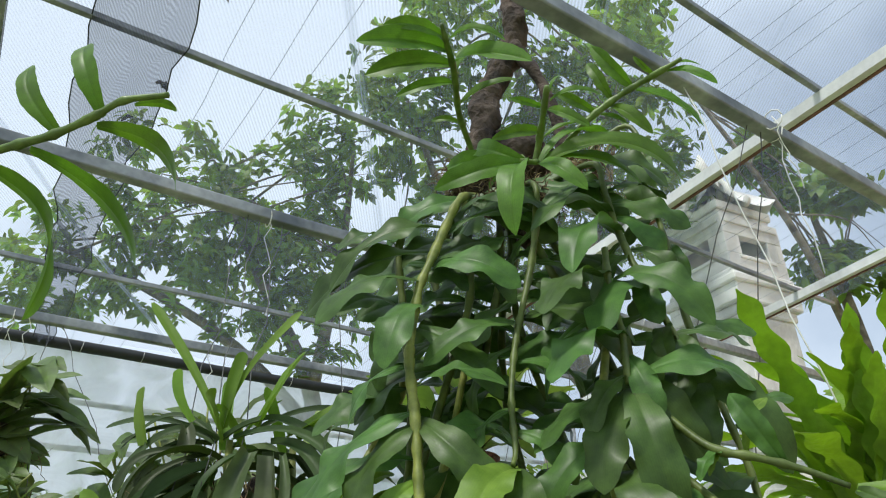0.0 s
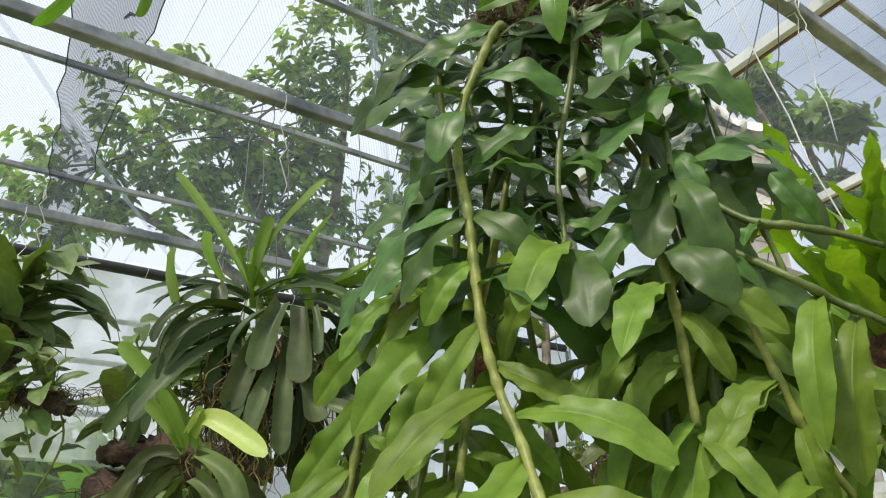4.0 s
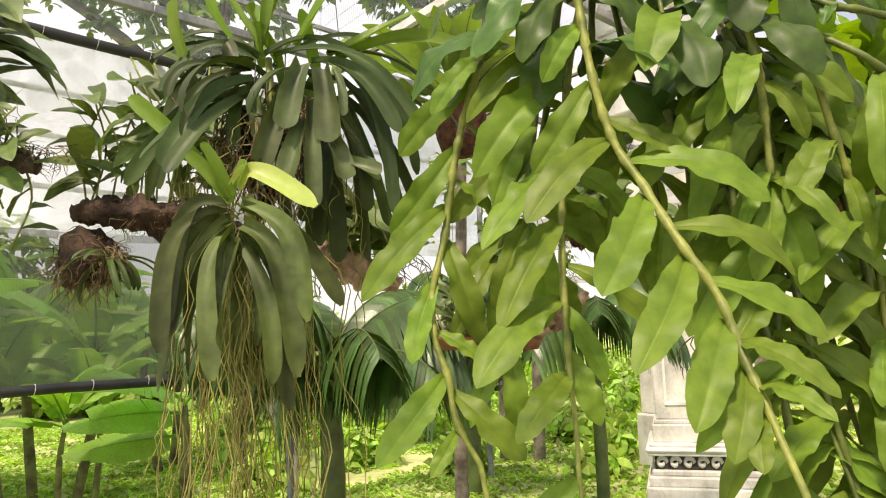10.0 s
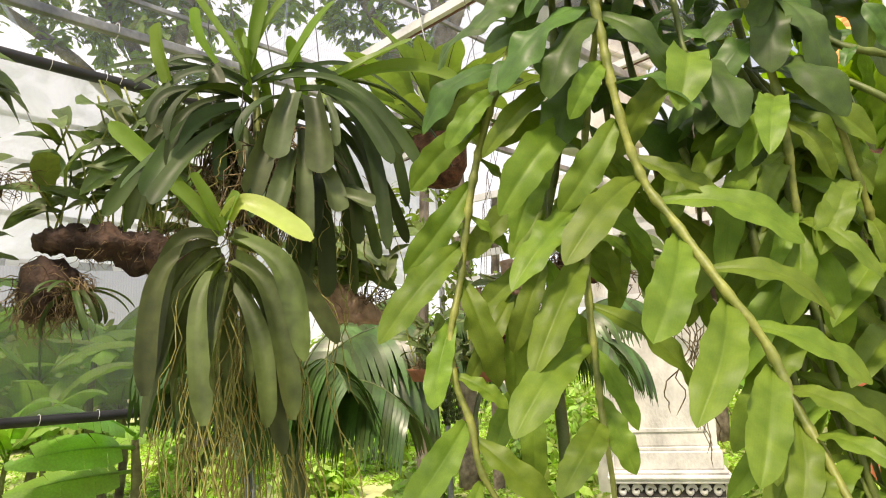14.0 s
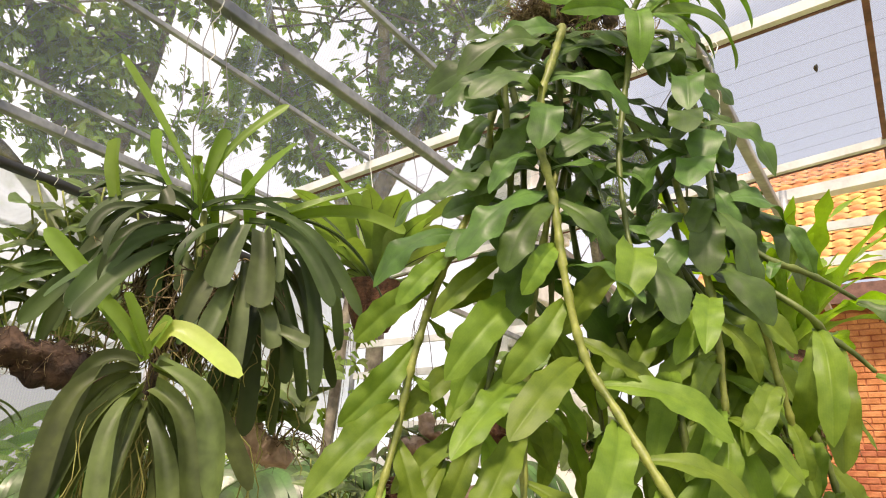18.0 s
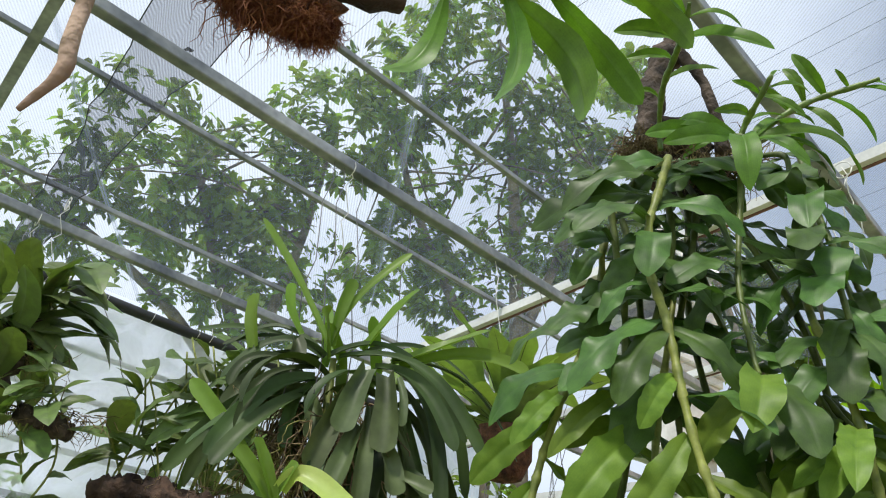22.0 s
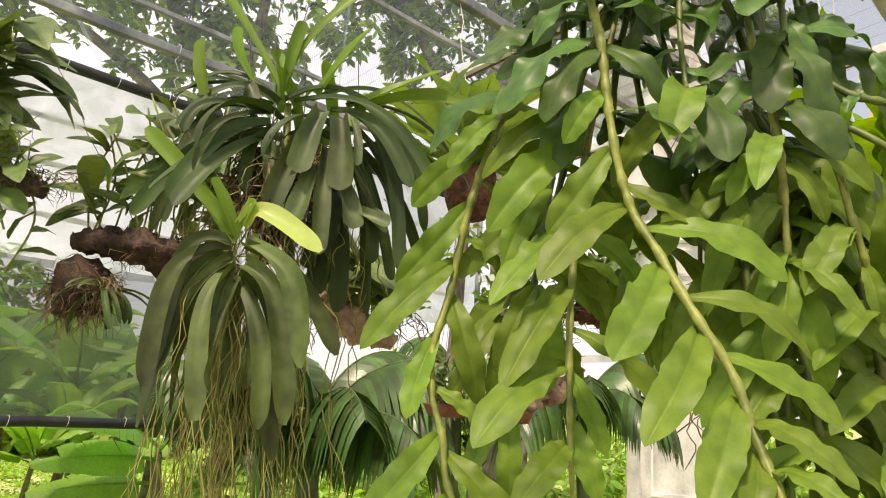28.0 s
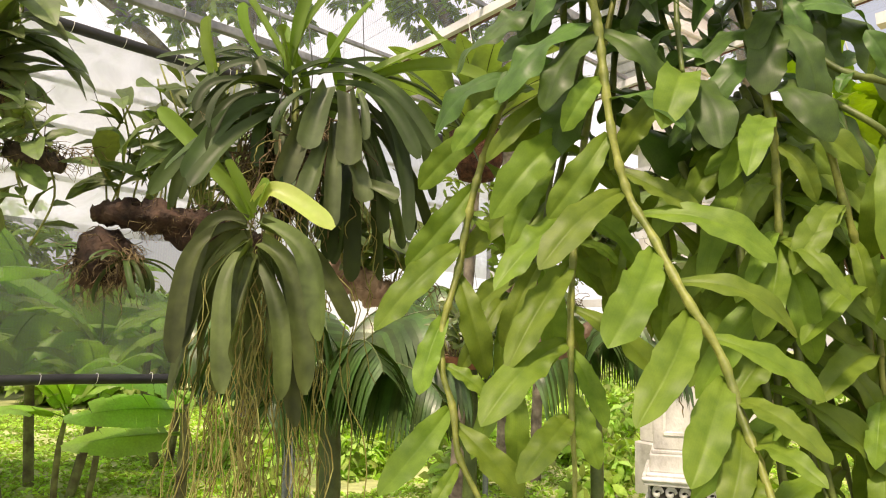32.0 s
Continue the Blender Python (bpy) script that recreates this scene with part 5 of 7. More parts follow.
def wood(pts, rad, rng, sides=12, per=6, knots=0.22, flat=1.0):
    """A gnarled limb."""
    sp, run = spline(pts, per)
    off = rng.uniform(0, 90)
    rr = []
    for s in run:
        i = min(len(rad) - 2, int(s))
        rr.append(rad[i] + (rad[i + 1] - rad[i]) * (s - i))
    v, f = tube(sp, rr, sides)
    out = []
    for i, p in enumerate(v):
        ring = min(i // sides, len(sp) - 1)
        d = Vector(p) - Vector(sp[ring])
        k = 1 + knots * (0.7 * noise.noise(Vector(p) * 14 + Vector((off, 0, 0))) + 0.8 * noise.noise(Vector(p) * 45 + Vector((0, off, 0))) + 0.4 * noise.noise(Vector(p) * 110))
        d.z *= flat
        out.append(Vector(sp[ring]) + d * k)
    return out, f


wr = random.Random(31)
mount = thing("wooden_mount", (0.1, 1.0, 2.32), "gnarled dark branch hung from the roof tube as an orchid mount", "mount")
mo = Vector(mount.location)


def local(pts, o):
    return [Vector(p) - o for p in pts]


part("branch", mesh("branch", *wood(local([(0.17, 1.1, 2.2), (0.14, 1.19, 2.33), (0.108, 1.2, 2.43), (0.106, 1.2, 2.52), (0.128, 1.21, 2.626), (0.165, 1.22, 2.72), (0.195, 1.21, 2.814), (0.187, 1.2, 2.96)], mo), [0.018, 0.025, 0.028, 0.026, 0.029, 0.032, 0.025, 0.022], wr, sides=18, per=12, knots=0.6)), WOOD, mount)
part("side_branch", mesh("side_branch", *wood(local([(0.185, 1.2, 2.74), (0.205, 1.18, 2.68), (0.225, 1.17, 2.63), (0.252, 1.17, 2.53), (0.265, 1.18, 2.42)], mo), [0.017, 0.014, 0.012, 0.013, 0.016], wr, knots=0.35)), WOOD, mount)
part("stump", mesh("stump", *lump((0.075, 0.21, 0.14), (0.07, 0.05, 0.05), wr, 18, 12, 0.35)), WOOD, mount, "broken grey-brown stump of the branch")
part("burl", mesh("burl", *lump((0.06, 0.19, 0.02), (0.1, 0.05, 0.028), wr, 18, 12, 0.3)), DARKWOOD, mount, "dark wood under the roots")
stuff("root_mat", mesh("root_mat", *join([fibres(360, (-0.025, 0.18, 0.06), (0.05, 0.04, 0.024), 0.06, 0.0013, wr, 0.2), fibres(260, (0.1, 0.16, 0.015), (0.055, 0.04, 0.02), 0.06, 0.0012, wr, 0.2), fibres(160, (0.05, 0.05, -0.06), (0.09, 0.04, 0.025), 0.05, 0.0012, wr, 0.2), fibres(70, (0.2, 0.14, 0.06), (0.04, 0.03, 0.02), 0.1, 0.0012, wr, 0.3)])), DARKROOT, mount, "tangle of dry brown roots")


# ---- the strap-leaved orchids ----
def strap_set(n, length, width, rise, fall, power, material, seed, **kw):
    rng = random.Random(seed)
    out = []
    for i in range(n):
        me = mesh("strap", *strap_blade(rng.uniform(*length), rng.uniform(*width), rng.uniform(*rise), rng.uniform(*fall), rng.uniform(*power), rng, **kw))
        me.materials.append(material)
        out.append(me)
    return out


ARCHING = strap_set(8, (0.28, 0.4), (0.034, 0.044), (20, 55), (70, 130), (0.7, 1.1), VANDA, 41, channel=0.6)
HANGING = strap_set(8, (0.32, 0.42), (0.042, 0.054), (15, 55), (108, 138), (0.35, 0.55), VANDA, 42, channel=0.55, side=0.15)
UPRIGHT = strap_set(6, (0.14, 0.26), (0.032, 0.042), (58, 84), (8, 45), (1.0, 1.6), VANDA_LIGHT, 43)


def hanging_roots(n, centre, spread, length, r, rng, seg=18):
    bits = []
    for _ in range(n):
        x, y = rng.gauss(0, spread[0]), rng.gauss(0, spread[1])
        p = Vector((centre[0] + x * 0.5, centre[1] + y * 0.5, centre[2] + rng.uniform(-0.06, 0.04)))
        ln = rng.uniform(*length)
        pts = [p]
        ax, ay, drift = rng.uniform(0, 6), rng.uniform(0, 6), Vector((0, 0, 0))
        for k in range(1, seg + 1):
            t = k / seg
            drift += Vector((rng.gauss(0, 0.006), rng.gauss(0, 0.006), 0))
            pts.append(p + drift + Vector((x * 0.45 * t ** 0.5 + 0.01 * math.sin(ax + t * 16), y * 0.45 * t ** 0.5 + 0.01 * math.sin(ay + t * 14), -ln * t)))
        bits.append(tube(pts, [r * rng.uniform(0.6, 1.4)] * seg + [r * 0.3], 5))
    return bits


def vanda(name, at, label, seed, arch, hang, up, roots, lean=0.0, size=1.0, roots_len=(0.3, 0.6), stem=0.16):
    rng = random.Random(seed)
    t = thing(name, at, label, "orchid", "strap-leaved orchids")
    st = part("stem", mesh("stem", *tube([(0, 0, 0.04), (0.005, 0, -stem * 0.4), (0, 0.005, -stem)], [0.008, 0.011, 0.012], 8)), CANE, t)
    total = arch + hang
    for i in range(total):
        pool = ARCHING if i < arch else HANGING
        a = i * 137.5 + rng.uniform(-18, 18)
        z = 0.02 - stem * i / max(1, total)
        part("leaf", pool[rng.randrange(len(pool))], None, st, m=pose(0, 0, z, rng.uniform(-12, 12), rng.uniform(-14, 14), a) @ Matrix.Scale(size * rng.uniform(0.85, 1.12), 4))
    for i in range(up):
        a = i * 137.5 + rng.uniform(-25, 25)
        part("leaf", UPRIGHT[rng.randrange(len(UPRIGHT))], None, st, "pale young leaf", m=pose(rng.uniform(-0.03, 0.03), rng.uniform(-0.03, 0.03), 0.02, 0, rng.uniform(-10, 10), a) @ Matrix.Scale(size * rng.uniform(0.8, 1.1), 4))
    if roots:
        for bit in hanging_roots(roots, (0, 0.02, -stem * 0.8), (0.09, 0.05), roots_len, 0.0013, rng):
            part("aerial_root", mesh("aerial_root", *bit), ROOT, t, "long pale aerial root")
    return t


def placed_straps(t, key, material, seed, label="", facing=(-0.1, -0.75, 0.65), jitter=0.0, **kw):
    rng = random.Random(seed)
    o = Vector(t.location)
    for bx, by, bz, mx, my, mz, tx, ty, tz, w in STRAPS[key]:
        shift = Vector((rng.uniform(-1, 1), rng.uniform(0.2, 1.4), rng.uniform(-1, 1))) * jitter
        if key not in ("yellow", "young", "front"):
            shift += Vector((rng.gauss(0, 0.012), rng.gauss(0, 0.02), rng.gauss(0, 0.016)))
        v, f = strap_curve(Vector((bx, by, bz)) - o, Vector((mx, my, mz)) - o + shift * 0.6, Vector((tx, ty, tz)) - o + shift, w * (0.72 if key == "yellow" else rng.uniform(0.92, 1.05) if key in ("light", "front") else rng.uniform(0.62, 0.88)) * (0.85 if jitter else 1), rng, facing=Vector(facing) + Vector((rng.uniform(-0.5, 0.5), 0, rng.uniform(-0.2, 0.3))), **kw)
        part("yellow_leaf" if key == "yellow" else "leaf", mesh("leaf", v, f), material, t, label)


v1 = vanda("strap_orchid", (-0.5, 1.74, 1.98), "large clump of dark green strap-leaved orchid hung on wires", 51, 3, 2, 3, 40, size=0.85, roots_len=(0.15, 0.4), stem=0.2)
placed_straps(v1, "left", VANDA, 1)
placed_straps(v1, "right", VANDA, 2)
placed_straps(v1, "front", VANDA_SHEEN, 3, channel=0.9, hook=1.3, turn=0.15)
placed_straps(v1, "inner", VANDA, 4)
placed_straps(v1, "left", VANDA, 11, jitter=0.09)
placed_straps(v1, "inner", VANDA, 14, jitter=0.06)
placed_straps(v1, "light", VANDA_LIGHT, 5, "pale young leaf")
vanda("strap_orchid", (-0.36, 1.8, 1.97), "dark green strap-leaved orchid crowded into its neighbour", 52, 3, 2, 2, 12, size=0.85, stem=0.18)
v2 = vanda("strap_orchid", (-0.53, 1.52, 1.6), "strap-leaved orchid with long drooping leaves and trailing roots", 53, 0, 0, 0, 85, roots_len=(0.45, 0.85), stem=0.1)
placed_straps(v2, "outer", VANDA_OLIVE, 6, facing=(-0.05, -0.95, 0.3), turn=0.8, hook=1.7, channel=0.75)
placed_straps(v2, "drooping", VANDA_OLIVE, 7, facing=(-0.05, -0.95, 0.3), turn=1.3, hook=1.5, channel=0.75)
placed_straps(v2, "young", VANDA_LIGHT, 8, "pale young leaf")
placed_straps(v2, "yellow", YELLOW, 9, "bright yellow-green leaf", (-0.35, -1.0, 0.5), hook=1.9, turn=0.05, channel=0.35)
wad = thing("wooden_mount", (-0.5, 1.8, 1.8), "dark root-covered wooden mount of the strap-leaved orchids", "mount")
part("branch", mesh("branch", *wood([(-0.05, 0, -0.22), (-0.02, 0, -0.1), (0.02, 0, 0.02), (0.06, 0.02, 0.14)], [0.02, 0.03, 0.035, 0.02], random.Random(9))), WOOD, wad)
stuff("root_mat", mesh("root_mat", *fibres(300, (0, -0.04, 0.05), (0.13, 0.08, 0.12), 0.2, 0.002, random.Random(10), 1.0)), DARKROOT, wad, "mat of dark brown roots")


# ---- hanging wires ----
def wire(a, b, name="hanging_wire", material=None, r=0.0016, label="thin steel wire that carries a plant", bend=0.01):
    a, b = Vector(a), Vector(b)
    pts = [a.lerp(b, i / 8) + Vector((bend * math.sin(i * 2.1), bend * math.cos(i * 1.7), 0)) * (1 if 0 < i < 8 else 0) for i in range(9)]
    tagged(part(name, mesh(name, *tube(pts, r, 5)), material or WIRE), label, "wire", "hanging wires")


wire(hall(0.72, 2.04, 2.85), (-0.53, 1.66, 1.9))
wire(hall(0.80, 2.04, 2.85), (-0.46, 1.66, 1.93))
wire(hall(0.68, 2.04, 2.85), (-0.6, 1.66, 1.86))
wire((-0.5, 1.78, 1.72), (-0.53, 1.525, 1.625))


# ---- driftwood with small orchids ----
OVATE = []
orr = random.Random(61)
for i in range(6):
    me = mesh("ovate_%d" % i, *leaf_blade(orr.uniform(0.33, 0.42), orr.uniform(0.03, 0.16), 0.25, 0.05, 0.5, orr, rows=11, blunt=2.1))
    me.materials.append(LEAFLET)
    OVATE.append(me)


def shoot(parent, base, top, n, seed, size=0.1, name="shoot"):
    """A thin stem with ovate leaves that end in a tuft."""
    rng = random.Random(seed)
    mid = Vector(base).lerp(Vector(top), 0.5) + Vector((rng.uniform(-0.06, 0.06), rng.uniform(-0.04, 0.04), 0.01))
    pts, run = spline([base, mid, top], 5)
    st = part(name, mesh(name, *tube(pts, [0.0036] * len(pts), 6)), CANE, parent)
    for i in range(n):
        s = 0.3 + 0.7 * i / max(1, n - 1)
        p = Vector(pts[int(s * (len(pts) - 1))])
        a = rng.uniform(0, 6.28)
        tip = p + Vector((math.cos(a), math.sin(a), rng.uniform(-0.7, 0.8))) * size * rng.uniform(0.7, 1.2)
        part("leaf", OVATE[rng.randrange(6)], None, st, m=aim(p, tip, (rng.uniform(-0.4, 0.4), -0.7, 0.8), 1, rng.uniform(0.85, 1.15)))


def driftwood(at, pts, rad, label, seed, shoots, material=None, mat_roots=120, shoot_size=0.1, up=(0.1, 0.26), leaves=(4, 5, 6)):
    rng = random.Random(seed)
    t = thing("driftwood_mount", at, label, "driftwood", "driftwood mounts")
    part("branch", mesh("branch", *wood(pts, rad, rng, 16, 12, 0.6, 0.75)), material or WOOD, t)
    n = len(pts)
    for i in range(shoots):
        a = rng.uniform(0.05, 0.95) * (n - 1)
        k = min(n - 2, int(a))
        p = Vector(pts[k]).lerp(Vector(pts[k + 1]), a - k) + Vector((0, rng.uniform(-0.02, 0.02), rad[k] * 0.7))
        h = rng.uniform(*up)
        shoot(t, p, p + Vector((rng.uniform(-0.09, 0.09), rng.uniform(-0.06, 0.06), h)), rng.choice(leaves), seed * 50 + i, shoot_size)
    if mat_roots:
        stuff("root_mat", mesh("root_mat", *fibres(mat_roots, Vector(pts[n // 2]) + Vector((0, 0, 0.03)), (0.2, 0.05, 0.035), 0.11, 0.0016, rng, 0.25)), DARKROOT, t, "dry brown roots")
    return t


driftwood((-0.97, 2.5, 1.735), [(-0.2, 0, 0.03), (-0.1, 0, 0.035), (0.1, 0, 0.005), (0.26, 0.02, -0.035), (0.36, 0.04, -0.04)], [0.034, 0.062, 0.08, 0.07, 0.034], "dark driftwood beam carrying leafy little orchids", 71, 24, RUSTWOOD, mat_roots=260, shoot_size=0.17, up=(0.1, 0.55), leaves=(3, 4, 5))
bsk = thing("root_ball", (-1.13, 2.5, 1.61), "hanging ball of brown roots below the driftwood", "root ball")
part("core", mesh("core", *lump((0, 0, 0.01), (0.095, 0.085, 0.1), random.Random(72), 20, 14, 0.14)), RUSTWOOD, bsk)
stuff("root_mat", mesh("root_mat", *fibres(330, (0, 0, 0), (0.105, 0.09, 0.11), 0.12, 0.0016, random.Random(73), 0.7)), DARKROOT, bsk)
wire(hall(0.35, 3.36, 2.84), (-0.97, 2.5, 1.8))
driftwood((-0.27, 2.22, 1.535), [(-0.13, 0, 0.05), (-0.05, 0, 0.03), (0.04, 0.02, -0.01), (0.13, 0, -0.05)], [0.04, 0.058, 0.06, 0.03], "pale reddish driftwood piece with small orchids", 75, 9, PALEWOOD, 100, 0.14, (0.06, 0.2))
wire(hall(1.04, 2.04, 2.85), (-0.3, 2.22, 1.59))
driftwood((-1.56, 2.5, 2.14), [(-0.06, 0, -0.16), (0, 0, 0), (0.03, 0, 0.14)], [0.05, 0.07, 0.05], "dark round wooden mount crowded with orchid leaves", 77, 13, None, 120, 0.24, (-0.3, 0.3), (4, 5, 6))
wire(hall(0.12, 3.36, 2.84), (-1.56, 2.5, 2.24))
lm = driftwood((-1.34, 2.42, 1.93), [(-0.08, 0, 0.02), (0, 0, 0), (0.09, 0, -0.02)], [0.035, 0.05, 0.03], "small dark mount with drooping orchid shoots", 79, 7, None, 100, 0.14, (-0.34, 0.24), (3, 4, 5))
wire(hall(0.3, 3.36, 2.84), (-1.34, 2.42, 1.97))

# ---- bird's nest fern ----
FROND = strap_set(9, (0.36, 0.52), (0.1, 0.135), (30, 74), (30, 80), (1.0, 1.7), NEST, 81, blunt=False, channel=0.35, wave=0.3, rows=22, vase=True)


def nest_fern(at, seed):
    rng = random.Random(seed)
    t = thing("nest_fern", at, "light green nest fern in a hanging brown coir pot", "fern")
    pv, pf = [], []
    prof = [(0.02, -0.17), (0.06, -0.16), (0.085, -0.1), (0.095, 0.0), (0.08, 0.005), (0.07, -0.02)]
    for r, z in prof:
        for k in range(18):
            a = k * math.tau / 18
            q = r * (1 + 0.06 * math.sin(k * 5.1 + z * 40))
            pv.append((q * math.cos(a), q * math.sin(a), z))
    for i in range(len(prof) - 1):
        for k in range(18):
            pf.append((i * 18 + k, i * 18 + (k + 1) % 18, (i + 1) * 18 + (k + 1) % 18, (i + 1) * 18 + k))
    pf.append(tuple(range(18))[::-1])
    pf.append(tuple(range(5 * 18, 6 * 18)))
    part("pot", mesh("pot", pv, pf), COIR, t, "brown coir pot")
    for i in range(22):
        me = FROND[rng.randrange(9)]
        fr = part("frond", me, None, t, m=pose(0, 0, -0.01, 0, rng.uniform(-8, 8), i * 137.5 + rng.uniform(-12, 12)) @ Matrix.Scale(rng.uniform(0.75, 1.1), 4))
        rows = len(me.vertices) // 5
        line = [tuple(me.vertices[k * 5 + 2].co + Vector((0, 0, 0.001))) for k in range(rows - 1)]
        part("midrib", mesh("midrib", *tube(line, [0.0032 * (1 - 0.7 * k / rows) for k in range(rows - 1)], 4)), RIB, fr, "thin black midrib")
    return t


nest_fern((0.1, 2.34, 2.09), 82)
wire(hall(1.52, 2.04, 2.85), (0.1, 2.34, 2.08), "hanging_wire", STRING, 0.0018, "white string that carries a pot")

# ---- crested fern in a coir basket ----
CRESTED = strap_set(7, (0.3, 0.48), (0.04, 0.056), (35, 85), (30, 100), (1.0, 1.6), CREST, 91, crest=0.42, channel=0.25, wave=0.35, blunt=False, rows=46)


def crested_fern(at, seed, n=22, size=1.0, label="bright green crested fern in a round coir basket"):
    rng = random.Random(seed)
    t = thing("crested_fern", at, label, "fern", "crested ferns")
    part("basket", mesh("basket", *lump((0, 0, -0.06), (0.13, 0.13, 0.12), rng, 18, 10, 0.08)), COIR, t, "dark brown coir basket")
    stuff("root_mat", mesh("root_mat", *fibres(160, (0, 0, -0.06), (0.13, 0.13, 0.12), 0.12, 0.0015, rng)), DARKROOT, t)
    for i in range(n):
        part("frond", CRESTED[rng.randrange(7)], None, t, m=pose(0.05 * math.cos(i), 0.05 * math.sin(i), 0.0, 0, rng.uniform(-12, 12), i * 137.5 + rng.uniform(-15, 15)) @ Matrix.Scale(size * rng.uniform(0.75, 1.1), 4))
    return t


crested_fern((0.79, 1.32, 1.72), 92, 46, 1.12)
wire(hall(1.36, 0.81, 2.83), (0.78, 1.32, 1.74), "hanging_string", STRING, 0.0018, "white string that carries a basket")

# ---- baskets and mounts further back ----
def slat_basket(at, seed, w=0.13, label="small wooden slat basket with orchids"):
    rng = random.Random(seed)
    t = thing("slat_basket", at, label, "basket", "slat baskets")
    for k in range(5):
        z = -0.07 + 0.028 * k
        for s in (-1, 1):
            part("slat", mesh("slat", *bevelled(-w / 2 - 0.015, w / 2 + 0.015, s * w / 2 - 0.007, s * w / 2 + 0.007, z, z + 0.013, 0.002), False), COIR, t)
            part("slat", mesh("slat", *bevelled(s * w / 2 - 0.007, s * w / 2 + 0.007, -w / 2 - 0.015, w / 2 + 0.015, z + 0.014, z + 0.027, 0.002), False), COIR, t)
    part("base", mesh("base", *bevelled(-w / 2, w / 2, -w / 2, w / 2, -0.08, -0.068, 0.002), False), COIR, t)
    part("filling", mesh("filling", *lump((0, 0, 0.02), (w * 0.44, w * 0.44, 0.05), rng)), COIR, t)
    for i in range(9):
        a = rng.uniform(0, 6.28)
        shoot(t, (0.03 * math.cos(a), 0.03 * math.sin(a), 0.04), (0.1 * math.cos(a), 0.1 * math.sin(a), rng.uniform(0.12, 0.24)), 4, seed * 40 + i, 0.1)
    for s in (-1, 1):
        for q in (-1, 1):
            part("hanger", mesh("hanger", *tube([(s * w / 2, q * w / 2, 0.06), (s * w * 0.2, q * w * 0.2, 0.45), (0, 0, 0.75)], 0.0012, 4)), WIRE, t)
    return t


def tray(at, seed, r=0.11):
    rng = random.Random(seed)
    t = thing("hanging_pot", at, "shallow reddish clay pot crowded with small orchids", "pot", "clay pots")
    prof = [(0.03, -0.05), (r * 0.8, -0.045), (r, 0.0), (r * 1.05, 0.008), (r * 0.96, 0.008), (r * 0.85, -0.01)]
    v, f = [], []
    for q, z in prof:
        for k in range(18):
            v.append((q * math.cos(k * math.tau / 18), q * math.sin(k * math.tau / 18), z))
    for i in range(5):
        for k in range(18):
            f.append((i * 18 + k, i * 18 + (k + 1) % 18, (i + 1) * 18 + (k + 1) % 18, (i + 1) * 18 + k))
    f += [tuple(range(18))[::-1], tuple(range(90, 108))]
    part("pot", mesh("pot", v, f), CLAY, t, "reddish clay pot")
    stuff("root_mat", mesh("root_mat", *fibres(120, (0, 0, 0.02), (r * 0.8, r * 0.8, 0.03), 0.09, 0.0015, rng, -0.2)), DARKROOT, t)
    for i in range(10):
        a = rng.uniform(0, 6.28)
        shoot(t, (r * 0.6 * math.cos(a), r * 0.6 * math.sin(a), 0.0), (r * 1.1 * math.cos(a), r * 1.1 * math.sin(a), rng.uniform(0.1, 0.26)), 4, seed * 40 + i, 0.1)
    for k in range(3):
        a = k * math.tau / 3
        part("hanger", mesh("hanger", *tube([(r * math.cos(a), r * math.sin(a), 0), (0.4 * r * math.cos(a), 0.4 * r * math.sin(a), 0.4), (0, 0, 0.8)], 0.0012, 4)), WIRE, t)
    return t


slat_basket((0.5, 3.06, 1.42), 171)
wire(hall(2.17, 2.04, 2.84), (0.5, 3.06, 2.15))
tray((0.23, 3.14, 1.3), 172)
wire(hall(1.99, 2.04, 2.84), (0.23, 3.14, 2.08))
tray((0.55, 3.3, 1.28), 176)
wire(hall(2.34, 2.04, 2.84), (0.55, 3.3, 2.06))
tuft = thing("grassy_orchid", (-1.03, 2.42, 1.6), "tuft of thin dark green leaves hanging below the driftwood", "orchid")
fr2 = random.Random(205)
stuff("root_mat", mesh("root_mat", *fibres(90, (0, 0, 0.02), (0.05, 0.04, 0.04), 0.1, 0.0015, fr2)), DARKROOT, tuft)
for k in range(14):
    part("leaf", ARCHING[k % 8], None, tuft, m=pose(0, 0, 0, fr2.uniform(-45, 5), fr2.uniform(-20, 20), k * 137.5) @ Matrix.Scale(fr2.uniform(0.35, 0.55), 4))
wire((-0.99, 2.5, 1.74), (-1.03, 2.42, 1.61))
dpot = driftwood((0.4, 2.54, 1.5), [(-0.02, 0, 0.2), (0.01, 0.01, 0.1), (-0.01, 0, 0.0), (0.05, 0, -0.1), (0.1, 0, -0.17)], [0.025, 0.04, 0.05, 0.05, 0.03], "pinkish brown twisted driftwood hung upright", 173, 4, PALEWOOD, 60, 0.1, (0.05, 0.16))
part("limb", mesh("limb", *wood([(0.0, 0, 0.05), (-0.06, -0.01, 0.08), (-0.12, 0, 0.05), (-0.13, 0, 0.1)], [0.035, 0.04, 0.028, 0.01], random.Random(201), 14, 10, 0.7)), PALEWOOD, dpot)
part("limb", mesh("limb", *wood([(0.04, 0, -0.1), (0.0, -0.02, -0.17), (-0.04, -0.01, -0.15)], [0.04, 0.035, 0.012], random.Random(202), 14, 10, 0.7)), PALEWOOD, dpot)
part("limb", mesh("limb", *wood([(0.07, 0, -0.13), (0.14, 0, -0.1), (0.2, 0, -0.04)], [0.045, 0.03, 0.01], random.Random(203), 14, 10, 0.7)), PALEWOOD, dpot)
wire(hall(1.82, 2.04, 2.84), (0.43, 2.54, 1.66))
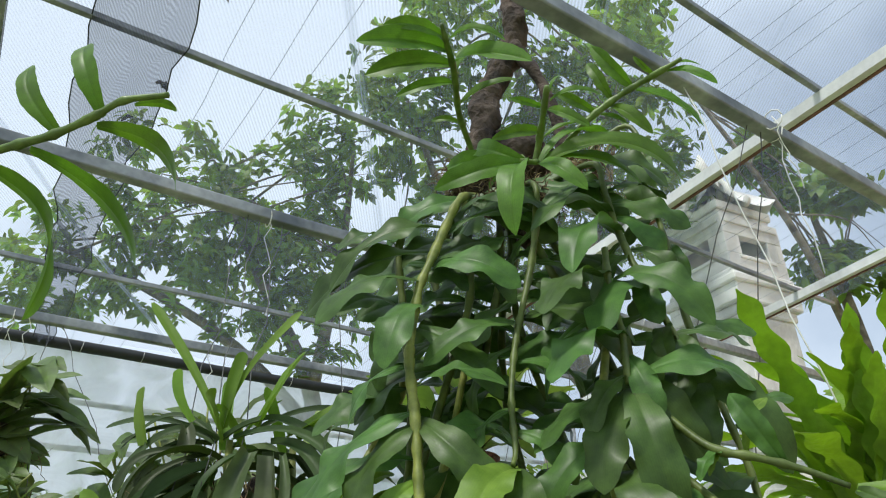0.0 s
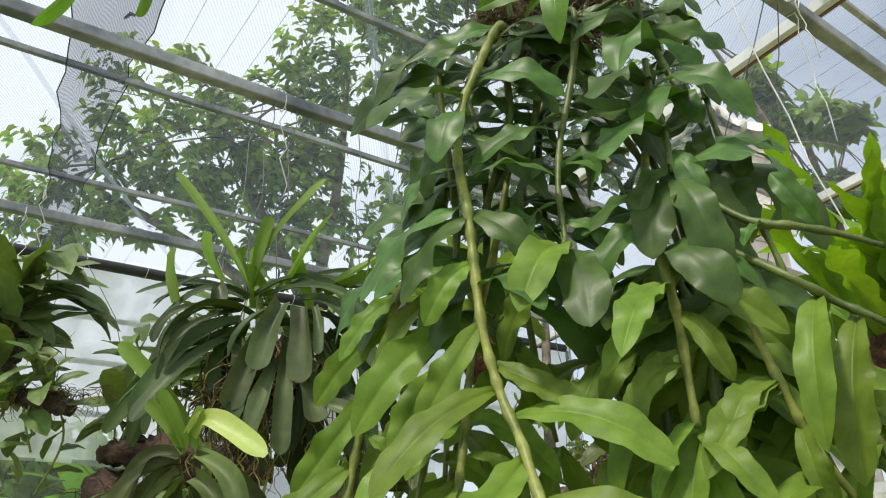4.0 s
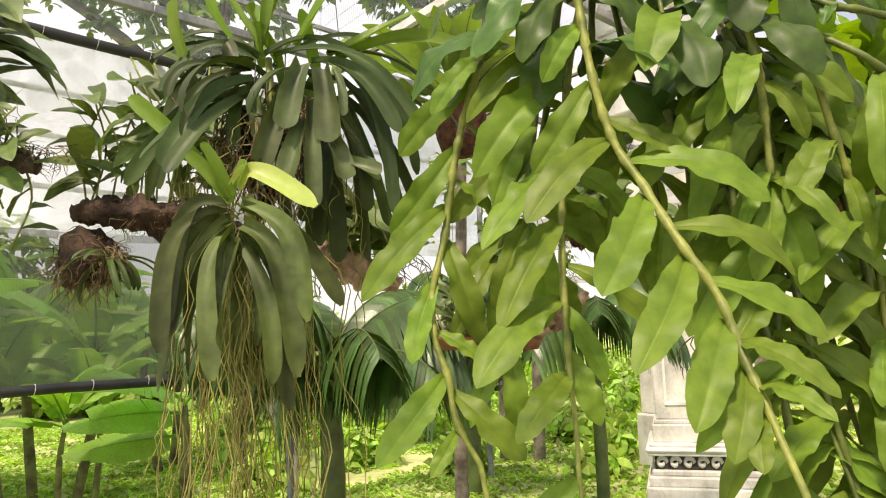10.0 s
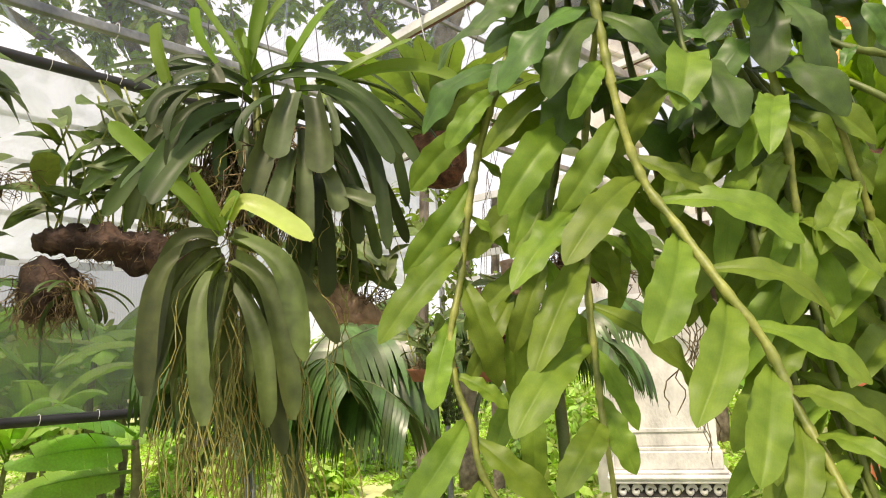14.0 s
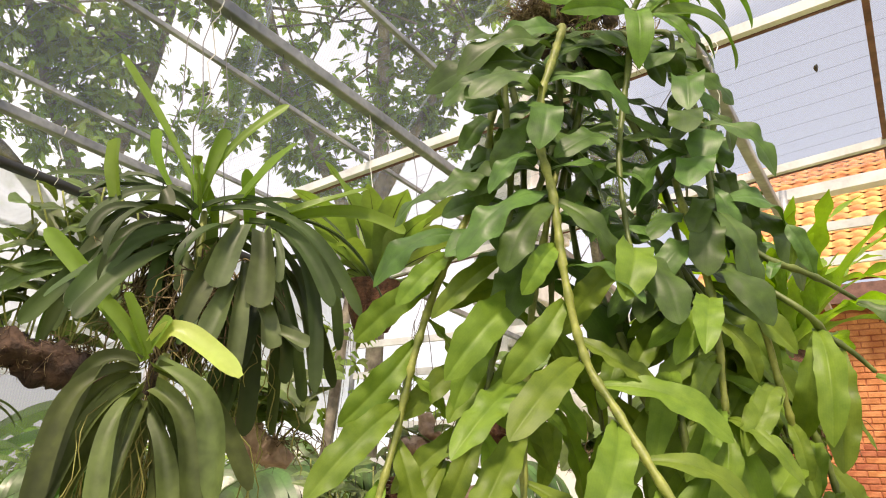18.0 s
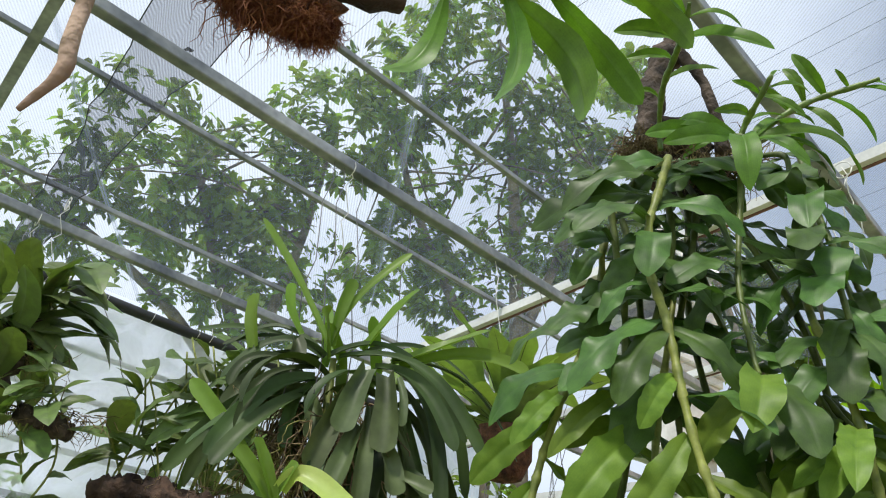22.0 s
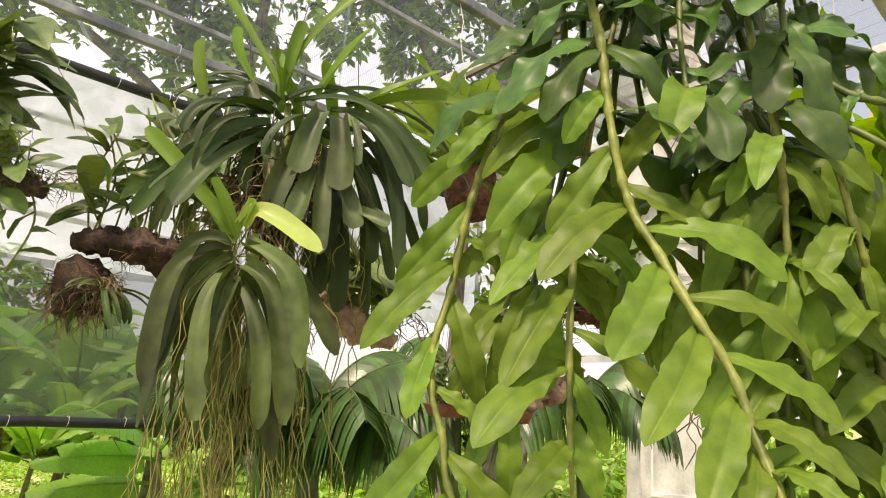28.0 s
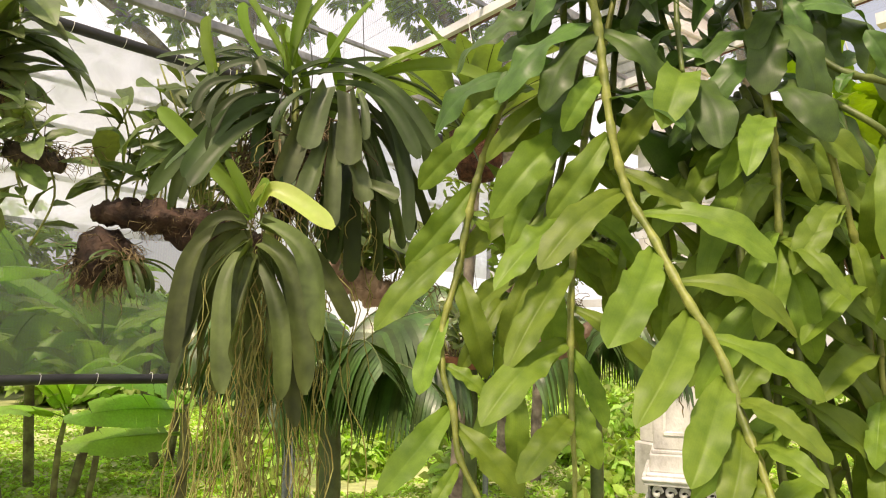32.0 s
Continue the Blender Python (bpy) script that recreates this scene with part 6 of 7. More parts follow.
driftwood((0.5, 2.14, 1.62), [(-0.08, 0, 0), (0.0, 0.01, 0.0), (0.08, 0, 0.01)], [0.05, 0.065, 0.05], "dark root-bound mount with a leafy little orchid", 174, 10, COIR, 160, 0.13, (0.05, 0.2))
wire(hall(1.64, 0.81, 2.83), (0.5, 2.14, 1.68))
p6 = driftwood((0.72, 1.9, 1.52), [(-0.08, 0, 0), (0.0, 0.01, 0.0), (0.1, 0, 0.01)], [0.03, 0.04, 0.03], "small mount with thin orchid shoots and hanging roots", 175, 9, WOOD, 80, 0.13, (0.04, 0.14))
for bit in hanging_roots(14, (0, 0, -0.02), (0.04, 0.03), (0.25, 0.45), 0.0018, random.Random(177)):
    part("aerial_root", mesh("aerial_root", *bit), DARKROOT, p6)
wire(hall(1.7, 0.81, 2.83), (0.72, 1.9, 1.56))

# ---- the mount close overhead ----
near = thing("driftwood_mount", (-0.65, 0.61, 2.02), "dark driftwood with a ball of rusty moss and dangling leaves", "driftwood", "driftwood mounts")
part("branch", mesh("branch", *wood([(-0.42, -0.03, -0.045), (-0.25, -0.01, -0.03), (-0.08, 0.0, 0.005), (0.06, 0.0, 0.025), (0.16, 0.02, 0.035)], [0.022, 0.028, 0.033, 0.03, 0.016], random.Random(95), 16, 12, 0.4)), DARKWOOD, near)
mossy = random.Random(96)
part("moss_core", mesh("moss_core", *lump((0.03, 0.02, -0.018), (0.06, 0.03, 0.022), mossy, 18, 12, 0.3)), COIR, near, "matted dark core of the moss")
stuff("moss", mesh("moss", *join([fibres(4200, (0.01, 0.02, -0.015), (0.055, 0.032, 0.02), 0.024, 0.00045, mossy, 0.5), fibres(1900, (0.06, 0.02, -0.03), (0.035, 0.024, 0.022), 0.03, 0.00045, mossy, 0.6), fibres(60, (0.0, 0.02, -0.03), (0.07, 0.02, 0.02), 0.06, 0.0007, mossy, 1.4)])), MOSS, near, "ball of rusty orange moss")
part("root", mesh("root", *wood([(-0.1, -0.12, 0.03), (-0.09, -0.14, -0.1), (-0.075, -0.15, -0.26), (-0.07, -0.15, -0.3), (-0.085, -0.15, -0.34)], [0.0055, 0.006, 0.006, 0.006, 0.002], random.Random(97), 8)), PALEWOOD, near, "single pale brown root")
cane(near, [(-0.448, 0.520, 1.961), (-0.396, 0.510, 1.970), (-0.354, 0.500, 1.975), (-0.317, 0.490, 1.978), (-0.280, 0.480, 1.989), (-0.257, 0.475, 2.000), (-0.218, 0.470, 2.001)],
     [(3.0, -0.363, 0.49, 2.058), (4.0, -0.312, 0.48, 2.072), (3.8, -0.211, 0.482, 1.919), (2.1, -0.248, 0.519, 1.87), (1.0, -0.315, 0.498, 1.817), (1.1, -0.402, 0.509, 1.819), (0.0, -0.5, 0.52, 1.848), (5.0, -0.218, 0.475, 1.993)], 99, 0.0045, "near")
wire(hall(-0.35, 0.81, 2.82), (-0.62, 0.6, 2.06))


# ---- palms, bananas, trees ----
def palm_frond(length, leaflets, ll, rise, fall, rng):
    pts = []
    y = z = 0.0
    n = 14
    for i in range(n):
        a = radians(rise - fall * (i / (n - 1)) ** 1.2)
        pts.append(np.array((0, y, z)))
        y += math.cos(a) * length / n
        z += math.sin(a) * length / n
    rachis = tube(pts, [0.012 * (1 - 0.8 * i / n) for i in range(n)], 5)
    bits = []
    for i in range(leaflets):
        t = 0.2 + 0.79 * i / leaflets
        k = t * (n - 1)
        a = int(k)
        p = pts[a] * (1 - k + a) + pts[min(n - 1, a + 1)] * (k - a)
        d = pts[min(n - 1, a + 1)] - pts[max(0, a - 1)]
        d = d / np.linalg.norm(d)
        for sd in (-1, 1):
            w = np.array((sd * 0.8, 0.55 * d[1], 0.55 * d[2] + 0.15))
            w /= np.linalg.norm(w)
            ln = ll * (0.6 + 0.4 * math.sin(math.pi * t)) * rng.uniform(0.9, 1.1)
            vs, fs = [], []
            q, ww = p.copy(), w.copy()
            for s in range(5):
                hw = 0.019 * (1, 1.25, 1.1, 0.8, 0.12)[s]
                vs += [q - d * hw, q + d * hw]
                ww = ww + np.array((0, 0, -0.62))
                ww /= np.linalg.norm(ww)
                q = q + ww * ln / 4
            for s in range(4):
                fs.append((2 * s, 2 * s + 1, 2 * s + 3, 2 * s + 2))
            bits.append((vs, fs))
    return rachis, join(bits)


PALM_FRONDS = []
pr = random.Random(111)
for i in range(5):
    r, b = palm_frond(pr.uniform(1.0, 1.3), 25, pr.uniform(0.5, 0.66), pr.uniform(25, 68), pr.uniform(80, 120), pr)
    rm, bm2 = mesh("rachis", *r), mesh("leaflets", *b)
    rm.materials.append(PALM_STEM)
    bm2.materials.append(PALM)
    PALM_FRONDS.append((rm, bm2))


def palm(at, height, n, seed, label="small palm with a smooth green trunk and drooping fronds", size=1.0, r=0.065):
    rng = random.Random(seed)
    t = thing("palm", at, label, "palm", "palms")
    pts = [(0, 0, -0.45), (0.01, 0, height * 0.4), (0, 0.02, height * 0.8), (0, 0, height)]
    sp, run = spline(pts, 8)
    part("trunk", mesh("trunk", *tube(sp, [r * (1.1 - 0.25 * s / 3) * (1.05 if i % 4 == 0 else 1) for i, s in enumerate(run)], 12)), PALM_STEM, t)
    for i in range(n):
        rm, lm = PALM_FRONDS[rng.randrange(5)]
        fr = part("frond", rm, None, t, m=pose(0, 0, height - 0.03, rng.uniform(-8, 8), 0, i * 137.5 + rng.uniform(-20, 20)) @ Matrix.Scale(size * rng.uniform(0.8, 1.1), 4))
        part("blade", lm, None, fr)
    return t


fan = palm(hall(2.5, 4.1, 0), 1.05, 14, 112, size=1.05, r=0.075)
for k, (rz, sc, rx) in enumerate(((-58, 0.95, 12), (-38, 1.0, 0), (-80, 0.9, 8), (-50, 0.8, 25), (130, 1.0, 5), (100, 0.95, 0))):
    rm, lm2 = PALM_FRONDS[k % 5]
    fr = part("frond", rm, None, fan, m=pose(0, 0, 1.04, rx, 0, rz) @ Matrix.Scale(sc, 4))
    part("blade", lm2, None, fr)
palm(hall(3.9, 3.0, 0), 1.35, 10, 113, size=0.9, r=0.042)
nut_palm = palm(hall(4.7, 4.9, 0), 1.5, 10, 114, size=0.8)
nr = random.Random(115)
for side in (0.16, -0.1):
    bits = []
    for _ in range(26):
        p = Vector((side * 0.4, -0.02, 1.16))
        way = Vector((side * nr.uniform(1, 5), nr.uniform(-0.5, 0.3), 0.1))
        line = [p]
        for k in range(7):
            way = (way + Vector((nr.gauss(0, 0.15), nr.gauss(0, 0.15), -0.55))).normalized()
            p = p + way * 0.065
            line.append(p)
            if k > 1:
                bits += [lump(p + Vector((nr.uniform(-0.02, 0.02), nr.uniform(-0.02, 0.02), 0)), (0.012, 0.012, 0.016), nr, 6, 4, 0.1) for _j in range(2)]
        bits.append(tube(line, 0.003, 4))
    stuff("fruit_cluster", mesh("fruit_cluster", *join(bits)), PALM_STEM, nut_palm, "hanging strands of small green nuts")


def banana_leaf(length, width, rise, fall, rng, n=15):
    """A broad blade torn into strips on both sides of its midrib."""
    mid, way = [], []
    y = z = 0.0
    for i in range(n + 1):
        a = radians(rise - fall * (i / n) ** 1.4)
        mid.append(Vector((0, y, z)))
        way.append(Vector((0, -math.sin(a), math.cos(a))))
        y += math.cos(a) * length / n
        z += math.sin(a) * length / n
    bits = [tube(mid, [0.016 * (1.1 - i / n) for i in range(n + 1)], 5)]
    for sd in (-1, 1):
        droop = rng.uniform(5, 25)
        for i in range(2, n):
            if rng.random() < 0.14:
                droop = rng.uniform(0, 40)
            v = []
            lag, cut = rng.uniform(-4, 4), rng.uniform(0.9, 1.03)
            for k in (i, i + 1):
                t = (k - 2) / (n - 2)
                w = cut * width * 0.5 * max(0.05, math.sin(math.pi * min(1, 0.12 + 0.88 * t) ** 0.8)) ** 0.6
                for q in (0, 0.5, 1):
                    d = radians((droop + lag) * (0.4 + 0.6 * q))
                    v.append(mid[k] + Vector((sd * math.cos(d), 0, 0)) * w * q - way[k] * (math.sin(d) * w * q - 0.004) + Vector((0, 0.12 * w * q, 0)))
            bits.append((v, [(0, 1, 4, 3), (1, 2, 5, 4)]))
    return join(bits)


BANANA_LEAVES = []
for i in range(7):
    me = mesh("banana_leaf", *banana_leaf(pr.uniform(1.5, 2.1), pr.uniform(0.42, 0.56), pr.uniform(18, 74), pr.uniform(40, 110), pr))
    me.materials.append(BANANA)
    BANANA_LEAVES.append(me)


def banana(at, h, n, seed, size=1.0):
    rng = random.Random(seed)
    t = thing("banana_plant", at, "banana plant with broad torn green leaves", "banana plant", "banana plants")
    part("stem", mesh("stem", *wood([(rng.uniform(-0.2, 0.2), rng.uniform(-0.15, 0.15), -0.45), (rng.uniform(-0.06, 0.06), 0, h * 0.45), (0, 0.02, h)], [0.055 * size, 0.05 * size, 0.03 * size], rng, 12, 8, 0.1)), BANANA_STEM, t)
    for i in range(n):
        part("leaf", BANANA_LEAVES[rng.randrange(7)], None, t, m=pose(0, 0, h * rng.uniform(0.85, 1), 0, rng.uniform(-10, 10), i * 137.5 + rng.uniform(-20, 20)) @ Matrix.Scale(size * rng.uniform(0.75, 1.1), 4))


bnr = random.Random(121)
for i, (u, v, h, k) in enumerate(((0.7, 6.5, 0.6, 0.6), (2.4, 7.9, 1.3, 0.9), (3.4, 9.0, 1.5, 1.0), (2.0, 8.8, 1.6, 1.0), (0.6, 8.6, 1.5, 1.0), (-0.4, 6.8, 0.9, 0.9), (1.5, 7.9, 0.9, 0.95), (0.3, 7.6, 1.2, 1), (1.2, 9.2, 1.2, 1.1), (1.75, 6.7, 0.75, 0.5), (2.15, 7.2, 0.8, 0.55), (-1.2, 8.5, 1.2, 1.1), (3.9, 9.4, 0.9, 1))):
    banana(hall(u, v, 0), h, bnr.choice((7, 8, 9)), 122 + i, k)


low = thing("banana_plant", hall(2.42, 6.0, 0), "young banana plant with two broad level leaves", "banana plant", "banana plants")
part("stem", mesh("stem", *wood([(0, 0, -0.4), (0.02, 0, 0.4), (0, 0.02, 0.8)], [0.05, 0.045, 0.03], random.Random(5), 10, 6, 0.15)), BANANA_STEM, low, "stem in dry brown sheaths")
for k, (ln, wd, rise, fall, z, rz) in enumerate(((0.95, 0.34, 14, 40, 0.74, 128), (0.9, 0.36, 4, 22, 0.56, 121), (1.0, 0.36, 34, 62, 0.84, 132), (0.8, 0.3, 60, 60, 0.8, -60), (0.7, 0.28, 35, 60, 0.7, 20))):
    me = mesh("banana_leaf", *banana_leaf(ln, wd, rise, fall, random.Random(60 + k)))
    part("leaf", me, BANANA, low, m=pose(0, 0, z, 0, (-48, -38, -20, 20, 0)[k], rz))


def leaf_cloud(n_twigs, boxes, rng, size=(0.13, 0.22), per=(7, 12)):
    """Whorls of leaves at the ends of twigs."""
    verts, faces = [], []
    for _ in range(n_twigs):
        c, s = boxes[rng.randrange(len(boxes))]
        d = Vector((rng.gauss(0, 1), rng.gauss(0, 1), rng.gauss(0, 1)))
        d = d.normalized() * rng.uniform(0.35, 1.0) ** 0.5
        p = Vector((c[0] + d.x * s[0], c[1] + d.y * s[1], c[2] + d.z * s[2]))
        ax = (Vector((d.x, d.y, abs(d.z) + 0.3)) + Vector((rng.gauss(0, 0.5), rng.gauss(0, 0.5), rng.gauss(0, 0.3)))).normalized()
        e1 = ax.orthogonal().normalized()
        e2 = ax.cross(e1)
        for k in range(rng.randint(*per)):
            a = k * 2.4 + rng.uniform(-0.3, 0.3)
            ln = rng.uniform(*size)
            out = (e1 * math.cos(a) + e2 * math.sin(a) + ax * rng.uniform(-0.3, 0.7)).normalized()
            out = (out + Vector((0, 0, -0.35))).normalized()
            side = out.cross(ax).normalized() * ln * rng.uniform(0.18, 0.25)
            b = p + ax * rng.uniform(-0.12, 0.06)
            nrm = side.cross(out).normalized() * ln * 0.06
            q = len(verts)
            tip = b + out * ln + Vector((0, 0, -0.1 * ln))
            verts += [b, b + out * ln * 0.3 + side * 0.85 + nrm, b + out * ln * 0.3 - side * 0.85 + nrm, b + out * ln * 0.68 + side * 0.9 + nrm, b + out * ln * 0.68 - side * 0.9 + nrm, tip]
            faces += [(q, q + 1, q + 2), (q + 1, q + 3, q + 4, q + 2), (q + 3, q + 5, q + 4)]
    return verts, faces


def tree(at, limbs, boxes, twigs, seed, label, size=(0.13, 0.22)):
    rng = random.Random(seed)
    t = thing("tree", at, label, "tree", "trees")
    o = Vector(at)
    for i, (pts, rad) in enumerate(limbs):
        part("trunk" if i == 0 else "limb", mesh("limb", *wood(local(pts, o), rad, rng, 9, 6, 0.12)), BARK, t)
    fine = []
    for _ in range(24):
        c, s = boxes[rng.randrange(len(boxes))]
        lp, lrad = limbs[rng.randrange(len(limbs))]
        a = Vector(lp[-1]).lerp(Vector(lp[-2]), rng.random())
        d = Vector((rng.gauss(0, 1), rng.gauss(0, 1), rng.gauss(0, 1))).normalized() * 0.8
        b = Vector((c[0] + d.x * s[0], c[1] + d.y * s[1], c[2] + d.z * s[2]))
        if (b - a).length < 4:
            fine.append(tube(local(spline([a, a.lerp(b, 0.5) + Vector((rng.uniform(-0.2, 0.2), rng.uniform(-0.2, 0.2), 0.15)), b], 4)[0], o), [0.022, 0.02, 0.018, 0.016, 0.014, 0.012, 0.01, 0.007, 0.004], 4))
    part("twigs", mesh("twigs", *join(fine)), BARK, t)
    v, f = leaf_cloud(twigs, boxes, rng, size)
    tagged(part("crown", mesh("crown", local(v, o), f, False), TREE_LEAF, t), kind="stuff")


CROWN = [(-4.2, 7.5, 5.5), (-2.9, 7.6, 6.2), (-3.2, 7.2, 6.6), (-1.9, 7.7, 6.5), (-1.0, 7.3, 7.2), (-2.3, 8.2, 5.5), (-1.6, 8.2, 5.8), (-4.5, 7.2, 5.4), (-3.2, 7.7, 5.6), (-1.5, 8.4, 5.2)]
CROWN_TALL = [(0.2, 7.5, 6.9), (0.3, 6.6, 8.0), (1.1, 6.8, 7.5), (1.8, 6.8, 7.3), (1.7, 7.6, 6.4), (2.1, 6.4, 7.6), (0.0, 8.1, 5.9), (0.2, 8.1, 5.9), (1.6, 7.8, 6.1), (2.5, 7.4, 6.2), (1.1, 8.2, 5.5), (-0.9, 7.4, 7.1), (-0.2, 6.9, 7.8), (2.5, 7.2, 6.9), (0.8, 6.5, 8.6), (0.4, 6.8, 9.4)]
tree((-1.2, 9.6, 0), [
    ([(-1.2, 9.6, -0.5), (-1.3, 9.4, 2.2), (-1.6, 8.9, 4.3), (-2.2, 8.2, 5.6), (-2.7, 7.6, 6.8)], [0.13, 0.12, 0.1, 0.07, 0.03]),
    ([(-1.5, 9.0, 3.8), (-2.5, 8.5, 4.8), (-3.6, 7.8, 5.4), (-4.5, 7.3, 5.7)], [0.09, 0.07, 0.05, 0.02]),
    ([(-1.6, 8.9, 4.3), (-1.2, 8.2, 5.8), (-1.0, 7.6, 7.2)], [0.09, 0.06, 0.02])],
    [(c, (0.95, 0.8, 0.75)) for c in CROWN], 680, 131, "broad-leaved tree spreading over the side of the net house", (0.12, 0.2))
tree((1.9, 8.6, 0), [
    ([(1.9, 8.6, -0.5), (1.85, 8.3, 2.5), (1.6, 7.8, 4.8), (1.3, 7.2, 6.8), (0.9, 6.7, 8.6)], [0.13, 0.11, 0.09, 0.07, 0.03]),
    ([(1.7, 8.0, 4.0), (0.9, 8.0, 5.2), (0.1, 7.7, 6.6), (-0.3, 7.2, 7.6)], [0.08, 0.07, 0.05, 0.02]),
    ([(1.6, 7.8, 4.8), (2.1, 7.3, 6.3), (2.3, 6.8, 7.6)], [0.08, 0.05, 0.02])],
    [(c, (0.85, 0.75, 0.75)) for c in CROWN_TALL], 860, 133, "tall broad-leaved tree behind the roof net", (0.12, 0.2))
tree((6.4, 10.2, 0), [
    ([(6.4, 10.2, -0.5), (6.3, 10.0, 3), (6.0, 9.6, 5.4), (5.5, 9.1, 7.4)], [0.17, 0.14, 0.09, 0.03]),
    ([(6.1, 9.8, 4.6), (5.0, 8.8, 6.6), (3.4, 8.2, 9.4)], [0.07, 0.05, 0.02])],
    [((5.4, 9.0, 7.4), (0.55, 0.5, 0.4)), ((4.9, 9.0, 7.9), (0.4, 0.4, 0.35)), ((5.9, 8.9, 7.1), (0.5, 0.5, 0.3)), ((6.1, 9.3, 6.1), (0.7, 0.6, 0.35)), ((3.1, 8.1, 10.0), (0.6, 0.6, 0.6)), ((5.7, 9.5, 6.2), (0.5, 0.5, 0.35))],
    150, 132, "broad-leaved tree behind the shrine pillar", (0.2, 0.32))
for i, (u, v, r) in enumerate(((4.1, 4.5, 0.06), (6.6, 5.6, 0.07))):
    tr = thing("young_tree", hall(u, v, 0), "slender pale tree with a thin leafy crown", "tree", "trees")
    part("trunk", mesh("trunk", *wood([(0, 0, -0.45), (0.03, 0, 1.0), (0.1, 0.03, 2.2), (0.16, 0.05, 3.3)], [r, r * 0.9, r * 0.8, r * 0.6], random.Random(140 + i), 12, 8, 0.12)), BARK, tr)
    lv, lff = leaf_cloud(26, [((0.1, 0.03, 2.3), (0.45, 0.45, 0.8))], random.Random(150 + i), (0.08, 0.14))
    tagged(part("leaves", mesh("leaves", lv, lff, False), TREE_LEAF, tr), kind="stuff")

# ---- ground plants ----
def ground_cover(n, rng, area, size):
    verts, faces = [], []
    for _ in range(n):
        u, v = rng.uniform(*area[0]), rng.uniform(*area[1])
        if math.hypot(u, v) < 3.6 or noise.noise(Vector((u * 0.5, v * 0.5, 7))) < -0.3:
            continue
        x, y, _z = hall(u, v, 0)
        z = ground_height(x, y)
        for k in range(rng.randint(4, 8)):
            a = rng.uniform(0, 6.28)
            ln = rng.uniform(*size)
            o = Vector((math.cos(a), math.sin(a), rng.uniform(0.5, 1.8))).normalized()
            s = Vector((-math.sin(a), math.cos(a), 0)) * ln * rng.uniform(0.12, 0.24)
            b = Vector((x + rng.uniform(-0.08, 0.08), y + rng.uniform(-0.08, 0.08), z - 0.01))
            m = b + o * ln * 0.6
            q = len(verts)
            verts += [b, m + s, m - s, m + (o + Vector((0, 0, -0.8))).normalized() * ln * 0.5]
            faces += [(q, q + 1, q + 3), (q, q + 3, q + 2)]
    return verts, faces


for i, (u, v, r, z) in enumerate(((5.2, 7.2, 0.5, 0.3), (6.8, 8.2, 0.7, 0.45), (8.0, 6.0, 0.45, 0.3), (4.6, 8.6, 0.6, 0.4), (9.0, 8.8, 0.8, 0.6), (7.2, 10.4, 0.9, 0.6), (9.5, 4.8, 0.5, 0.4), (5.6, 5.9, 0.3, 0.25), (3.6, 6.6, 0.35, 0.25), (10.5, 6.8, 0.7, 0.5), (7.6, 5.0, 0.35, 0.25), (5.9, 10.8, 0.8, 0.6), (12, 7, 0.9, 0.8), (14, 4.5, 1.0, 0.9), (13, 9.5, 1.1, 0.9), (16, 7, 1.2, 1.1), (11.5, 5.2, 0.7, 0.5), (17, 10, 1.3, 1.1), (15, 12, 1.2, 1.0), (6.3, 4.6, 0.3, 0.2), (7.1, 2.9, 0.3, 0.22))):
    p = Vector(hall(u, v, 0))
    p.z = ground_height(p.x, p.y)
    bush = thing("garden_plant", p, "low leafy green garden plant on the lawn", "plant", "garden plants")
    tagged(part("foliage", mesh("foliage", *leaf_cloud(int(150 * r), [((0, 0, z * 0.7), (r, r, z))], random.Random(400 + i), (0.1, 0.24), (5, 9)), False), GRASS, bush), kind="stuff")
tagged(part("weeds", mesh("weeds", *ground_cover(30000, random.Random(161), ((-2, 18), (0, 16)), (0.03, 0.11)), False), GRASS), "low weeds and grass on the lawn", "weeds", kind="stuff")
hedge_v, hedge_f = leaf_cloud(1500, [((x, y, 1.0), (2.2, 1.6, 1.7)) for x, y in [hall(a, b, 0)[:2] for a, b in ((7, 21), (6, 17), (10, 17), (14, 15))]], random.Random(162), (0.2, 0.4))
tagged(part("far_shrubs", mesh("far_shrubs", hedge_v, hedge_f, False), SHRUB), "far row of dense green shrubs", "shrubs", kind="stuff")
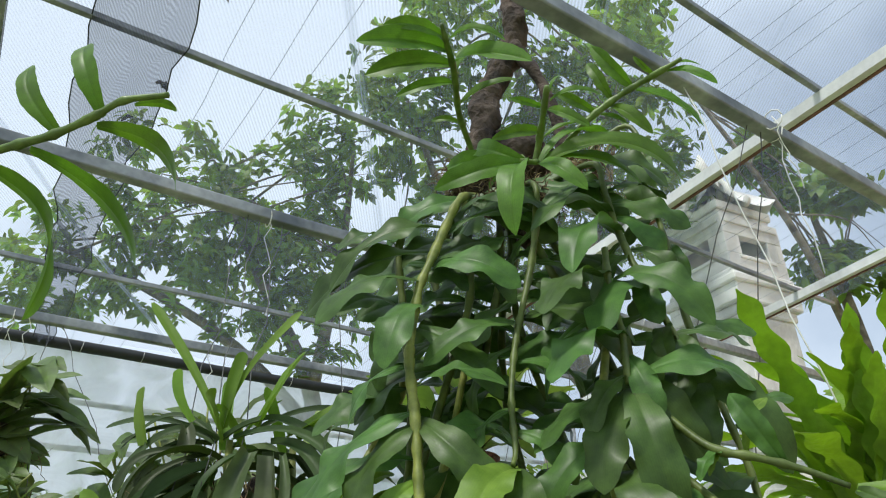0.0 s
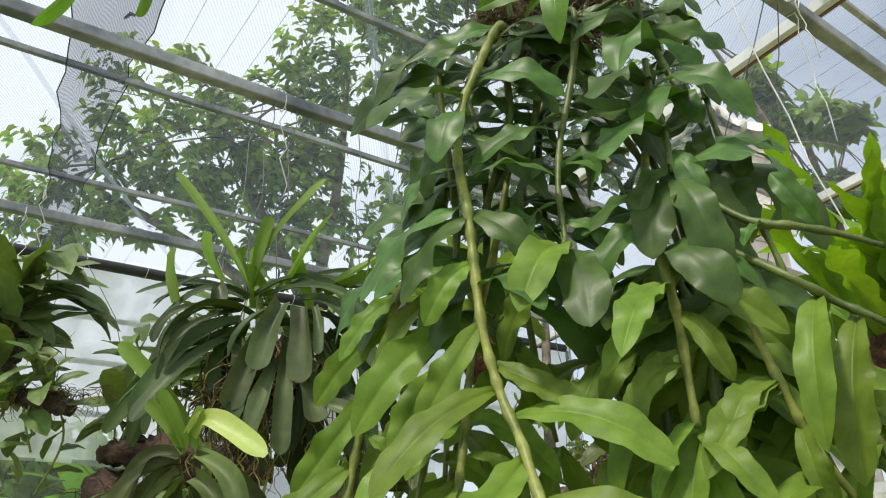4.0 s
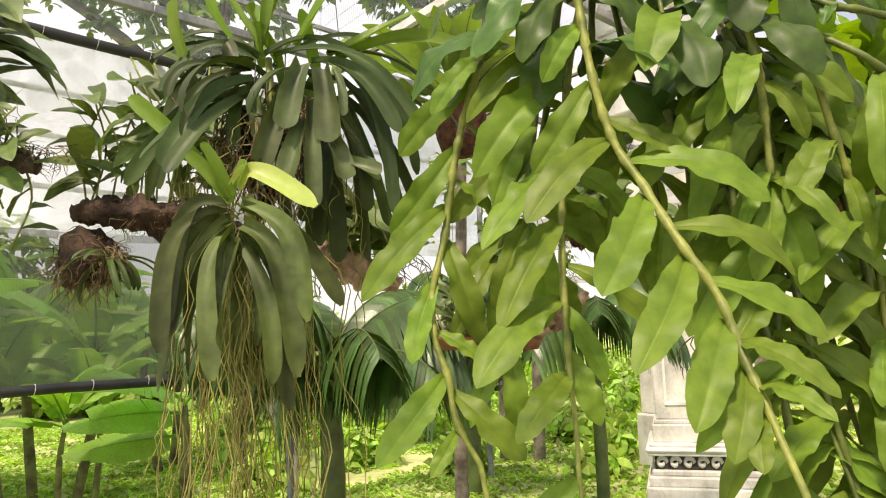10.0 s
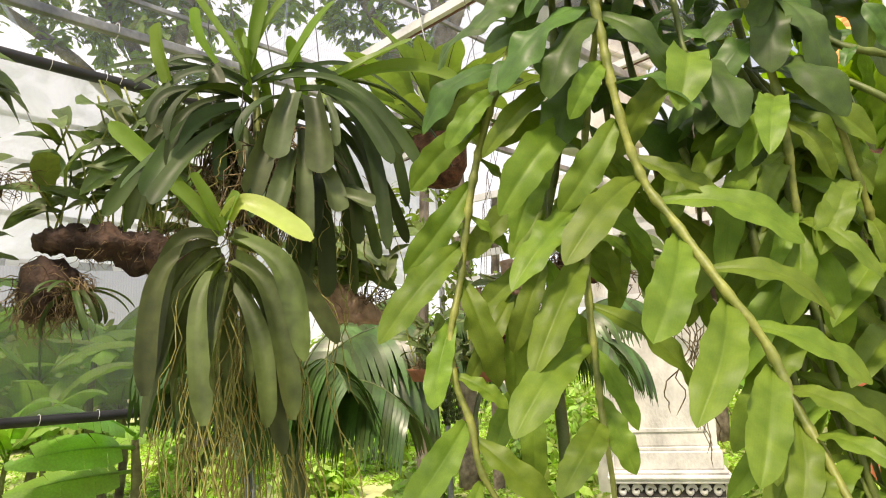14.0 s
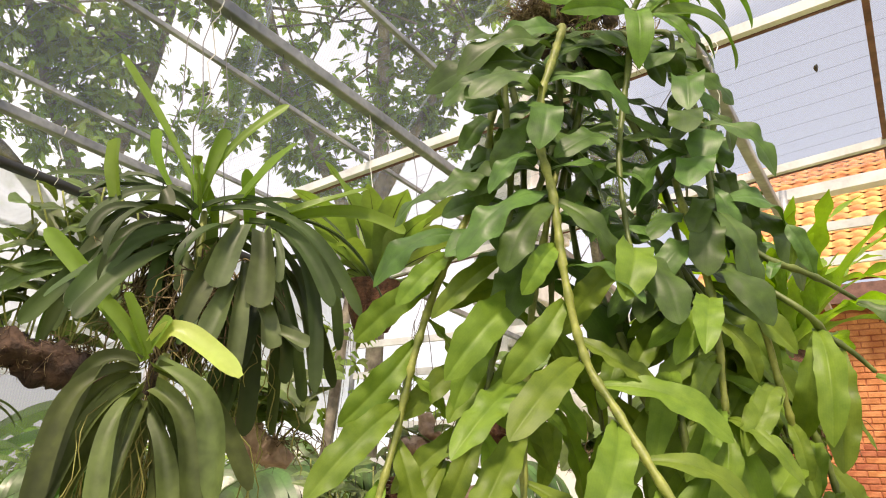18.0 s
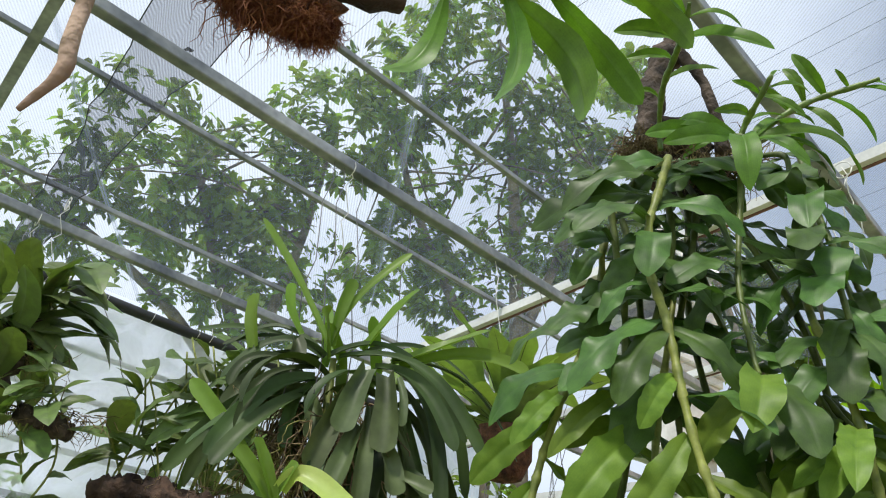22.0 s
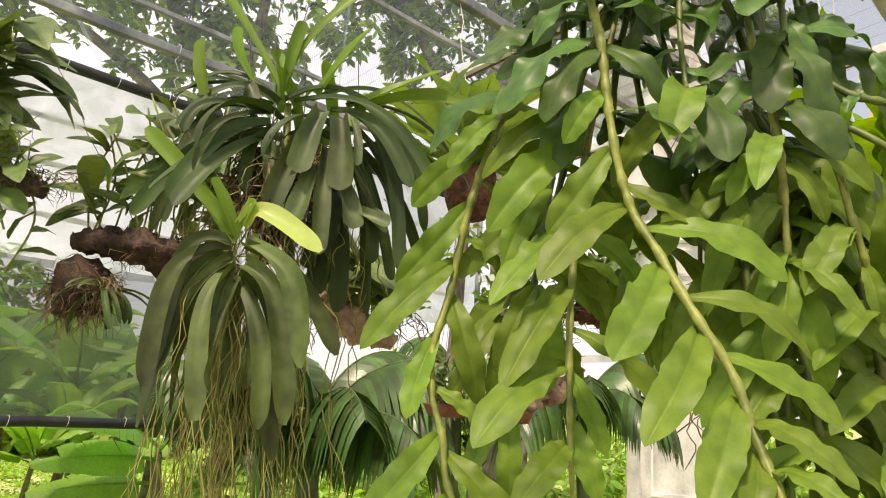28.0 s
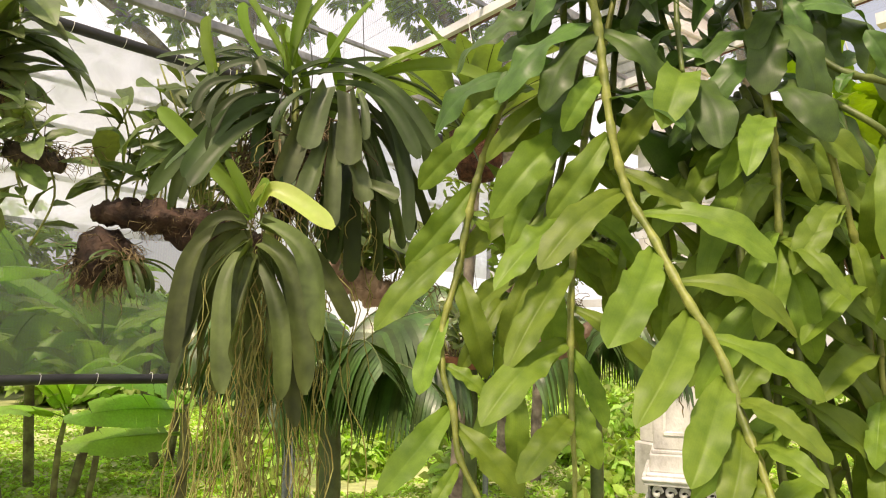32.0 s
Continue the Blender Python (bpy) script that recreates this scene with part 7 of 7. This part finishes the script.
wood_v, wood_f = leaf_cloud(2900, [((x, y, 2.3), (2.5, 2.0, 2.9)) for x, y in [hall(a, b, 0)[:2] for a, b in ((-9, 18), (-6, 20), (-3.5, 19), (-1, 21), (1.5, 20), (4, 21.5))]], random.Random(163), (0.25, 0.5))
tagged(part("far_thicket", mesh("far_thicket", wood_v, wood_f, False), SHRUB), "tall green thicket beyond the banana plants", "thicket", kind="stuff")


# ---- strings, and dry leaves caught on the net ----
for a, b in ((hall(0.75, 2.04, 2.86), hall(0.77, 2.04, 2.5)), (hall(0.16, 3.36, 2.85), hall(0.19, 3.36, 2.52)), (hall(1.77, 0.81, 2.86), hall(1.8, 0.8, 2.4)), (hall(1.7, 0.77, 2.85), hall(1.74, 0.76, 2.62)), (hall(1.66, 2.05, 2.88), hall(1.67, 2.05, 2.74)), (hall(0.2, 3.16, 2.87), hall(0.22, 3.2, 2.6)), (hall(1.01, 3.36, 2.87), hall(1.02, 3.34, 2.6)), (hall(2.6, 2.04, 2.88), hall(2.62, 2.04, 2.55))):
    wire(a, b, "string", STRING, 0.0018, "loose end of white string tied to a roof tube", 0.012)
    bow = Vector(a)
    knot_ring = [bow + Vector((0.028 * math.cos(q) * math.cos(AZ), -0.028 * math.cos(q) * math.sin(AZ), -0.012 + 0.03 * math.sin(q))) for q in [i * math.tau / 9 for i in range(10)]]
    tagged(part("string_loop", mesh("string_loop", *tube(knot_ring, 0.002, 5)), STRING), "white string knotted round a roof tube", "string", "string loops")
dr = random.Random(181)
for u, v in ((0.48, 2.74), (0.48, 2.12), (0.36, 3.03), (0.83, 3.93), (1.55, 3.19), (1.96, 3.76), (3.93, 0.6), (2.08, 2.03)):
    dead = mesh("fallen_leaf", *leaf_blade(dr.uniform(0.35, 0.5), 0.15, 0.5, 0.2, 0.4, dr, rows=9, twist=dr.uniform(-1, 1)))
    tagged(part("fallen_leaf", dead, DRY_LEAF, m=Matrix.Translation(hall(u, v, roof_z(v) + 0.045)) @ pose(0, 0, 0, dr.uniform(-20, 20), dr.uniform(-20, 20), dr.uniform(0, 360)) @ Matrix.Scale(dr.uniform(0.05, 0.09), 4)), "dry brown leaf caught on the shade net", "leaf", "fallen leaves")
